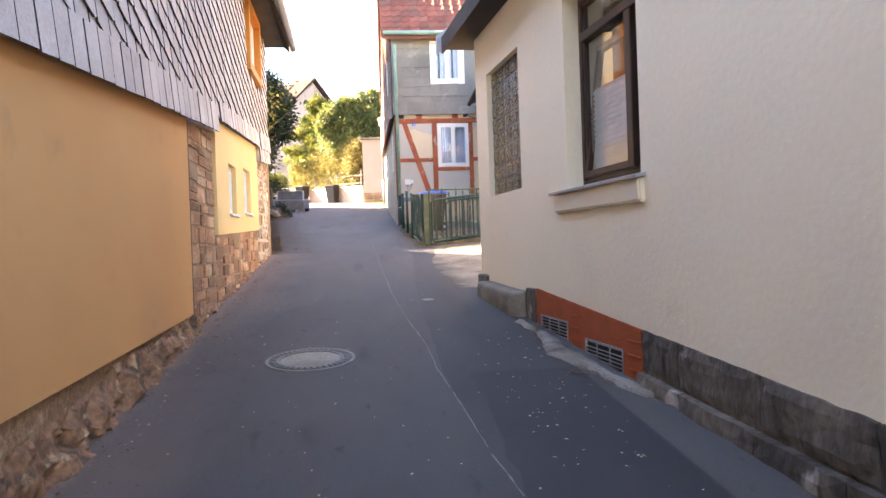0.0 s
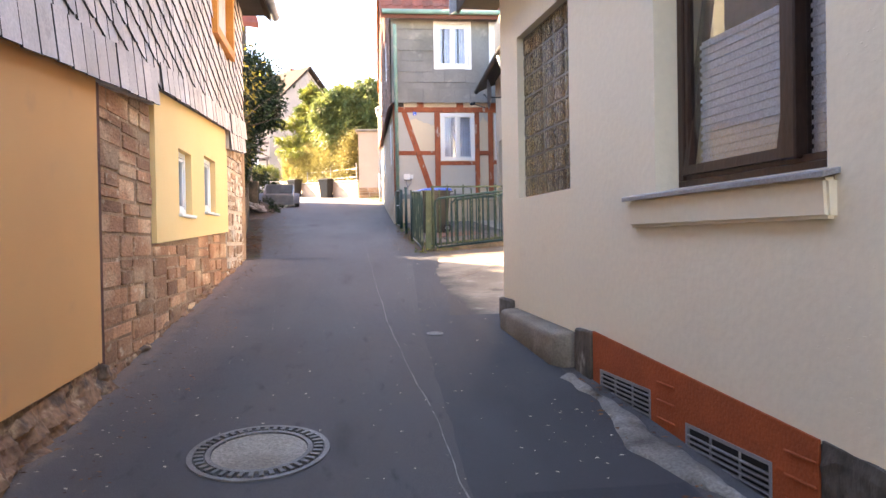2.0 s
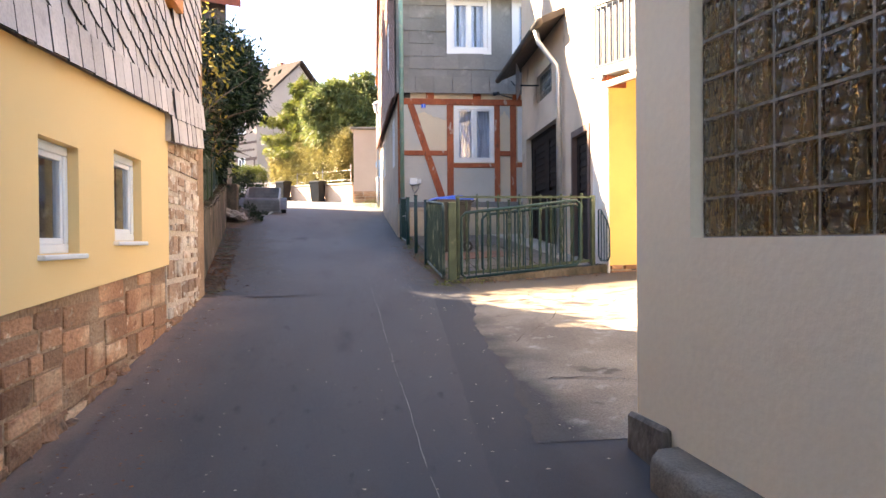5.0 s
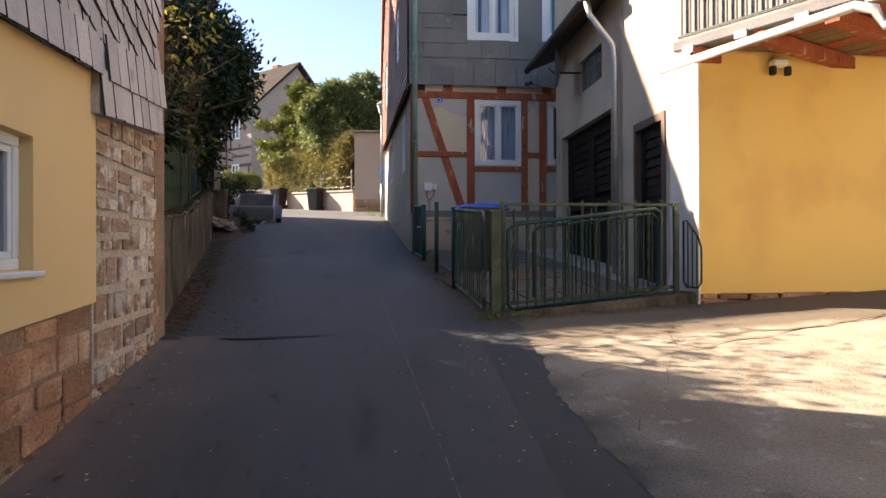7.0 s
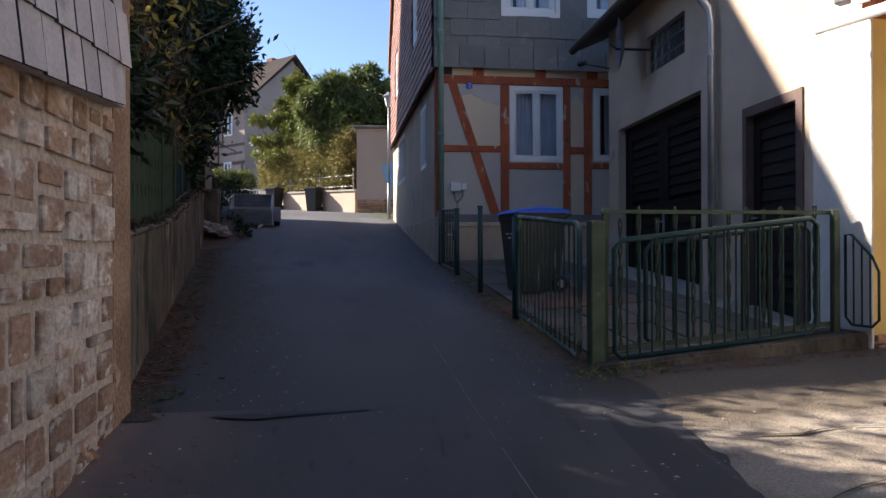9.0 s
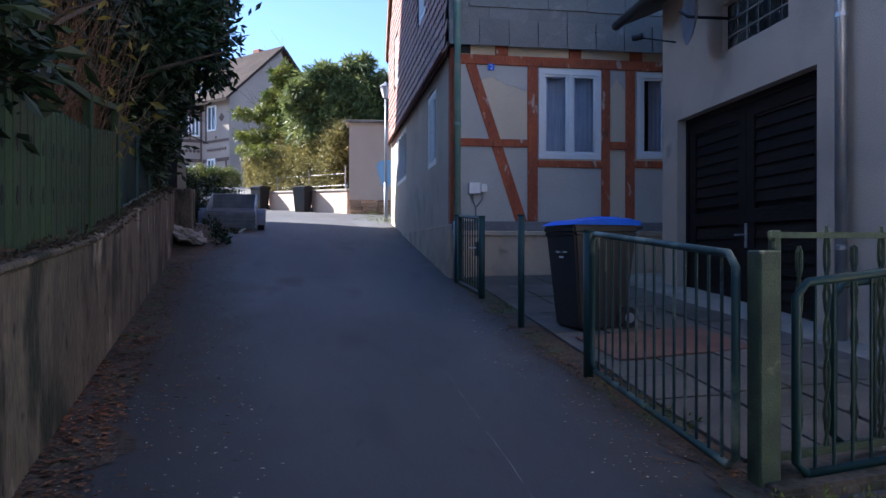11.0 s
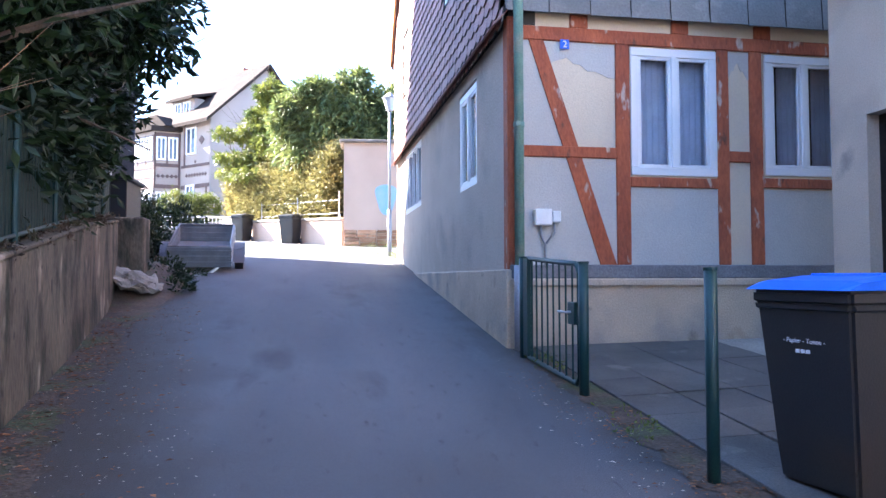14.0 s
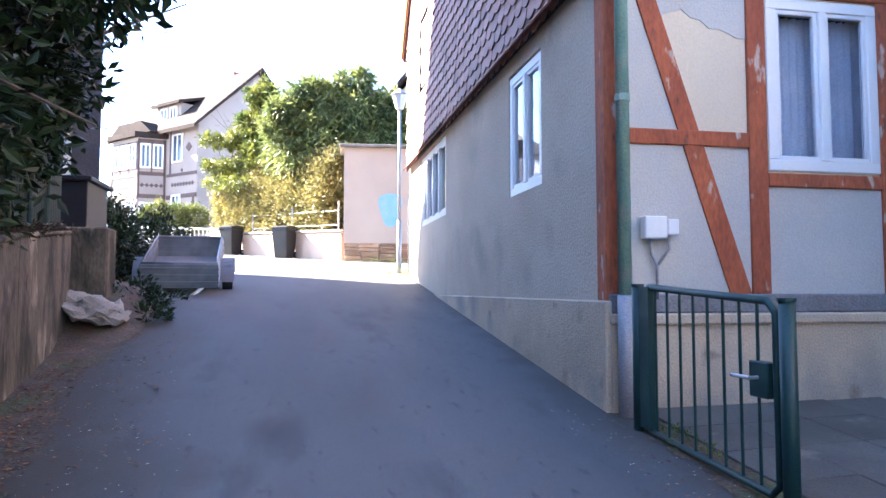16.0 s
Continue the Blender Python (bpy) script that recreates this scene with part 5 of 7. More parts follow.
# crack ridges in the concrete
rnd = random.Random(8)
for x, y, dx, dy in ((1.6, 13.15, 0.36, 0.02), (1.5, 12.3, 0.3, 0.1), (1.45, 11.2, 0.14, 0.22), (1.42, 10.1, 0.2, -0.05), (2.6, 10.3, 0.34, 0.12)):
    bm = bmesh.new()
    last = None
    for k in range(26):
        w = rnd.uniform(0.003, 0.016)
        z = ground(x, y) + 0.0165
        pair = (bm.verts.new((x - dy * w * 3, y - w, z)), bm.verts.new((x + dy * w * 3, y + w, z)))
        if last:
            bm.faces.new((last[0], pair[0], pair[1], last[1]))
        last = pair
        x, y = x + dx * rnd.uniform(0.25, 0.7), y + dy * 0.5 + rnd.uniform(-0.07, 0.07)
    tagged(obj("crack", bm, SOIL), "soil filled crack in concrete forecourt", "crack", "cracks in forecourt", "structure")
# pale seam that wanders up the lane
bm = bmesh.new()
last = None
for k in range(155):
    y = 1.5 + k * 0.1
    x = float(np.interp(y, (1.5, 3.7, 5.5, 8.7, 14, 22, 32), (0.78, 0.60, 0.52, 0.34, 0.25, 0.15, 0.4))) + 0.03 * noise.noise((y * 0.9, 4.0, 0)) + 0.012 * noise.noise((y * 4, 8.0, 0))
    w = rnd.uniform(0.002, 0.007) * max(0.3, 1 - y / 24)
    z = ground(x, y) + 0.0085
    pair = (bm.verts.new((x - w, y, z)), bm.verts.new((x + w, y, z)))
    if last and rnd.random() > 0.16:
        bm.faces.new((last[0], last[1], pair[1], pair[0]))
    last = pair
tagged(obj("road_seam", bm, SEAM), "pale dusty seam between asphalt strips", "seam", kind="structure")

# ---- manhole and small covers ----
def disc_ring(r0, r1, z, h, seg=48):
    bm = bmesh.new()
    prof = [(r0, z), (r0, z + h), (r1, z + h), (r1, z)]
    ring = [[bm.verts.new((r * math.cos(a), r * math.sin(a), q)) for r, q in prof] for a in (k * math.tau / seg for k in range(seg))]
    for k in range(seg):
        a, c = ring[k], ring[(k + 1) % seg]
        for i in range(4):
            bm.faces.new((a[i], a[(i + 1) % 4], c[(i + 1) % 4], c[i]))
    bmesh.ops.recalc_face_normals(bm, faces=bm.faces[:])
    return bm


mh = thing("manhole_cover", pose(-0.49, 5.62, ground(-0.5, 5.58) + 0.002, 5.5), "round iron manhole cover with concrete centre", "manhole")
bm = bmesh.new()
bmesh.ops.create_cone(bm, cap_ends=True, segments=48, radius1=0.25, radius2=0.25, depth=0.014)
part("centre", bm, CONCRETE, mh, "sandy concrete centre")
part("inner_ring", disc_ring(0.255, 0.28, -0.01, 0.026), IRON, mh)
part("outer_ring", disc_ring(0.345, 0.372, -0.01, 0.022), IRON, mh)
part("ring_bed", disc_ring(0.28, 0.345, -0.01, 0.013), ASPHALT_NEW, mh)
for k in range(40):
    part("tooth", boxes((0.288, 0.338, -0.012, 0.012, 0.0, 0.019)), IRON, mh).matrix_basis = Matrix.Rotation(k * math.tau / 40, 4, "Z")
cap = thing("valve_cap", pose(0.756, 8.17, ground(0.756, 8.17) + 0.008, 5.5), "small oval iron valve cap in asphalt", "cover")
part("lid", disc_ring(0.0, 0.055, 0, 0.003, 24), IRON, cap)
part("rim", disc_ring(0.06, 0.078, 0, 0.004, 24), IRON, cap)

# ---- gates and fences ----
def barred(name, m, L, z0, z1, z2, z3, n, r, material, label, category, group="", frame_r=0.02, over=0.0, parent_name="bar"):
    """A tubular panel: foot from z0 to z1, head from z2 to z3 along its length."""
    g = thing(name, m, label, category, group)
    c = 0.06
    zf = lambda x: z0 + (z1 - z0) * x / L
    zh = lambda x: z2 + (z3 - z2) * x / L
    pts = [(c, 0, zf(c)), (L - c, 0, zf(L - c)), (L, 0, zf(L) + c), (L, 0, zh(L) - c), (L - c, 0, zh(L - c)), (c, 0, zh(c)), (0, 0, zh(0) - c), (0, 0, zf(0) + c), (c, 0, zf(c))]
    part("frame", tubes((frame_r, pts)), material, g, "", True)
    for k in range(n):
        x = (k + 1) * L / (n + 1)
        part(parent_name, tubes((r, [(x, 0, zf(x)), (x, 0, zh(x) + over)]), seg=6), material, g)
    return g


def post(x, y, z0, z1, r, material, label, square=False):
    p = thing("fence_post", pose(x, y, 0), label, "post", "green fence posts")
    if square:
        part("shaft", boxes((-r, r, -r, r, z0, z1), bevel=0.008), material, p)
    else:
        part("shaft", tubes((r, [(0, 0, z0), (0, 0, z1 - 0.012)]), seg=14), material, p, "", True)
        part("cap", tubes((r * 1.12, [(0, 0, z1 - 0.018), (0, 0, z1)]), seg=14), material, p)
    return p


sill = obj("gate_step", soften(prism([(1.35, 1.2), (3.64, 1.2), (3.64, 1.70), (1.35, 1.49)], 14.55, 15.0), 0.02, 2), RETAIN)
tagged(sill, "mossy concrete step under yard gate", "step")
post(1.40, 14.74, 1.3, 2.60, 0.056, GREENWORN, "thick worn green square gate post", True)
post(1.50, 14.80, 1.4, 2.70, 0.024, GREENWORN, "thin worn green gate post", True)
post(3.48, 14.74, 1.6, 2.70, 0.03, GREENWORN, "thin worn green gate post", True)
hoop = thing("railing", pose(0, 14.78, 0), "fixed green flat bar above yard gate", "gate")
part("top_bar", boxes((1.46, 3.5, -0.018, 0.018, 2.66, 2.69)), GREENWORN, hoop)
part("bottom_bar", prism([(1.46, 1.56), (3.48, 1.73), (3.48, 1.77), (1.46, 1.60)], -0.015, 0.015), GREENWORN, hoop)
for k in range(12):
    x = 1.62 + k * 0.155
    part("twisted_bar", tubes(*[(0.009, [(x + 0.012 * math.cos(a * 1.2 + q), 0.012 * math.sin(a * 1.2 + q), 1.6 + 0.085 * (x - 1.46) + a * 0.075) for a in range(14)] + [(x, 0, 2.72 if k % 2 else 2.62)]) for q in (0, math.pi)], seg=5), GREENWORN, hoop)
barred("yard_gate", pose(1.53, 14.68, 0), 1.74, 1.52, 1.70, 2.44, 2.63, 16, 0.009, GREENPAINT, "dark green tubular yard gate leaf, closed", "gate", "yard gates", 0.022)
barred("yard_gate", pose(1.86, 14.84, 0), 1.45, 1.60, 1.72, 2.42, 2.58, 11, 0.012, GREENPAINT, "dark green tubular yard gate leaf, folded behind", "gate", "yard gates", 0.02)
barred("wall_gate", pose(3.56, 14.72, 0, 0, 0, -80), 0.3, 1.75, 1.75, 2.55, 2.25, 3, 0.007, GREENPAINT, "narrow green bar panel by yellow wall", "gate", "", 0.011)
m = face_frame((1.26, 16.55), (1.29, 14.8))
barred("fence", m, 1.75, 1.72, 1.52, 2.72, 2.58, 14, 0.009, GREENLANE, "worn green tubular fence panel along lane", "fence", "lane fence panels", 0.022)
post(1.25, 16.6, 1.5, 2.75, 0.038, GREENPAINT, "dark green round fence post")
post(1.25, 18.38, 1.7, 2.95, 0.034, GREENPAINT, "dark green round gate post beside bin")
post(1.245, 20.1, 1.8, 3.02, 0.04, GREENPAINT, "dark green round gate post with latch")
post(1.21, 21.52, 1.9, 3.10, 0.04, GREENPAINT, "dark green round hinge post by downpipe")
m = face_frame((1.22, 21.45), (1.24, 20.16))
g = barred("garden_gate", m, 1.28, 2.14, 2.05, 3.08, 3.0, 8, 0.009, GREENPAINT, "dark green tubular garden gate, closed", "gate", "", 0.022)
part("hinge_plate", boxes((-0.02, 0.1, -0.03, 0.03, 2.15, 3.08)), GREENPAINT, g)
lk = part("lock_case", boxes((1.10, 1.24, -0.03, 0.03, 2.52, 2.70), bevel=0.006), GREENPAINT, g)
part("latch_handle", tubes((0.01, [(1.17, -0.03, 2.62), (1.17, -0.08, 2.62), (1.03, -0.08, 2.62)])), ZINC, lk, "steel latch handle")
mb = thing("meter_box", at(FH, 0.375, 3.44, -0.005), "white electrical boxes with cables on plaster", "electrical box")
part("box", boxes((-0.02, 0.16, -0.09, 0, 0, 0.17), bevel=0.008), WHITE, mb)
part("side_box", boxes((0.17, 0.26, -0.08, 0, 0.03, 0.15), bevel=0.008), WHITE, mb)
part("cable", tubes((0.012, [(0.05, -0.03, 0.0), (0.06, -0.03, -0.12), (0.1, -0.03, -0.2), (0.1, -0.03, -0.45)]), (0.012, [(0.2, -0.03, 0.03), (0.2, -0.03, -0.08), (0.11, -0.03, -0.19)])), GREYMETAL, mb, "grey cables", True)
np_ = thing("house_number", at(FH, 0.66, 5.33, -0.02), "blue enamel house number plate on timber", "sign")
part("plate", boxes((0, 0.1, -0.01, 0.0, 0, 0.1), bevel=0.004), BLUELID, np_)
cu = bpy.data.curves.new("digit", "FONT")
cu.body, cu.size, cu.extrude = "2", 0.1, 0.002
dg = new("digit", cu)
dg.data.materials.append(WHITE)
dg.parent = np_
dg.matrix_basis = Matrix.Translation((0.025, -0.014, 0.015)) @ Matrix.Rotation(math.pi / 2, 4, "X")

# ---- wheelie bins ----
def wheelie(m, lid_mat, body_mat, label, group, text=False):
    b = thing("wheelie_bin", m, label, "bin", group)
    bm = bmesh.new()
    rings = []
    for z, hx, y0, y1 in ((0.0, 0.225, -0.255, 0.22), (0.12, 0.235, -0.27, 0.26), (0.9, 0.28, -0.345, 0.33), (0.91, 0.295, -0.365, 0.345), (0.985, 0.295, -0.365, 0.345)):
        rings.append([bm.verts.new(p) for p in ((-hx, y0, z), (hx, y0, z), (hx, y1, z), (-hx, y1, z))])
    for p, q in zip(rings, rings[1:]):
        for k in range(4):
            bm.faces.new((p[k], p[(k + 1) % 4], q[(k + 1) % 4], q[k]))
    bm.faces.new(rings[0][::-1])
    bm.faces.new(rings[-1])
    bmesh.ops.recalc_face_normals(bm, faces=bm.faces[:])
    soften(bm, 0.018, 2)
    body = part("body", bm, body_mat, b)
    lid = bmesh.new()
    top = [(-0.39, 0.0), (-0.30, 0.035), (-0.05, 0.06), (0.25, 0.06), (0.36, 0.04), (0.37, 0.0)]
    vs = []
    for x, d in ((-0.305, 0.0), (-0.24, 0.012), (0.24, 0.012), (0.305, 0.0)):
        vs.append([lid.verts.new((x, y, 0.985 + z + (d if z else 0))) for y, z in top])
    for p, q in zip(vs, vs[1:]):
        for k in range(len(top) - 1):
            lid.faces.new((p[k], q[k], q[k + 1], p[k + 1]))
    for row, s in ((vs[0], 1), (vs[-1], -1)):
        lid.faces.new(row if s > 0 else row[::-1])
    lid.faces.new([r[0] for r in vs])
    lid.faces.new([r[-1] for r in vs][::-1])
    lid.faces.new([vs[0][0], vs[0][-1], vs[-1][-1], vs[-1][0]])
    bmesh.ops.recalc_face_normals(lid, faces=lid.faces[:])
    lp = part("lid", lid, lid_mat, b, "raised plastic lid")
    part("lid_ridge", boxes((-0.2, 0.2, -0.05, 0.2, 1.05, 1.068), bevel=0.008), lid_mat, lp)
    part("handle", tubes((0.016, [(-0.25, 0.33, 0.95), (-0.25, 0.41, 0.97), (0.25, 0.41, 0.97), (0.25, 0.33, 0.95)])), body_mat, b, "", True)
    for s in (-1, 1):
        wh = part("wheel", tubes((0.10, [(s * 0.25, 0.24, 0.10), (s * 0.30, 0.24, 0.10)]), seg=20), BLACK, b)
        part("hub", tubes((0.05, [(s * 0.295, 0.24, 0.10), (s * 0.31, 0.24, 0.10)]), seg=12), GREYMETAL, wh)
    part("axle", tubes((0.012, [(-0.28, 0.24, 0.10), (0.28, 0.24, 0.10)])), GREYMETAL, b)
    if text:
        for k, (z, hw) in enumerate(((0.72, 0.09), (0.67, 0.05))):
            if k == 0:
                tx = bpy.data.curves.new("marking", "FONT")
                tx.body, tx.size, tx.align_x, tx.extrude = "- Papier - Tonne -", 0.034, "CENTER", 0.001
                mk = new("printed_marking", tx)
                tx.materials.append(WHITE)
                mk.parent = b
                mk.matrix_basis = Matrix.Translation((0.0, -0.331, z)) @ Matrix.Rotation(math.pi / 2 - 0.08, 4, "X")
                tagged(mk, "white printed lettering")
                continue
            mk = part("printed_marking", boxes(*[(-hw + i * 0.03, -hw + i * 0.03 + 0.022, -0.004, 0.004, z, z + 0.018) for i in range(int(hw * 2 / 0.03))]), WHITE, b, "white printed marking")
            mk.matrix_basis = Matrix.Translation((0.0, -0.325, 0))
    return b


wheelie(pose(1.89, 18.14, ground(1.9, 18.16) + 0.024, 0, 0, -80), BLUELID, BINGREY, "charcoal wheelie bin with bright blue lid", "wheelie bins", True)
wheelie(pose(-3.5, 43.3, ground(-3.5, 43.3), 0, 0, -35), BINGREY, BINGREY, "dark grey wheelie bin before low wall", "wheelie bins")
wheelie(pose(-1.55, 40.4, ground(-1.55, 40.4), 0, 0, -30), BINGREY, BINGREY, "dark grey wheelie bin before low wall", "wheelie bins")
plate = obj("rust_plate", boxes((-0.62, 0.62, -0.42, 0.42, 0.0, 0.012), bevel=0.004), RUST)
plate.matrix_world = Matrix.LocRotScale((2.2, 17.3, ground(2.2, 17.3) + 0.03), Euler((math.atan((ground(2.2, 17.6) - ground(2.2, 17.0)) / 0.6), -math.atan(0.05), 0.05)), None)
tagged(plate, "rusty brown steel plate on yard ground", "plate")

# ---- satellite dish ----
dish = thing("satellite_dish", at(FG, 1.75, 5.25, 0), "grey satellite dish on arm below garage eaves", "satellite dish")
bm = bmesh.new()
rings = [[bm.verts.new((0.34 * r * math.cos(a), -0.55 - 0.09 * (1 - r * r) * -1, 0.38 * r * math.sin(a))) for a in (k * math.tau / 20 for k in range(20))] for r in (0.05, 0.4, 0.75, 1.0)]
for p, q in zip(rings, rings[1:]):
    for k in range(20):
        bm.faces.new((p[k], p[(k + 1) % 20], q[(k + 1) % 20], q[k]))
bm.faces.new(rings[0])
bmesh.ops.solidify(bm, geom=bm.faces[:], thickness=0.012)
part("reflector", bm, GREYMETAL, dish, "", True).matrix_basis = Matrix.Rotation(radians(-14), 4, "Z") @ Matrix.Translation((0.0, 0.1, 0.1))
part("arm", tubes((0.018, [(0, 0, 0), (0, -0.5, 0.0), (-0.1, -0.55, 0.1)]), (0.01, [(-0.3, -0.5, -0.2), (-0.8, -0.75, 0.0)])), BLACK, dish, "", True)
part("receiver", tubes((0.04, [(-0.75, -0.72, 0.0), (-0.85, -0.8, 0.0)])), BLACK, dish)

# ---- retaining wall, boards and garden on the left ----
RWP = [(-1.88, 13.78), (-2.36, 17.2), (-2.62, 19.1), (-3.15, 23.0), (-3.45, 25.2)]
RZ = [2.42, 2.66, 2.92, 3.46, 3.66]
ret = tagged(new("retaining_wall"), "mossy cracked concrete retaining wall", "wall", kind="structure")
for (p, q), (a, c) in zip(zip(RWP, RWP[1:]), zip(RZ, RZ[1:])):
    L = (Vector(q) - Vector(p)).length
    part("section", soften(prism([(0, rise(p[1]) - 0.4), (L, rise(q[1]) - 0.4), (L, c), (0, a)], 0.0, 0.28), 0.015), RETAIN, ret).matrix_basis = face_frame(p, q)
    part("coping", soften(prism([(-0.01, a), (L + 0.01, c), (L + 0.01, c + 0.04), (-0.01, a + 0.04)], -0.02, 0.26), 0.012), RETAIN, ret).matrix_basis = face_frame(p, q)
garden = obj("garden_soil", prism([(-1.95, 13.8), (-3.5, 25.2), (-20, 25.2), (-20, 13.8)], 1.0, 2.4, "z"), SOIL)
for v in garden.data.vertices:
    if v.co.z > 2:
        v.co.z = 2.35 + 0.107 * (v.co.y - 13.8)
tagged(garden, "raised garden soil behind retaining wall", "soil", kind="structure")
bf = thing("board_fence", pose(0, 0, 0), "mossy green vertical board fence on wall", "fence")
for (p, q), (a, c) in zip(zip(RWP[:2], RWP[1:3]), zip(RZ, RZ[1:])):
    L = (Vector(q) - Vector(p)).length
    m = face_frame(p, q)
    n = int(L / 0.125)
    for k in range(n):
        x = k * L / n
        z = a + (c - a) * x / L
        if p == RWP[1] and x > 1.3:
            continue
        part("board", soften(prism([(x, z + 0.06), (x + 0.112, z + 0.06), (x + 0.112, z + 0.82 + random.uniform(-0.02, 0.02)), (x + 0.056, z + 0.86), (x, z + 0.82)], 0.06, 0.08), 0.004), GREENFENCE, bf).matrix_basis = m
    for h in (0.2, 0.7):
        part("rail", prism([(0, a + h), (min(L, 2.9), a + (c - a) * min(1, 2.9 / L) + h), (min(L, 2.9), a + (c - a) * min(1, 2.9 / L) + h + 0.06), (0, a + h + 0.06)], 0.08, 0.12), GREENFENCE, bf).matrix_basis = m
fp = [(p[0] - 0.1, p[1], z) for p, z in zip(RWP[1:], RZ[1:])]
for p, a in ((RWP[0], RZ[0]), (RWP[1], RZ[1])):
    part("post", boxes((p[0] - 0.11, p[0] - 0.05, p[1] + 0.02, p[1] + 0.08, a, a + 1.12), bevel=0.006), GREENFENCE, bf)
fe = RWP[1][0] - 0.18, RWP[1][1] + 1.33
part("post", boxes((fe[0] - 0.11, fe[0] - 0.04, fe[1], fe[1] + 0.07, RZ[1] + 0.1, RZ[1] + 1.3), bevel=0.006), GREENFENCE, bf)
L0 = (Vector(RWP[1]) - Vector(RWP[0])).length
part("top_rail", prism([(0, RZ[0] + 1.05), (L0, RZ[1] + 1.05), (L0, RZ[1] + 1.1), (0, RZ[0] + 1.1)], 0.05, 0.09), GREENFENCE, bf).matrix_basis = face_frame(RWP[0], RWP[1])
part("top_rail", prism([(0, RZ[1] + 1.05), (1.35, RZ[1] + 1.23), (1.35, RZ[1] + 1.28), (0, RZ[1] + 1.1)], 0.05, 0.09), GREENFENCE, bf).matrix_basis = face_frame(RWP[1], RWP[2])
for (p, q), (a, c), run in zip(zip(RWP[:2], RWP[1:3]), zip(RZ, RZ[1:]), (3.4, 1.3)):
    L0 = (Vector(q) - Vector(p)).length
    for k in range(int(run / 0.25)):
        x = 0.1 + k * 0.25
        z = a + (c - a) * x / L0
        for h in (0.32, 0.58):
            # boards stay uncut; a near-black inlay paints the shaded hole
            part("slot", prism([(x - 0.02, z + h), (x, z + h - 0.035), (x + 0.02, z + h), (x, z + h + 0.06)], 0.056, 0.0595), DARK, bf, "near-black inlay for a shaded cut-out slot").matrix_basis = face_frame(p, q)
wf = thing("wire_fence", pose(0, 0, 0), "thin green wire mesh fence on retaining wall", "fence")
for (a, c) in zip(fp[1:], fp[2:]):
    a, c = Vector(a), Vector(c)
    for k in range(3):
        p = a.lerp(c, k / 3)
        part("post", tubes((0.022, [p, p + Vector((0, 0, 1.0))])), GREENPAINT, wf)
    part("rail", tubes((0.016, [a + Vector((0, 0, 0.1)), c + Vector((0, 0, 0.1))]), (0.012, [a + Vector((0, 0, 0.98)), c + Vector((0, 0, 0.98))])), GREENPAINT, wf)
    n = int((c - a).length / 0.09)
    part("screen", prism([(0, a.z + 0.06), ((c - a).xy.length, c.z + 0.06), ((c - a).xy.length, c.z + 0.97), (0, a.z + 0.97)], 0.02, 0.026), SCREEN, wf, "dark green screen cloth").matrix_basis = face_frame(a.xy, c.xy)
    part("mesh", tubes(*[(0.003, [a.lerp(c, k / n) + Vector((0, 0, 0.1)), a.lerp(c, k / n) + Vector((0, 0, 0.98))]) for k in range(n)], seg=3), GREENPAINT, wf, "fine green wire mesh")
blk = obj("wall_block", boxes((-4.6, -3.27, 25.9, 26.3, 2.2, 3.80), bevel=0.02), RETAIN)
tagged(blk, "squat concrete wall block beside garden", "wall block")
dbx = obj("garden_box", soften(boxes((-4.85, -3.62, 26.3, 27.2, 2.6, 4.42), (-4.90, -3.56, 26.24, 27.26, 4.40, 4.46)), 0.01), BLACK)
tagged(dbx, "black plastic garden storage box with lid", "box")
rock = obj("boulder", bmesh.new(), CONCRETE, True)
bm = bmesh.new()
bmesh.ops.create_icosphere(bm, subdivisions=4, radius=1)
for v in bm.verts:
    v.co *= 1 + 0.3 * noise.noise(v.co * 1.4) + 0.16 * noise.noise(v.co * 4)
    v.co = Vector((v.co.x * 0.42, v.co.y * 0.75, max(-0.2, v.co.z * 0.13 - 0.28 * v.co.x * 0.42 + 0.07 * noise.noise(v.co * 3) + 0.04 * noise.noise(v.co * 9))))
bm.to_mesh(rock.data)
bm.free()
rock.location = (-3.3, 25.5, ground(-3.3, 25.5) + 0.2)
tagged(rock, "pale rough lump of broken concrete", "rock")

bm = bmesh.new()
rows_ = []
for i in range(25):
    row = []
    for k in range(13):
        x, y = -3.75 + 1.15 * k / 12, 24.2 + 4.2 * i / 24
        h = 0.34 * max(0, 1 - ((y - 26.1) / 2.0) ** 2) * max(0, 1 - (k / 12) ** 1.3) + 0.05 * noise.noise((x * 3, y * 3, 2.0)) * (1 - k / 12)
        row.append(bm.verts.new((x, y, ground(x, y) - 0.05 + h * 1.1)))
    rows_.append(row)
for r, q in zip(rows_, rows_[1:]):
    for k in range(12):
        bm.faces.new((r[k], r[k + 1], q[k + 1], q[k]))
tagged(obj("soil_mound", bm, SOIL, True), "low heap of soil and rubble by retaining wall", "soil", kind="structure")

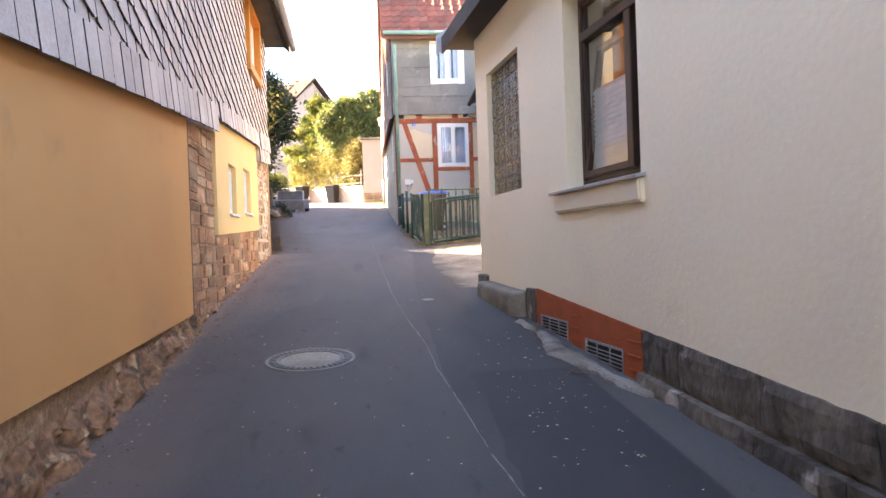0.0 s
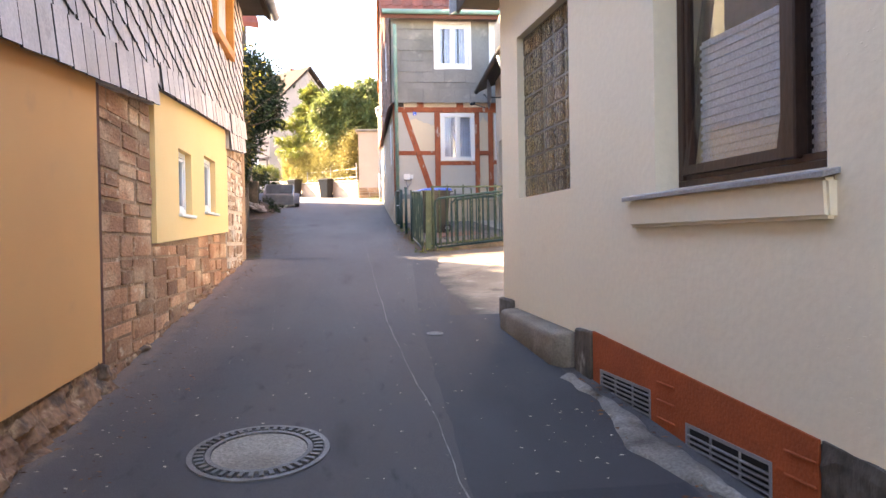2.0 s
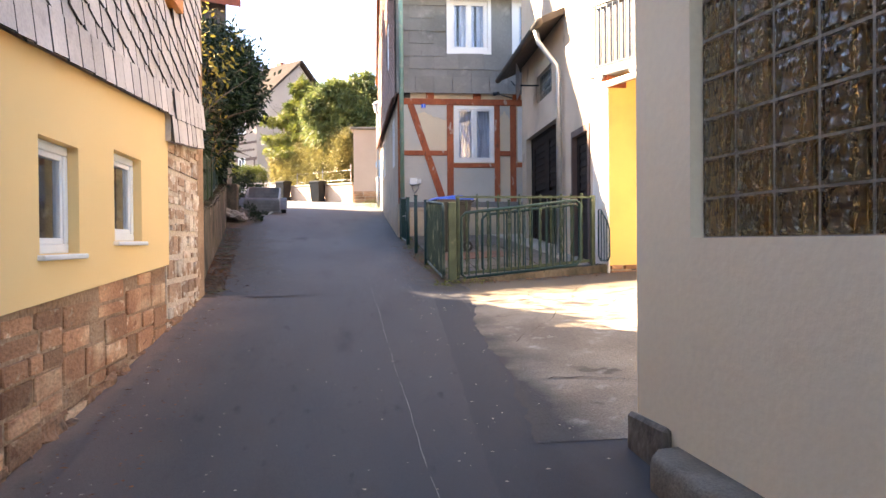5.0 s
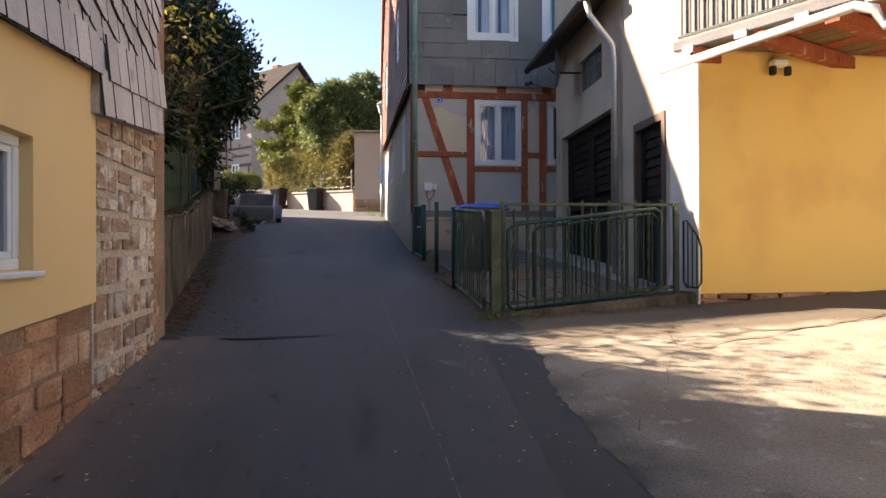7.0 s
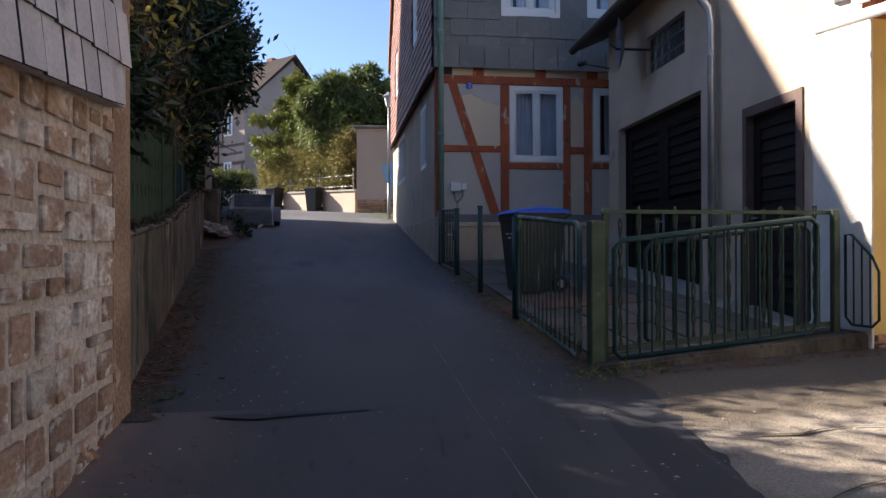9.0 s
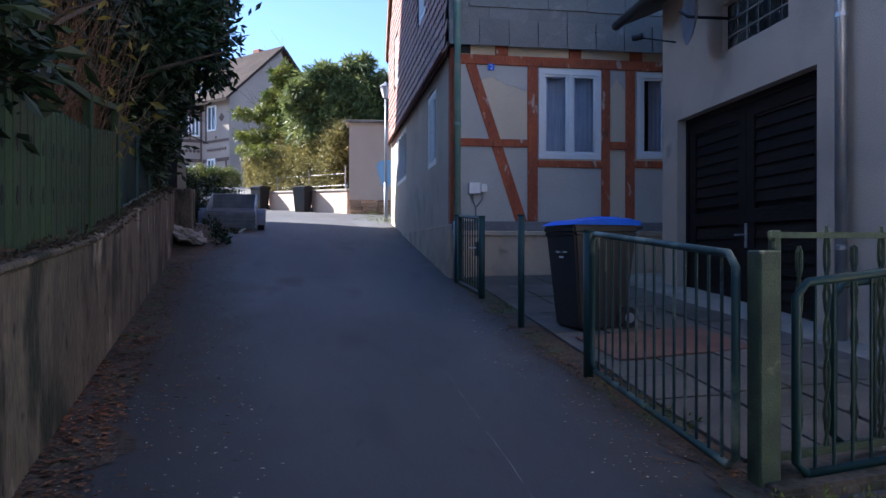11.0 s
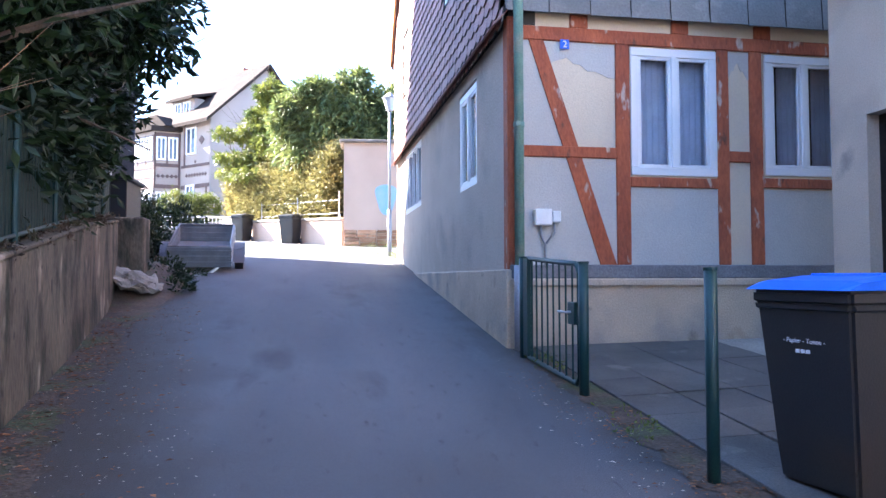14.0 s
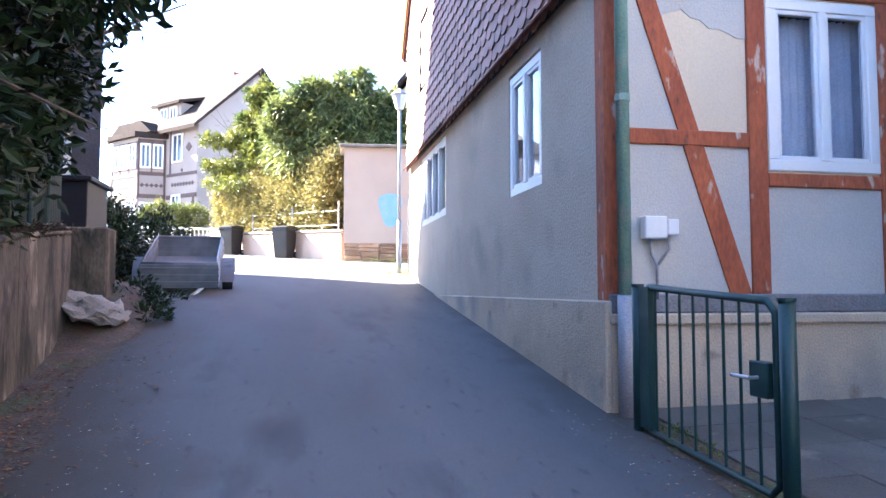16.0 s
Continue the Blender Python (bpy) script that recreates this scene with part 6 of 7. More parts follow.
# ---- trailer ----
tr = thing("car_trailer", pose(-2.86, 28.4, 3.11, 16, 0, 4), "open galvanised box trailer resting nose down", "trailer")
W, L = 0.54, 2.0
for nm, b in (("front_board", (-W, W, -0.03, 0.0, 0, 0.36)), ("tail_board", (-W, W, L, L + 0.03, 0, 0.36)), ("side_board", (-W - 0.03, -W, -0.03, L + 0.03, 0, 0.36)), ("side_board", (W, W + 0.03, -0.03, L + 0.03, 0, 0.36))):
    p = part(nm, boxes(b, bevel=0.006), DULLZINC, tr)
    for k in range(3):
        z = 0.06 + k * 0.11
        x0, x1, y0, y1 = b[0], b[1], b[2], b[3]
        part("rib", boxes((x0 - 0.008, x1 + 0.008, y0 - 0.008, y1 + 0.008, z, z + 0.035), bevel=0.004), DULLZINC, p)
part("rim", tubes((0.02, [(-W, 0, 0.37), (W, 0, 0.37), (W, L, 0.37), (-W, L, 0.37), (-W, 0, 0.37)])), DULLZINC, tr, "", True)
part("floor", boxes((-W, W, 0, L, -0.02, 0.01)), GREYMETAL, tr)
part("drawbar", tubes((0.03, [(-0.4, 0.5, -0.06), (0.0, -0.95, -0.09)]), (0.03, [(0.4, 0.5, -0.06), (0.0, -0.95, -0.09)])), ZINC, tr)
part("coupling", boxes((-0.05, 0.05, -1.15, -0.92, -0.13, -0.04), bevel=0.015), GREYMETAL, tr)
jk = part("jockey_wheel", tubes((0.022, [(0.1, -0.7, 0.05), (0.1, -0.7, -0.22)]), (0.06, [(0.08, -0.7, -0.24), (0.12, -0.7, -0.24)])), BLACK, tr)
part("crank", tubes((0.01, [(0.1, -0.7, 0.06), (0.1, -0.78, 0.08)])), ZINC, jk)
for s in (-1, 1):
    x = s * (W + 0.14)
    wh = part("wheel", disc_ring(0.15, 0.27, -0.08, 0.16, 28), BLACK, tr, "black tyre")
    wh.matrix_basis = Matrix.Translation((x, 1.05, -0.12)) @ Matrix.Rotation(math.pi / 2, 4, "Y")
    part("rim", disc_ring(0.0, 0.155, -0.05, 0.1, 20), ZINC, wh, "steel rim")
    bm = bmesh.new()
    prev = None
    for k in range(13):
        a = math.pi * k / 12
        pr = [bm.verts.new((x + d, 1.05 - 0.33 * math.cos(a), -0.12 + 0.33 * math.sin(a))) for d in (-0.11, 0.11)]
        if prev:
            bm.faces.new((prev[0], pr[0], pr[1], prev[1]))
        prev = pr
    bmesh.ops.solidify(bm, geom=bm.faces[:], thickness=0.012)
    part("mudguard", bm, GREYMETAL, tr, "pale plastic mudguard", True)
    part("lamp", boxes((s * W - 0.06, s * W + 0.06, L + 0.03, L + 0.06, -0.1, -0.02)), TILE_RED, tr, "red tail lamp")

# ---- far end of the lane: shed, low wall, hedge, railing, lamp ----
shed = thing("shed_building", pose(0, 0, 0), "pinkish rendered flat roofed shed with stone base", "building")
FSH = face_frame((0.25, 38.3), (4.2, 37.9))
p = part("wall", boxes((0, 4.0, 0, 0.3, 3.2, 7.45)), PINKWALL, shed)
p.matrix_basis = FSH
part("side_wall", boxes((0, 4.6, 0.004, 0.3, 3.2, 7.45)), PINKWALL, shed).matrix_basis = face_frame((0.75, 42.9), (0.27, 38.34))
part("roof", boxes((-0.15, 4.0, -0.14, 5, 7.45, 7.55), bevel=0.02), KERB, shed, "dark worn flat roof edge").matrix_basis = FSH
part("blue_paint", prism([(1.42 + 0.36 * math.cos(a) * (1 + 0.12 * math.sin(3 * a)), 5.6 + 0.52 * math.sin(a) + 0.08 * math.cos(2 * a)) for a in (k * math.tau / 26 for k in range(26))], -0.006, 0.0), BLUEPAINT, shed, "faded blue paint patch").matrix_basis = FSH
masonry(shed, FSH, 0.0, 2.2, 3.7, 4.5, STONE, course=(0.12, 0.18), length=(0.3, 0.7), depth=0.12, y=-0.07, seed=31)
FLW = face_frame((-5.6, 47.2), (0.2, 38.4))
lw = tagged(new("low_wall"), "low pale rendered garden wall along the bend", "wall", kind="structure")
part("wall", soften(prism([(0, 4.0), (10.5, 3.4), (10.5, 4.85), (0, 5.3)], 0, 0.3), 0.02), PINKWALL, lw).matrix_basis = FLW
part("coping", soften(prism([(0, 5.3), (10.5, 4.85), (10.5, 4.93), (0, 5.38)], -0.05, 0.33), 0.01), CONCRETE, lw).matrix_basis = FLW
rail = thing("wall_railing", FLW, "thin pale steel railing before hedge", "railing")
for k in range(3):
    part("post", tubes((0.022, [(5.0 + k * 2.6, 0.12, 4.9), (5.0 + k * 2.6, 0.12, 5.85)])), GREYMETAL, rail)
part("rail", tubes((0.007, [(5.0, 0.12, 5.75), (10.2, 0.12, 5.55)]), (0.007, [(5.0, 0.12, 5.3), (10.2, 0.12, 5.1)])), GREYMETAL, rail)
hb = []
for k in range(10):
    q = FLW @ Vector((2.0 + k * 0.76, 0.8, 0))
    hb.append((q.x, q.y - 0.15, 6.15 + 0.1 * math.sin(k * 2.1) + 0.02 * k, 0.62, 0.62, 1.5, 420, 34))
h = thing("hedge", pose(0, 0, 0), "tall yellow green autumn hedge in sunlight", "hedge")
leaves("foliage", hb, 0.12, HEDGE, 5, h, shell=0.45)
branches("stems", FLW @ Vector((7.5, 1.0, 4.4)), [b[:3] for b in hb], 0.05, BARK, h, 3)
wr = thing("road_railing", pose(0, 0, 0), "white painted tubular road railing", "railing")
rp = [Vector((-6.6, 41.6, 0)), Vector((-5.2, 41.3, 0)), Vector((-4.1, 42.3, 0)), Vector((-3.9, 43.6, 0))]
for p in rp:
    p.z = ground(p.x, p.y)
    part("post", tubes((0.045, [p - Vector((0, 0, 0.1)), p + Vector((0, 0, 0.95))])), WHITE, wr)
for z in (0.92, 0.5):
    part("rail", tubes((0.04, [p + Vector((0, 0, z)) for p in rp])), WHITE, wr, "", True)
part("bars", tubes(*[(0.012, [a.lerp(c, k / 9), a.lerp(c, k / 9) + Vector((0, 0, 0.9))]) for a, c in zip(rp, rp[1:]) for k in range(1, 9)], seg=5), WHITE, wr)
lp = thing("street_lamp", pose(1.15, 32.6, ground(1.15, 32.6)), "grey street lamp post with cap lantern", "street lamp")
part("pole", tubes((0.055, [(0, 0, -0.1), (0, 0, 1.2)]), (0.035, [(0, 0, 1.2), (0, 0, 3.75)]), seg=12), GREYMETAL, lp, "", True)
bm = bmesh.new()
bmesh.ops.create_cone(bm, cap_ends=True, segments=8, radius1=0.09, radius2=0.17, depth=0.32)
part("lantern", bm, BLIND, lp, "frosted lantern").matrix_basis = Matrix.Translation((0, 0, 3.93))
bm = bmesh.new()
bmesh.ops.create_cone(bm, cap_ends=True, segments=8, radius1=0.22, radius2=0.02, depth=0.16)
part("cap", bm, GREYMETAL, lp).matrix_basis = Matrix.Translation((0, 0, 4.17))
sg = thing("side_gate", pose(1.32, 32.2, 0, 0, 0, 82), "dark tall bar gate beyond house corner", "gate")
for k in range(9):
    part("bar", tubes((0.014, [(k * 0.13, 0, 3.3), (k * 0.13, 0, 5.2)])), BLACK, sg)
for z in (3.6, 5.05):
    part("rail", boxes((0, 1.06, -0.015, 0.015, z, z + 0.04), bevel=0.004), BLACK, sg)

# ---- trees at the bend ----
def tree(name, root, blobs, size, material, seed, label, r=0.16, aspect=2.6, droop=0.0, shell=0.5, category="tree"):
    t = thing(name, pose(0, 0, 0), label, category)
    branches("trunk", root, [(b[0], b[1], b[2]) for b in blobs], r, BARK, t, seed)
    leaves("crown", blobs, size, material, seed, t, droop, aspect, shell)
    return t


rc = random.Random(19)
cone = []
for k in range(34):
    f = k / 33
    z, a = 7.0 + 4.0 * f, rc.uniform(0, math.tau)
    reach = (1.9 * (1 - f) + 0.35) * rc.uniform(0.55, 1.0)
    cone.append((-2.4 + reach * math.cos(a), 45.2 + reach * 0.8 * math.sin(a), z + rc.uniform(-0.15, 0.15), 0.75 * (1.15 - 0.6 * f), 0.6 * (1.15 - 0.6 * f), 0.26, 46, 26))
cone += [(-4.1, 44.8, 7.9, 0.8, 0.5, 0.2, 50, 24), (-4.3, 45.0, 8.9, 0.7, 0.5, 0.2, 44, 24), (-2.5, 45.2, 11.3, 0.2, 0.2, 0.5, 22, 18), (-2.4, 45.2, 8.6, 1.2, 1.0, 1.6, 240, 30)]
tree("conifer_tree", (-2.4, 45.6, 4.4), cone, 0.20, CONIFER, 11, "bushy golden green conifer above hedge", 0.05, 4.5, 0.45, 0.25)
crown = [(0.5, 42.0, 9.2, 1.6, 1.4, 1.2, 300, 30), (1.6, 42.2, 8.9, 1.2, 1.2, 1.1, 240, 30), (-0.8, 42.2, 9.3, 1.2, 1.2, 1.1, 260, 30), (-0.2, 41.8, 7.7, 1.6, 1.2, 1.2, 320, 30), (1.2, 41.4, 7.9, 1.2, 1.0, 0.8, 200, 28), (-1.2, 42.6, 8.2, 1.0, 1.0, 1.2, 240, 30)]
for k in range(16):
    a = math.tau * k / 16
    crown.append((0.3 + 2.0 * math.cos(a) + rc.uniform(-0.3, 0.3), 41.9 + rc.uniform(-0.6, 0.4), 8.75 + 1.45 * math.sin(a) + rc.uniform(-0.3, 0.45), rc.uniform(0.3, 0.6), 0.5, rc.uniform(0.3, 0.6), 34, 22))
tree("broadleaf_tree", (0.6, 42.6, 4.4), crown, 0.34, BROADLEAF, 12, "tall leafy tree with drooping pale leaves", 0.05, 5.0, 0.9)

# ---- laurel and shrubs over the retaining wall ----
# blobs at x -5.4 and x -4.6 sit out of sight, added to block sun
tree("laurel_tree", (-4.3, 19.2, 2.6), [(-3.75, 19.0, 5.5, 1.2, 1.7, 0.9, 170, 26), (-3.5, 21.2, 5.6, 1.05, 1.5, 1.35, 170, 26), (-3.2, 18.3, 5.0, 0.8, 1.2, 0.9, 110, 24), (-3.4, 20.5, 4.4, 0.7, 1.6, 0.8, 130, 24), (-4.6, 20.4, 6.2, 1.4, 1.7, 0.8, 150, 24), (-3.65, 23.2, 5.0, 0.7, 1.1, 1.2, 110, 24), (-2.95, 19.8, 6.0, 0.6, 0.9, 0.6, 70, 22), (-2.85, 21.6, 6.1, 0.7, 1.2, 0.8, 110, 24), (-5.4, 20.2, 5.2, 1.0, 2.6, 2.3, 420, 26), (-2.75, 22.6, 6.3, 0.6, 0.9, 0.8, 90, 24), (-2.5, 21.9, 5.6, 0.5, 0.9, 0.7, 110, 22), (-2.75, 20.4, 5.2, 0.5, 0.9, 0.6, 90, 22), (-3.7, 22.4, 6.2, 0.8, 1.2, 0.9, 260, 26), (-3.5, 23.6, 5.2, 0.55, 0.9, 1.1, 200, 26), (-3.5, 21.5, 4.2, 0.5, 1.8, 0.8, 260, 24), (-4.2, 22.6, 5.6, 0.5, 1.6, 1.7, 300, 26), (-4.6, 15.7, 5.3, 0.8, 0.9, 0.9, 220, 26)],
     0.15, LAUREL, 21, "large dark glossy laurel overhanging the lane", 0.12, 2.7)
# hidden bush, added to keep sun patches off the road
tree("shade_bush", (-2.7, 14.9, 2.5), [(-2.6, 15.0, 3.65, 0.5, 0.85, 0.8, 160, 26)], 0.14, LAUREL, 27, "unseen laurel bush added to shade the lane", 0.04, 2.7, category="shrub")
tree("yellowing_shrub", (-2.9, 15.8, 2.5), [(-2.75, 15.6, 4.7, 0.75, 1.3, 1.2, 60, 9), (-2.6, 17.0, 5.2, 0.7, 0.9, 0.9, 40, 7), (-2.55, 17.6, 3.9, 0.45, 0.8, 0.6, 16, 5), (-3.2, 15.8, 6.0, 0.9, 1.0, 0.8, 40, 9)],
     0.12, YELLOWLEAF, 22, "half bare shrub with yellow leaves and twigs", 0.05, 2.4, 0.5, 0.4, "shrub")
ts = thing("twig_shrub", pose(0, 0, 0), "bare reddish twiggy shrub above fence", "shrub")
rt = random.Random(4)
bm = bmesh.new()
for k in range(420):
    a = Vector((-2.85 + rt.uniform(-0.2, 0.2), 17.2 + rt.uniform(-1.2, 1.4), 2.9))
    e = a + Vector((rt.uniform(-0.7, 0.55), rt.uniform(-1.2, 1.4), rt.uniform(0.9, 2.5)))
    mid = a.lerp(e, 0.5) + Vector((rt.uniform(-0.1, 0.1), rt.uniform(-0.1, 0.1), 0.25))
    tube(bm, [a, mid, e], 0.005, 4, 0.0015)
tagged(part("brushwood", bm, TWIG, ts), kind="stuff")
tree("dark_bush", (-4.2, 30.6, 3.0), [(-4.3, 29.8, 3.8, 0.55, 0.8, 0.75, 190, 24), (-3.95, 31.6, 3.9, 0.65, 0.6, 0.7, 190, 24), (-4.8, 31.0, 4.4, 0.5, 0.7, 0.5, 90, 22)], 0.1, LAUREL, 23, "dark leafy bush beside trailer", 0.03, 2.4, category="shrub")
ivy = leaves("ground_ivy", [(-3.05, 27.0, 2.9, 0.45, 0.6, 0.12, 50, 12), (-2.75, 25.9, 2.75, 0.22, 0.35, 0.12, 30, 12), (-3.15, 26.5, 3.0, 0.35, 0.4, 0.2, 34, 12)], 0.09, LAUREL, 24)
tagged(ivy, "low ivy and weeds at verge", "plants", kind="stuff")
mb = []
for (p, q), (a, c) in zip(zip(RWP, RWP[1:]), zip(RZ, RZ[1:])):
    for k in range(5):
        f = k / 5
        mb.append((p[0] + (q[0] - p[0]) * f - 0.14, p[1] + (q[1] - p[1]) * f, a + (c - a) * f + 0.05, 0.13, 0.5, 0.04, 44, 14))
tagged(leaves("wall_top_leaves", mb, 0.05, SOIL, 29), "brown leaf litter along top of retaining wall", "leaves", kind="stuff")
weeds = leaves("verge_weeds", [(1.0, 31.9, 3.36, 0.35, 0.5, 0.12, 50, 12), (0.7, 33.5, 3.52, 0.5, 0.9, 0.1, 60, 12), (1.1, 36.5, 3.8, 0.9, 1.0, 0.12, 70, 12), (1.3, 21.2, 2.12, 0.12, 0.4, 0.05, 25, 8), (1.25, 19.4, 1.92, 0.15, 0.6, 0.04, 30, 8), (1.3, 16.0, 1.6, 0.14, 0.9, 0.05, 40, 8), (1.5, 14.4, 1.46, 0.4, 0.14, 0.05, 30, 8)], 0.035, WEED, 26)
tagged(weeds, "short yellow green weeds at verge", "plants", kind="stuff")
pot = bmesh.new()
ring = [pot.verts.new((-0.75 + 0.55 * math.cos(a) * (1 + 0.2 * math.sin(3 * a)), 13.9 + 0.09 * math.sin(a) * (1 + 0.5 * math.sin(2 * a + 1)) + 0.05 * math.cos(a), ground(-0.75, 13.9) + 0.006)) for a in (k * math.tau / 22 for k in range(22))]
pot.faces.new(ring)
tagged(obj("pothole_patch", pot, ASPHALT_NEW), "dark worn hollow in asphalt", "pothole", kind="structure")
hz = thing("clipped_hedge", pose(0, 0, 0), "dense clipped dark green hedge", "hedge")
leaves("foliage", [(-6.9, 47, 5.9, 0.6, 0.5, 0.7, 260, 22), (-6.1, 47, 5.9, 0.6, 0.5, 0.7, 260, 22), (-5.4, 47, 5.9, 0.55, 0.5, 0.65, 220, 22)], 0.1, CONIFER, 25, hz, shell=0.8)
branches("stems", (-6.3, 47, 4.8), [(-6.9, 47, 6.2), (-5.8, 47, 6.2)], 0.05, BARK, hz, 5)

# ---- houses beyond ----
def gabled(name, m, w, d, base, eave, ridge, wall, label, roof=ROOFGREY, over=0.45):
    """A house, ridge along its local x, front on its local -y side."""
    h = thing(name, m, label, "house")
    part("wall", pierced(0, w, base, eave, 0.3), wall, h)
    part("wall", boxes((0, w, d - 0.3, d, base, eave)), wall, h)
    for x in (0.0, w - 0.3):
        part("gable", prism([(0.3, base), (d - 0.3, base), (d - 0.3, eave), (d / 2, ridge - 0.1), (0.3, eave)], x + 0.002, x + 0.298, "x"), wall, h)
    k = (ridge - eave) / (d / 2)
    part("roof", prism([(-over, eave - over * k), (d / 2, ridge), (d + over, eave - over * k), (d + over, eave - over * k + 0.18), (d / 2, ridge + 0.2), (-over, eave - over * k + 0.18)], -0.35, w + 0.35, "x"), roof, h)
    return h


def far_window(h, m, u, v, w, hh, label="white framed window"):
    t = part("window", pierced(u, u + w, v, v + hh, 0.08, [(u + 0.09, u + w / 2 - 0.04, v + 0.09, v + hh - 0.09), (u + w / 2 + 0.04, u + w - 0.09, v + 0.09, v + hh - 0.09)], -0.07), WHITE, h, label)
    t.matrix_basis = m
    part("pane", boxes((u + 0.05, u + w - 0.05, -0.03, -0.02, v + 0.05, v + hh - 0.05)), PANE_DARK, t)
    return t


SLATE_DARK = mat("dark slate", (0.075, 0.07, 0.075), (0.05, 0.048, 0.052), scale=2, rough=0.6, bump=0.3, bscale=30)
PANE_DARK = mat("dark far glass", (0.08, 0.1, 0.13), (0.06, 0.08, 0.1), rough=0.08, bump=0, grain=0, spec=0.6)
I4 = Matrix.Identity(4)
# house with a bay, gable end towards the lane
mh_ = face_frame((-10.75, 56.8), (-6.05, 52.0))
far = gabled("bay_house", mh_, 6.8, 7.4, 5, 11.3, 14.7, BAYWALL, "lilac grey house with bay window and gabled roof")
part("white_gable", prism([(0.02, 5), (7.38, 5), (7.38, 11.3), (3.7, 14.45), (0.02, 11.3)], 6.805, 6.85, "x"), WHITEWALL, far, "white rendered gable")
for u in (4.85,):
    far_window(far, I4, u, 9.4, 0.85, 1.45)
    far_window(far, I4, u, 6.3, 0.75, 1.5)
bay = part("bay", prism([(0.6, 0.0), (1.3, -1.1), (3.6, -1.1), (4.3, 0.0)], 5, 10.7, "z"), BAYWALL, far, "polygonal bay with windows")
part("bay_roof", prism([(0.4, 0.0), (1.2, -1.35), (3.7, -1.35), (4.5, 0.0)], 10.7, 10.95, "z"), ROOFGREY, far)
part("bay_cap", prism([(0.6, 10.95), (4.3, 10.95), (3.4, 11.6), (1.5, 11.6)], -0.9, 0.0), ROOFGREY, far)
for k in range(3):
    t = far_window(far, Matrix.Translation((0, -1.1, 0)), 1.38 + k * 0.75, 9.15, 0.62, 1.25)
for k in range(3):
    far_window(far, Matrix.Translation((0, -1.1, 0)), 1.38 + k * 0.75, 6.2, 0.62, 1.3)
part("timber_band", boxes((1.25, 3.65, -1.13, -1.1, 8.72, 8.9), (1.25, 3.65, -1.13, -1.1, 7.6, 7.8), (1.25, 1.37, -1.13, -1.1, 7.6, 10.5), (2.0, 2.13, -1.13, -1.1, 8.72, 10.5), (2.76, 2.88, -1.13, -1.1, 8.72, 10.5), (3.53, 3.65, -1.13, -1.1, 7.6, 10.5), (1.25, 3.65, -1.13, -1.1, 10.25, 10.48), (4.4, 6.8, -0.03, 0.0, 8.72, 8.87), (4.4, 6.8, -0.03, 0.0, 7.6, 7.8), (4.62, 4.74, -0.03, 0.0, 8.72, 11.2), (6.5, 6.62, -0.03, 0.0, 5.5, 7.8)), FARTIMBER, far, "dark timber bands")
for k in range(14):
    t = part("ornament", boxes((-0.07, 0.07, -0.02, 0.0, -0.07, 0.07)), FARTIMBER, far, "dark diamond ornament")
    t.matrix_basis = Matrix.Translation((1.5 + k * 0.16, -1.1, 8.25) if k < 13 else (5.62, 0, 9.0)) @ Matrix.Rotation(math.pi / 4, 4, "Y")
FB = face_frame((3.6, -1.1), (4.3, 0.0))
for v in (9.15, 6.2):
    for u in (0.1, 0.68):
        far_window(far, FB, u, v, 0.5, 1.25)
part("timber_band", boxes((0.0, 1.3, -0.03, 0.0, 8.8, 8.98), (0.0, 1.3, -0.03, 0.0, 7.65, 7.85), (0.0, 0.09, -0.03, 0.0, 7.65, 10.6), (0.6, 0.68, -0.03, 0.0, 8.8, 10.6), (1.2, 1.3, -0.03, 0.0, 5.5, 10.6), (0.0, 1.3, -0.03, 0.0, 10.42, 10.62)), FARTIMBER, far, "dark timber bands").matrix_basis = FB
for k in range(5):
    part("ornament", boxes((-0.08, 0.08, -0.02, 0.0, -0.08, 0.08)), FARTIMBER, far, "dark diamond ornament").matrix_basis = FB @ Matrix.Translation((0.22 + k * 0.22, 0, 8.3)) @ Matrix.Rotation(math.pi / 4, 4, "Y")
for k in range(9):
    part("ornament", boxes((-0.08, 0.08, -0.02, 0.0, -0.08, 0.08)), FARTIMBER, far, "dark diamond ornament").matrix_basis = Matrix.Translation((4.65 + k * 0.23, 0, 8.3) if k else (6.15, 0, 10.1)) @ Matrix.Rotation(math.pi / 4, 4, "Y") @ Matrix.Scale(1 if k else 2, 4)
dm = part("dormer", boxes((2.6, 4.6, 0.6, 3.0, 11.7, 12.7)), BAYWALL, far, "roof dormer with small windows")
part("dormer_roof", prism([(0.3, 12.6), (3.2, 13.5), (3.2, 13.65), (0.3, 12.75)], 2.4, 4.8, "x"), ROOFGREY, far)
far_window(far, Matrix.Translation((0, 0.6, 0)), 2.9, 11.85, 0.6, 0.7)
far_window(far, Matrix.Translation((0, 0.6, 0)), 3.7, 11.85, 0.6, 0.7)
part("chimney", boxes((4.0, 4.6, 3.9, 4.5, 13.6, 15.2), bevel=0.02), TILE_RED, far, "brick chimney")
# white house behind the shed
mw = face_frame((2.9, 47.5), (8.5, 46.5))
wh2 = gabled("white_house", mw @ Matrix.Rotation(math.pi / 2, 4, "Z") @ Matrix.Translation((0, -6, 0)), 8, 6.0, 4, 11.8, 15.6, WHITEWALL, "white house with dark gable roof behind shed")
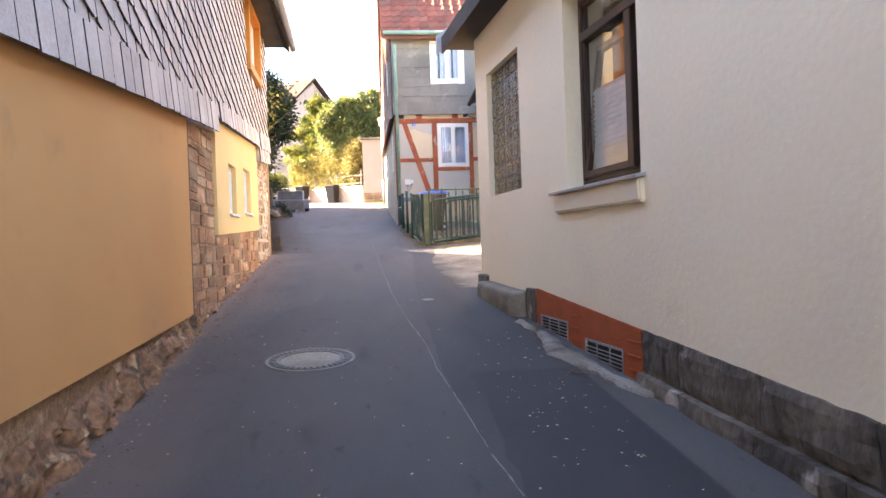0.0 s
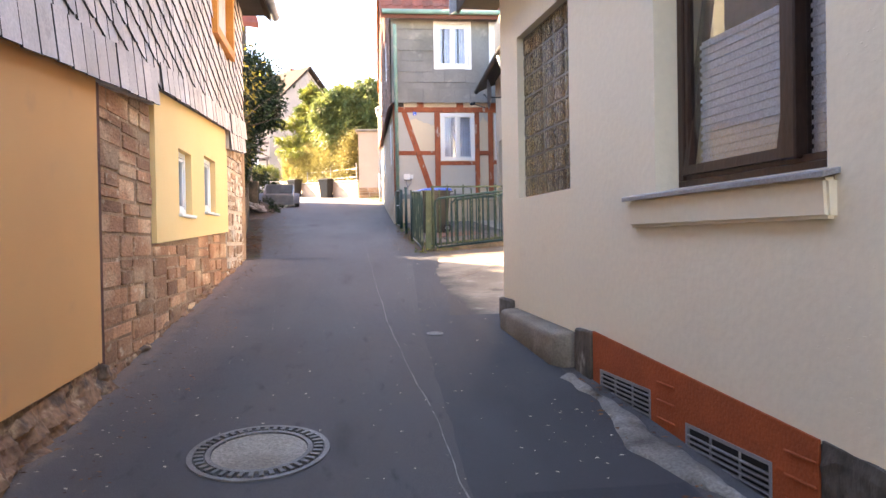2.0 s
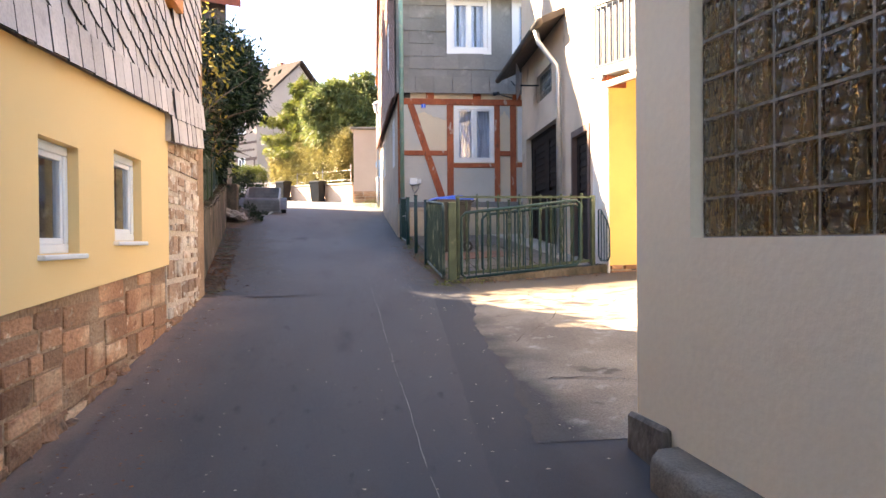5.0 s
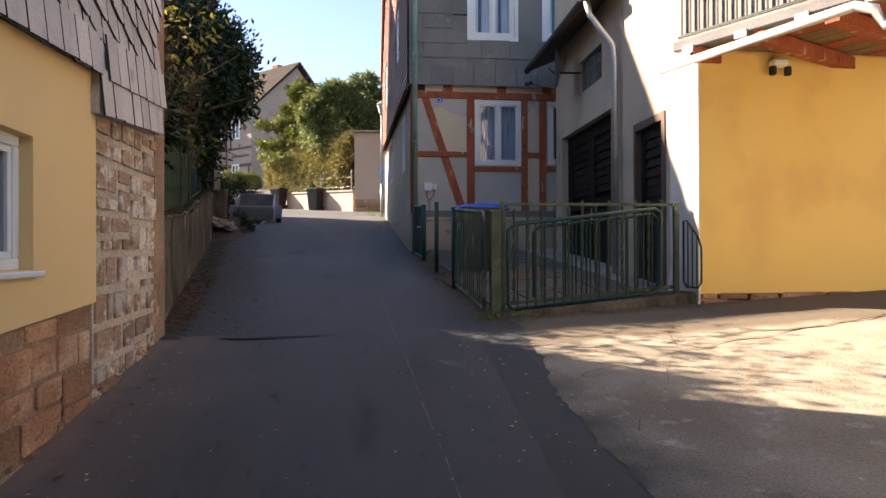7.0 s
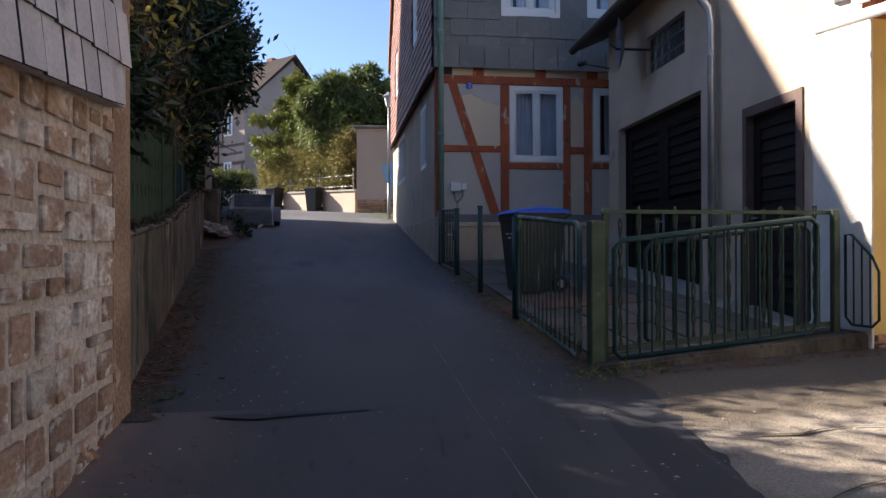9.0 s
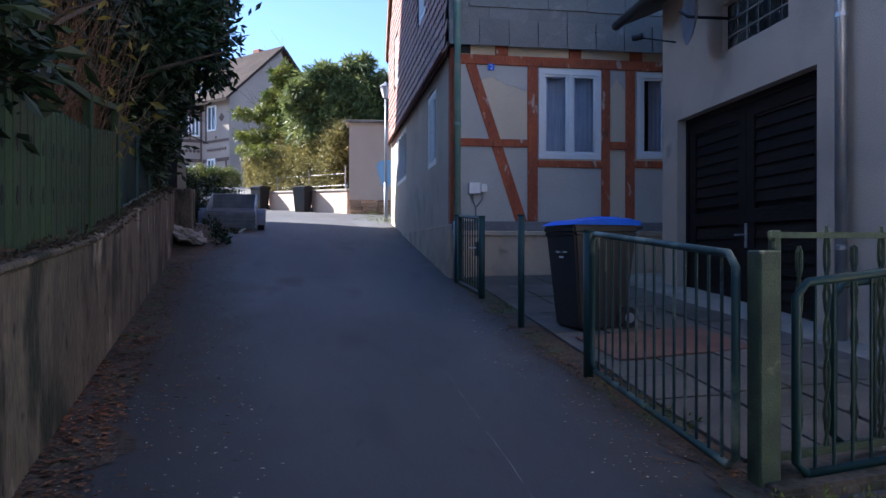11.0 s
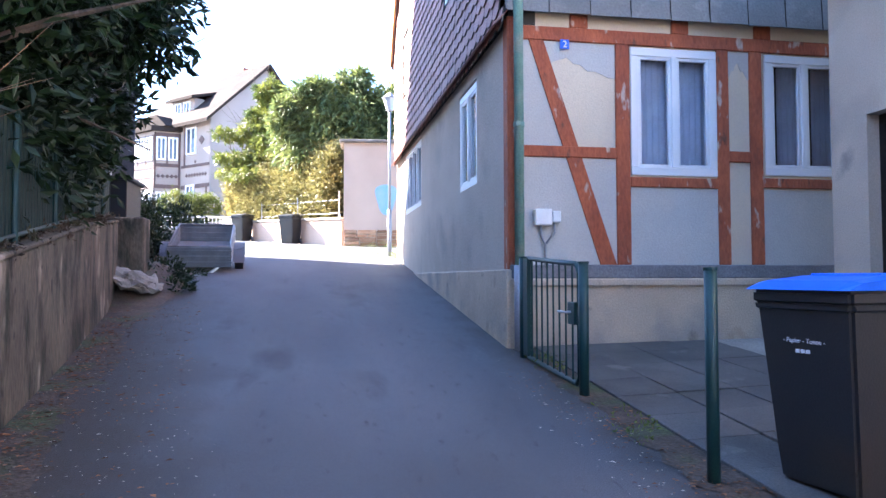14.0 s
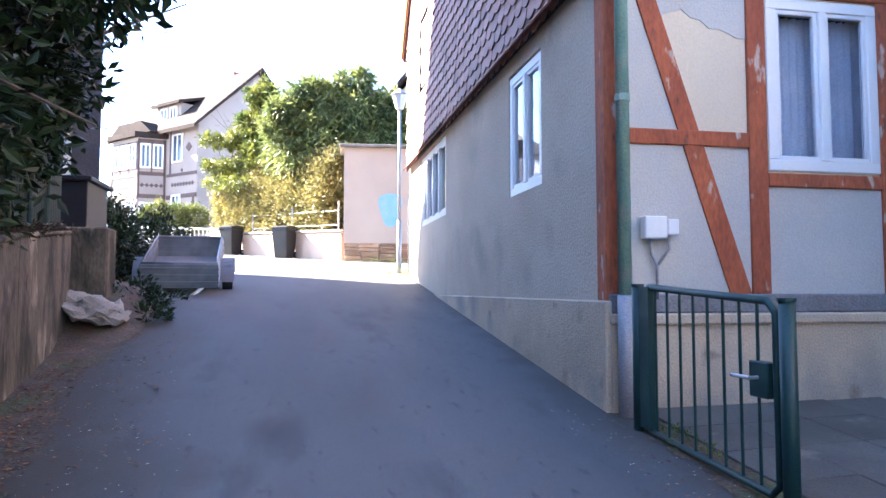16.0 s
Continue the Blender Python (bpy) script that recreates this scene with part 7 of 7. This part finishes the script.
# dark clad house behind the laurel
mc = face_frame((-10.6, 24.6), (-3.78, 27.2))
hc = gabled("dark_house", mc, 7.35, 8.0, 2, 9.8, 14.2, SLATE_DARK, "dark slate clad house with red roof", TILE_RED)
far_window(hc, I4, 6.15, 4.55, 0.85, 1.45)
# added out of view: its ridge sets the shadow edge on the garage wall
wing = gabled("sun_block_house", face_frame((-13.5, 22.35), (-5.4, 22.35)), 7.75, 3.4, 2, 11.6, 14.25, GREYWALL, "unseen tall house added to shade yard and garage", ROOFGREY)
# second unseen blocker, closes the sun gap behind the first
rear = gabled("rear_sun_block_house", face_frame((-14.0, 25.8), (-6.5, 25.8)), 7.6, 3.4, 2, 14.2, 17.0, GREYWALL, "unseen taller house added to shade the garage wall", ROOFGREY)

# ---- fallen leaves and grit ----
def litter(name, spots, n, size, material, seed, label):
    rng = random.Random(seed)
    V, F = [], []
    for _ in range(n):
        x0, x1, y0, y1 = rng.choice(spots)
        y = rng.uniform(y0, y1)
        x = rng.uniform(x0, x1)
        if isinstance(x0, float) and x0 < -1.4 and y > 13.8:
            x -= 0.125 * (y - 13.9)
        z = ground(x, y) + 0.016
        a, s = rng.uniform(0, 6.3), size * rng.uniform(0.4, 1.2)
        k = len(V)
        c, d = math.cos(a), math.sin(a)
        for u, v, h in ((-0.5, 0, 0.0), (0, -0.28, 0.012), (0.5, 0, 0.004), (0, 0.28, 0.016)):
            V.append((x + s * (u * c - v * d), y + s * (u * d + v * c), z + h * s * 12 * rng.uniform(0.3, 1)))
        F += [(k, k + 1, k + 2), (k, k + 2, k + 3)]
    me = bpy.data.meshes.new(name)
    me.from_pydata(V, [], F)
    me.materials.append(material)
    tagged(new(name, me), label, "leaves", kind="stuff")


litter("fallen_leaves", [(-1.95, -1.55, 14, 24), (-1.95, -1.7, 14, 24), (-2.1, -0.9, 14, 25)], 1500, 0.05, LITTER, 1, "brown fallen leaves below retaining wall")
litter("orange_leaves", [(-1.95, -1.6, 14.5, 18.5)], 500, 0.06, LITTER, 7, "orange brown leaf drift below wall")
litter("verge_leaves", [(1.02, 1.6, 14.6, 20), (1.1, 1.5, 16.5, 18.5), (1.2, 2.2, 16.2, 17.6), (1.5, 3.6, 14.3, 14.5)], 1100, 0.045, LITTER, 2, "brown fallen leaves along fence")
litter("pale_litter", [(-1.6, 1.5, 0, 9), (0.9, 1.6, 1, 6), (-2.0, -0.8, 13, 24), (-1.65, -1.3, 2, 13), (0.5, 1.3, 9, 20), (1.5, 4.5, 9, 14)], 620, 0.03, PALELITTER, 3, "pale scattered leaf bits on asphalt")
litter("gutter_leaves", [(1.5, 1.75, 4.4, 6.6), (-1.66, -1.5, 2, 13)], 160, 0.05, LITTER, 4, "dry leaves along wall foot")
litter("lane_grit", [(-2.0, -0.8, 14, 26), (-2.0, -0.7, 14, 22), (0.7, 1.2, 14, 22), (-1.6, 1.4, 1, 14)], 1300, 0.02, PALELITTER, 9, "pale grit and leaf crumbs on asphalt")
litter("lane_crumbs", [(-2.3, -0.9, 14, 26), (0.8, 1.3, 14, 21), (-1.65, -1.1, 1, 14)], 1800, 0.03, LITTER, 10, "brown leaf crumbs along lane edges")
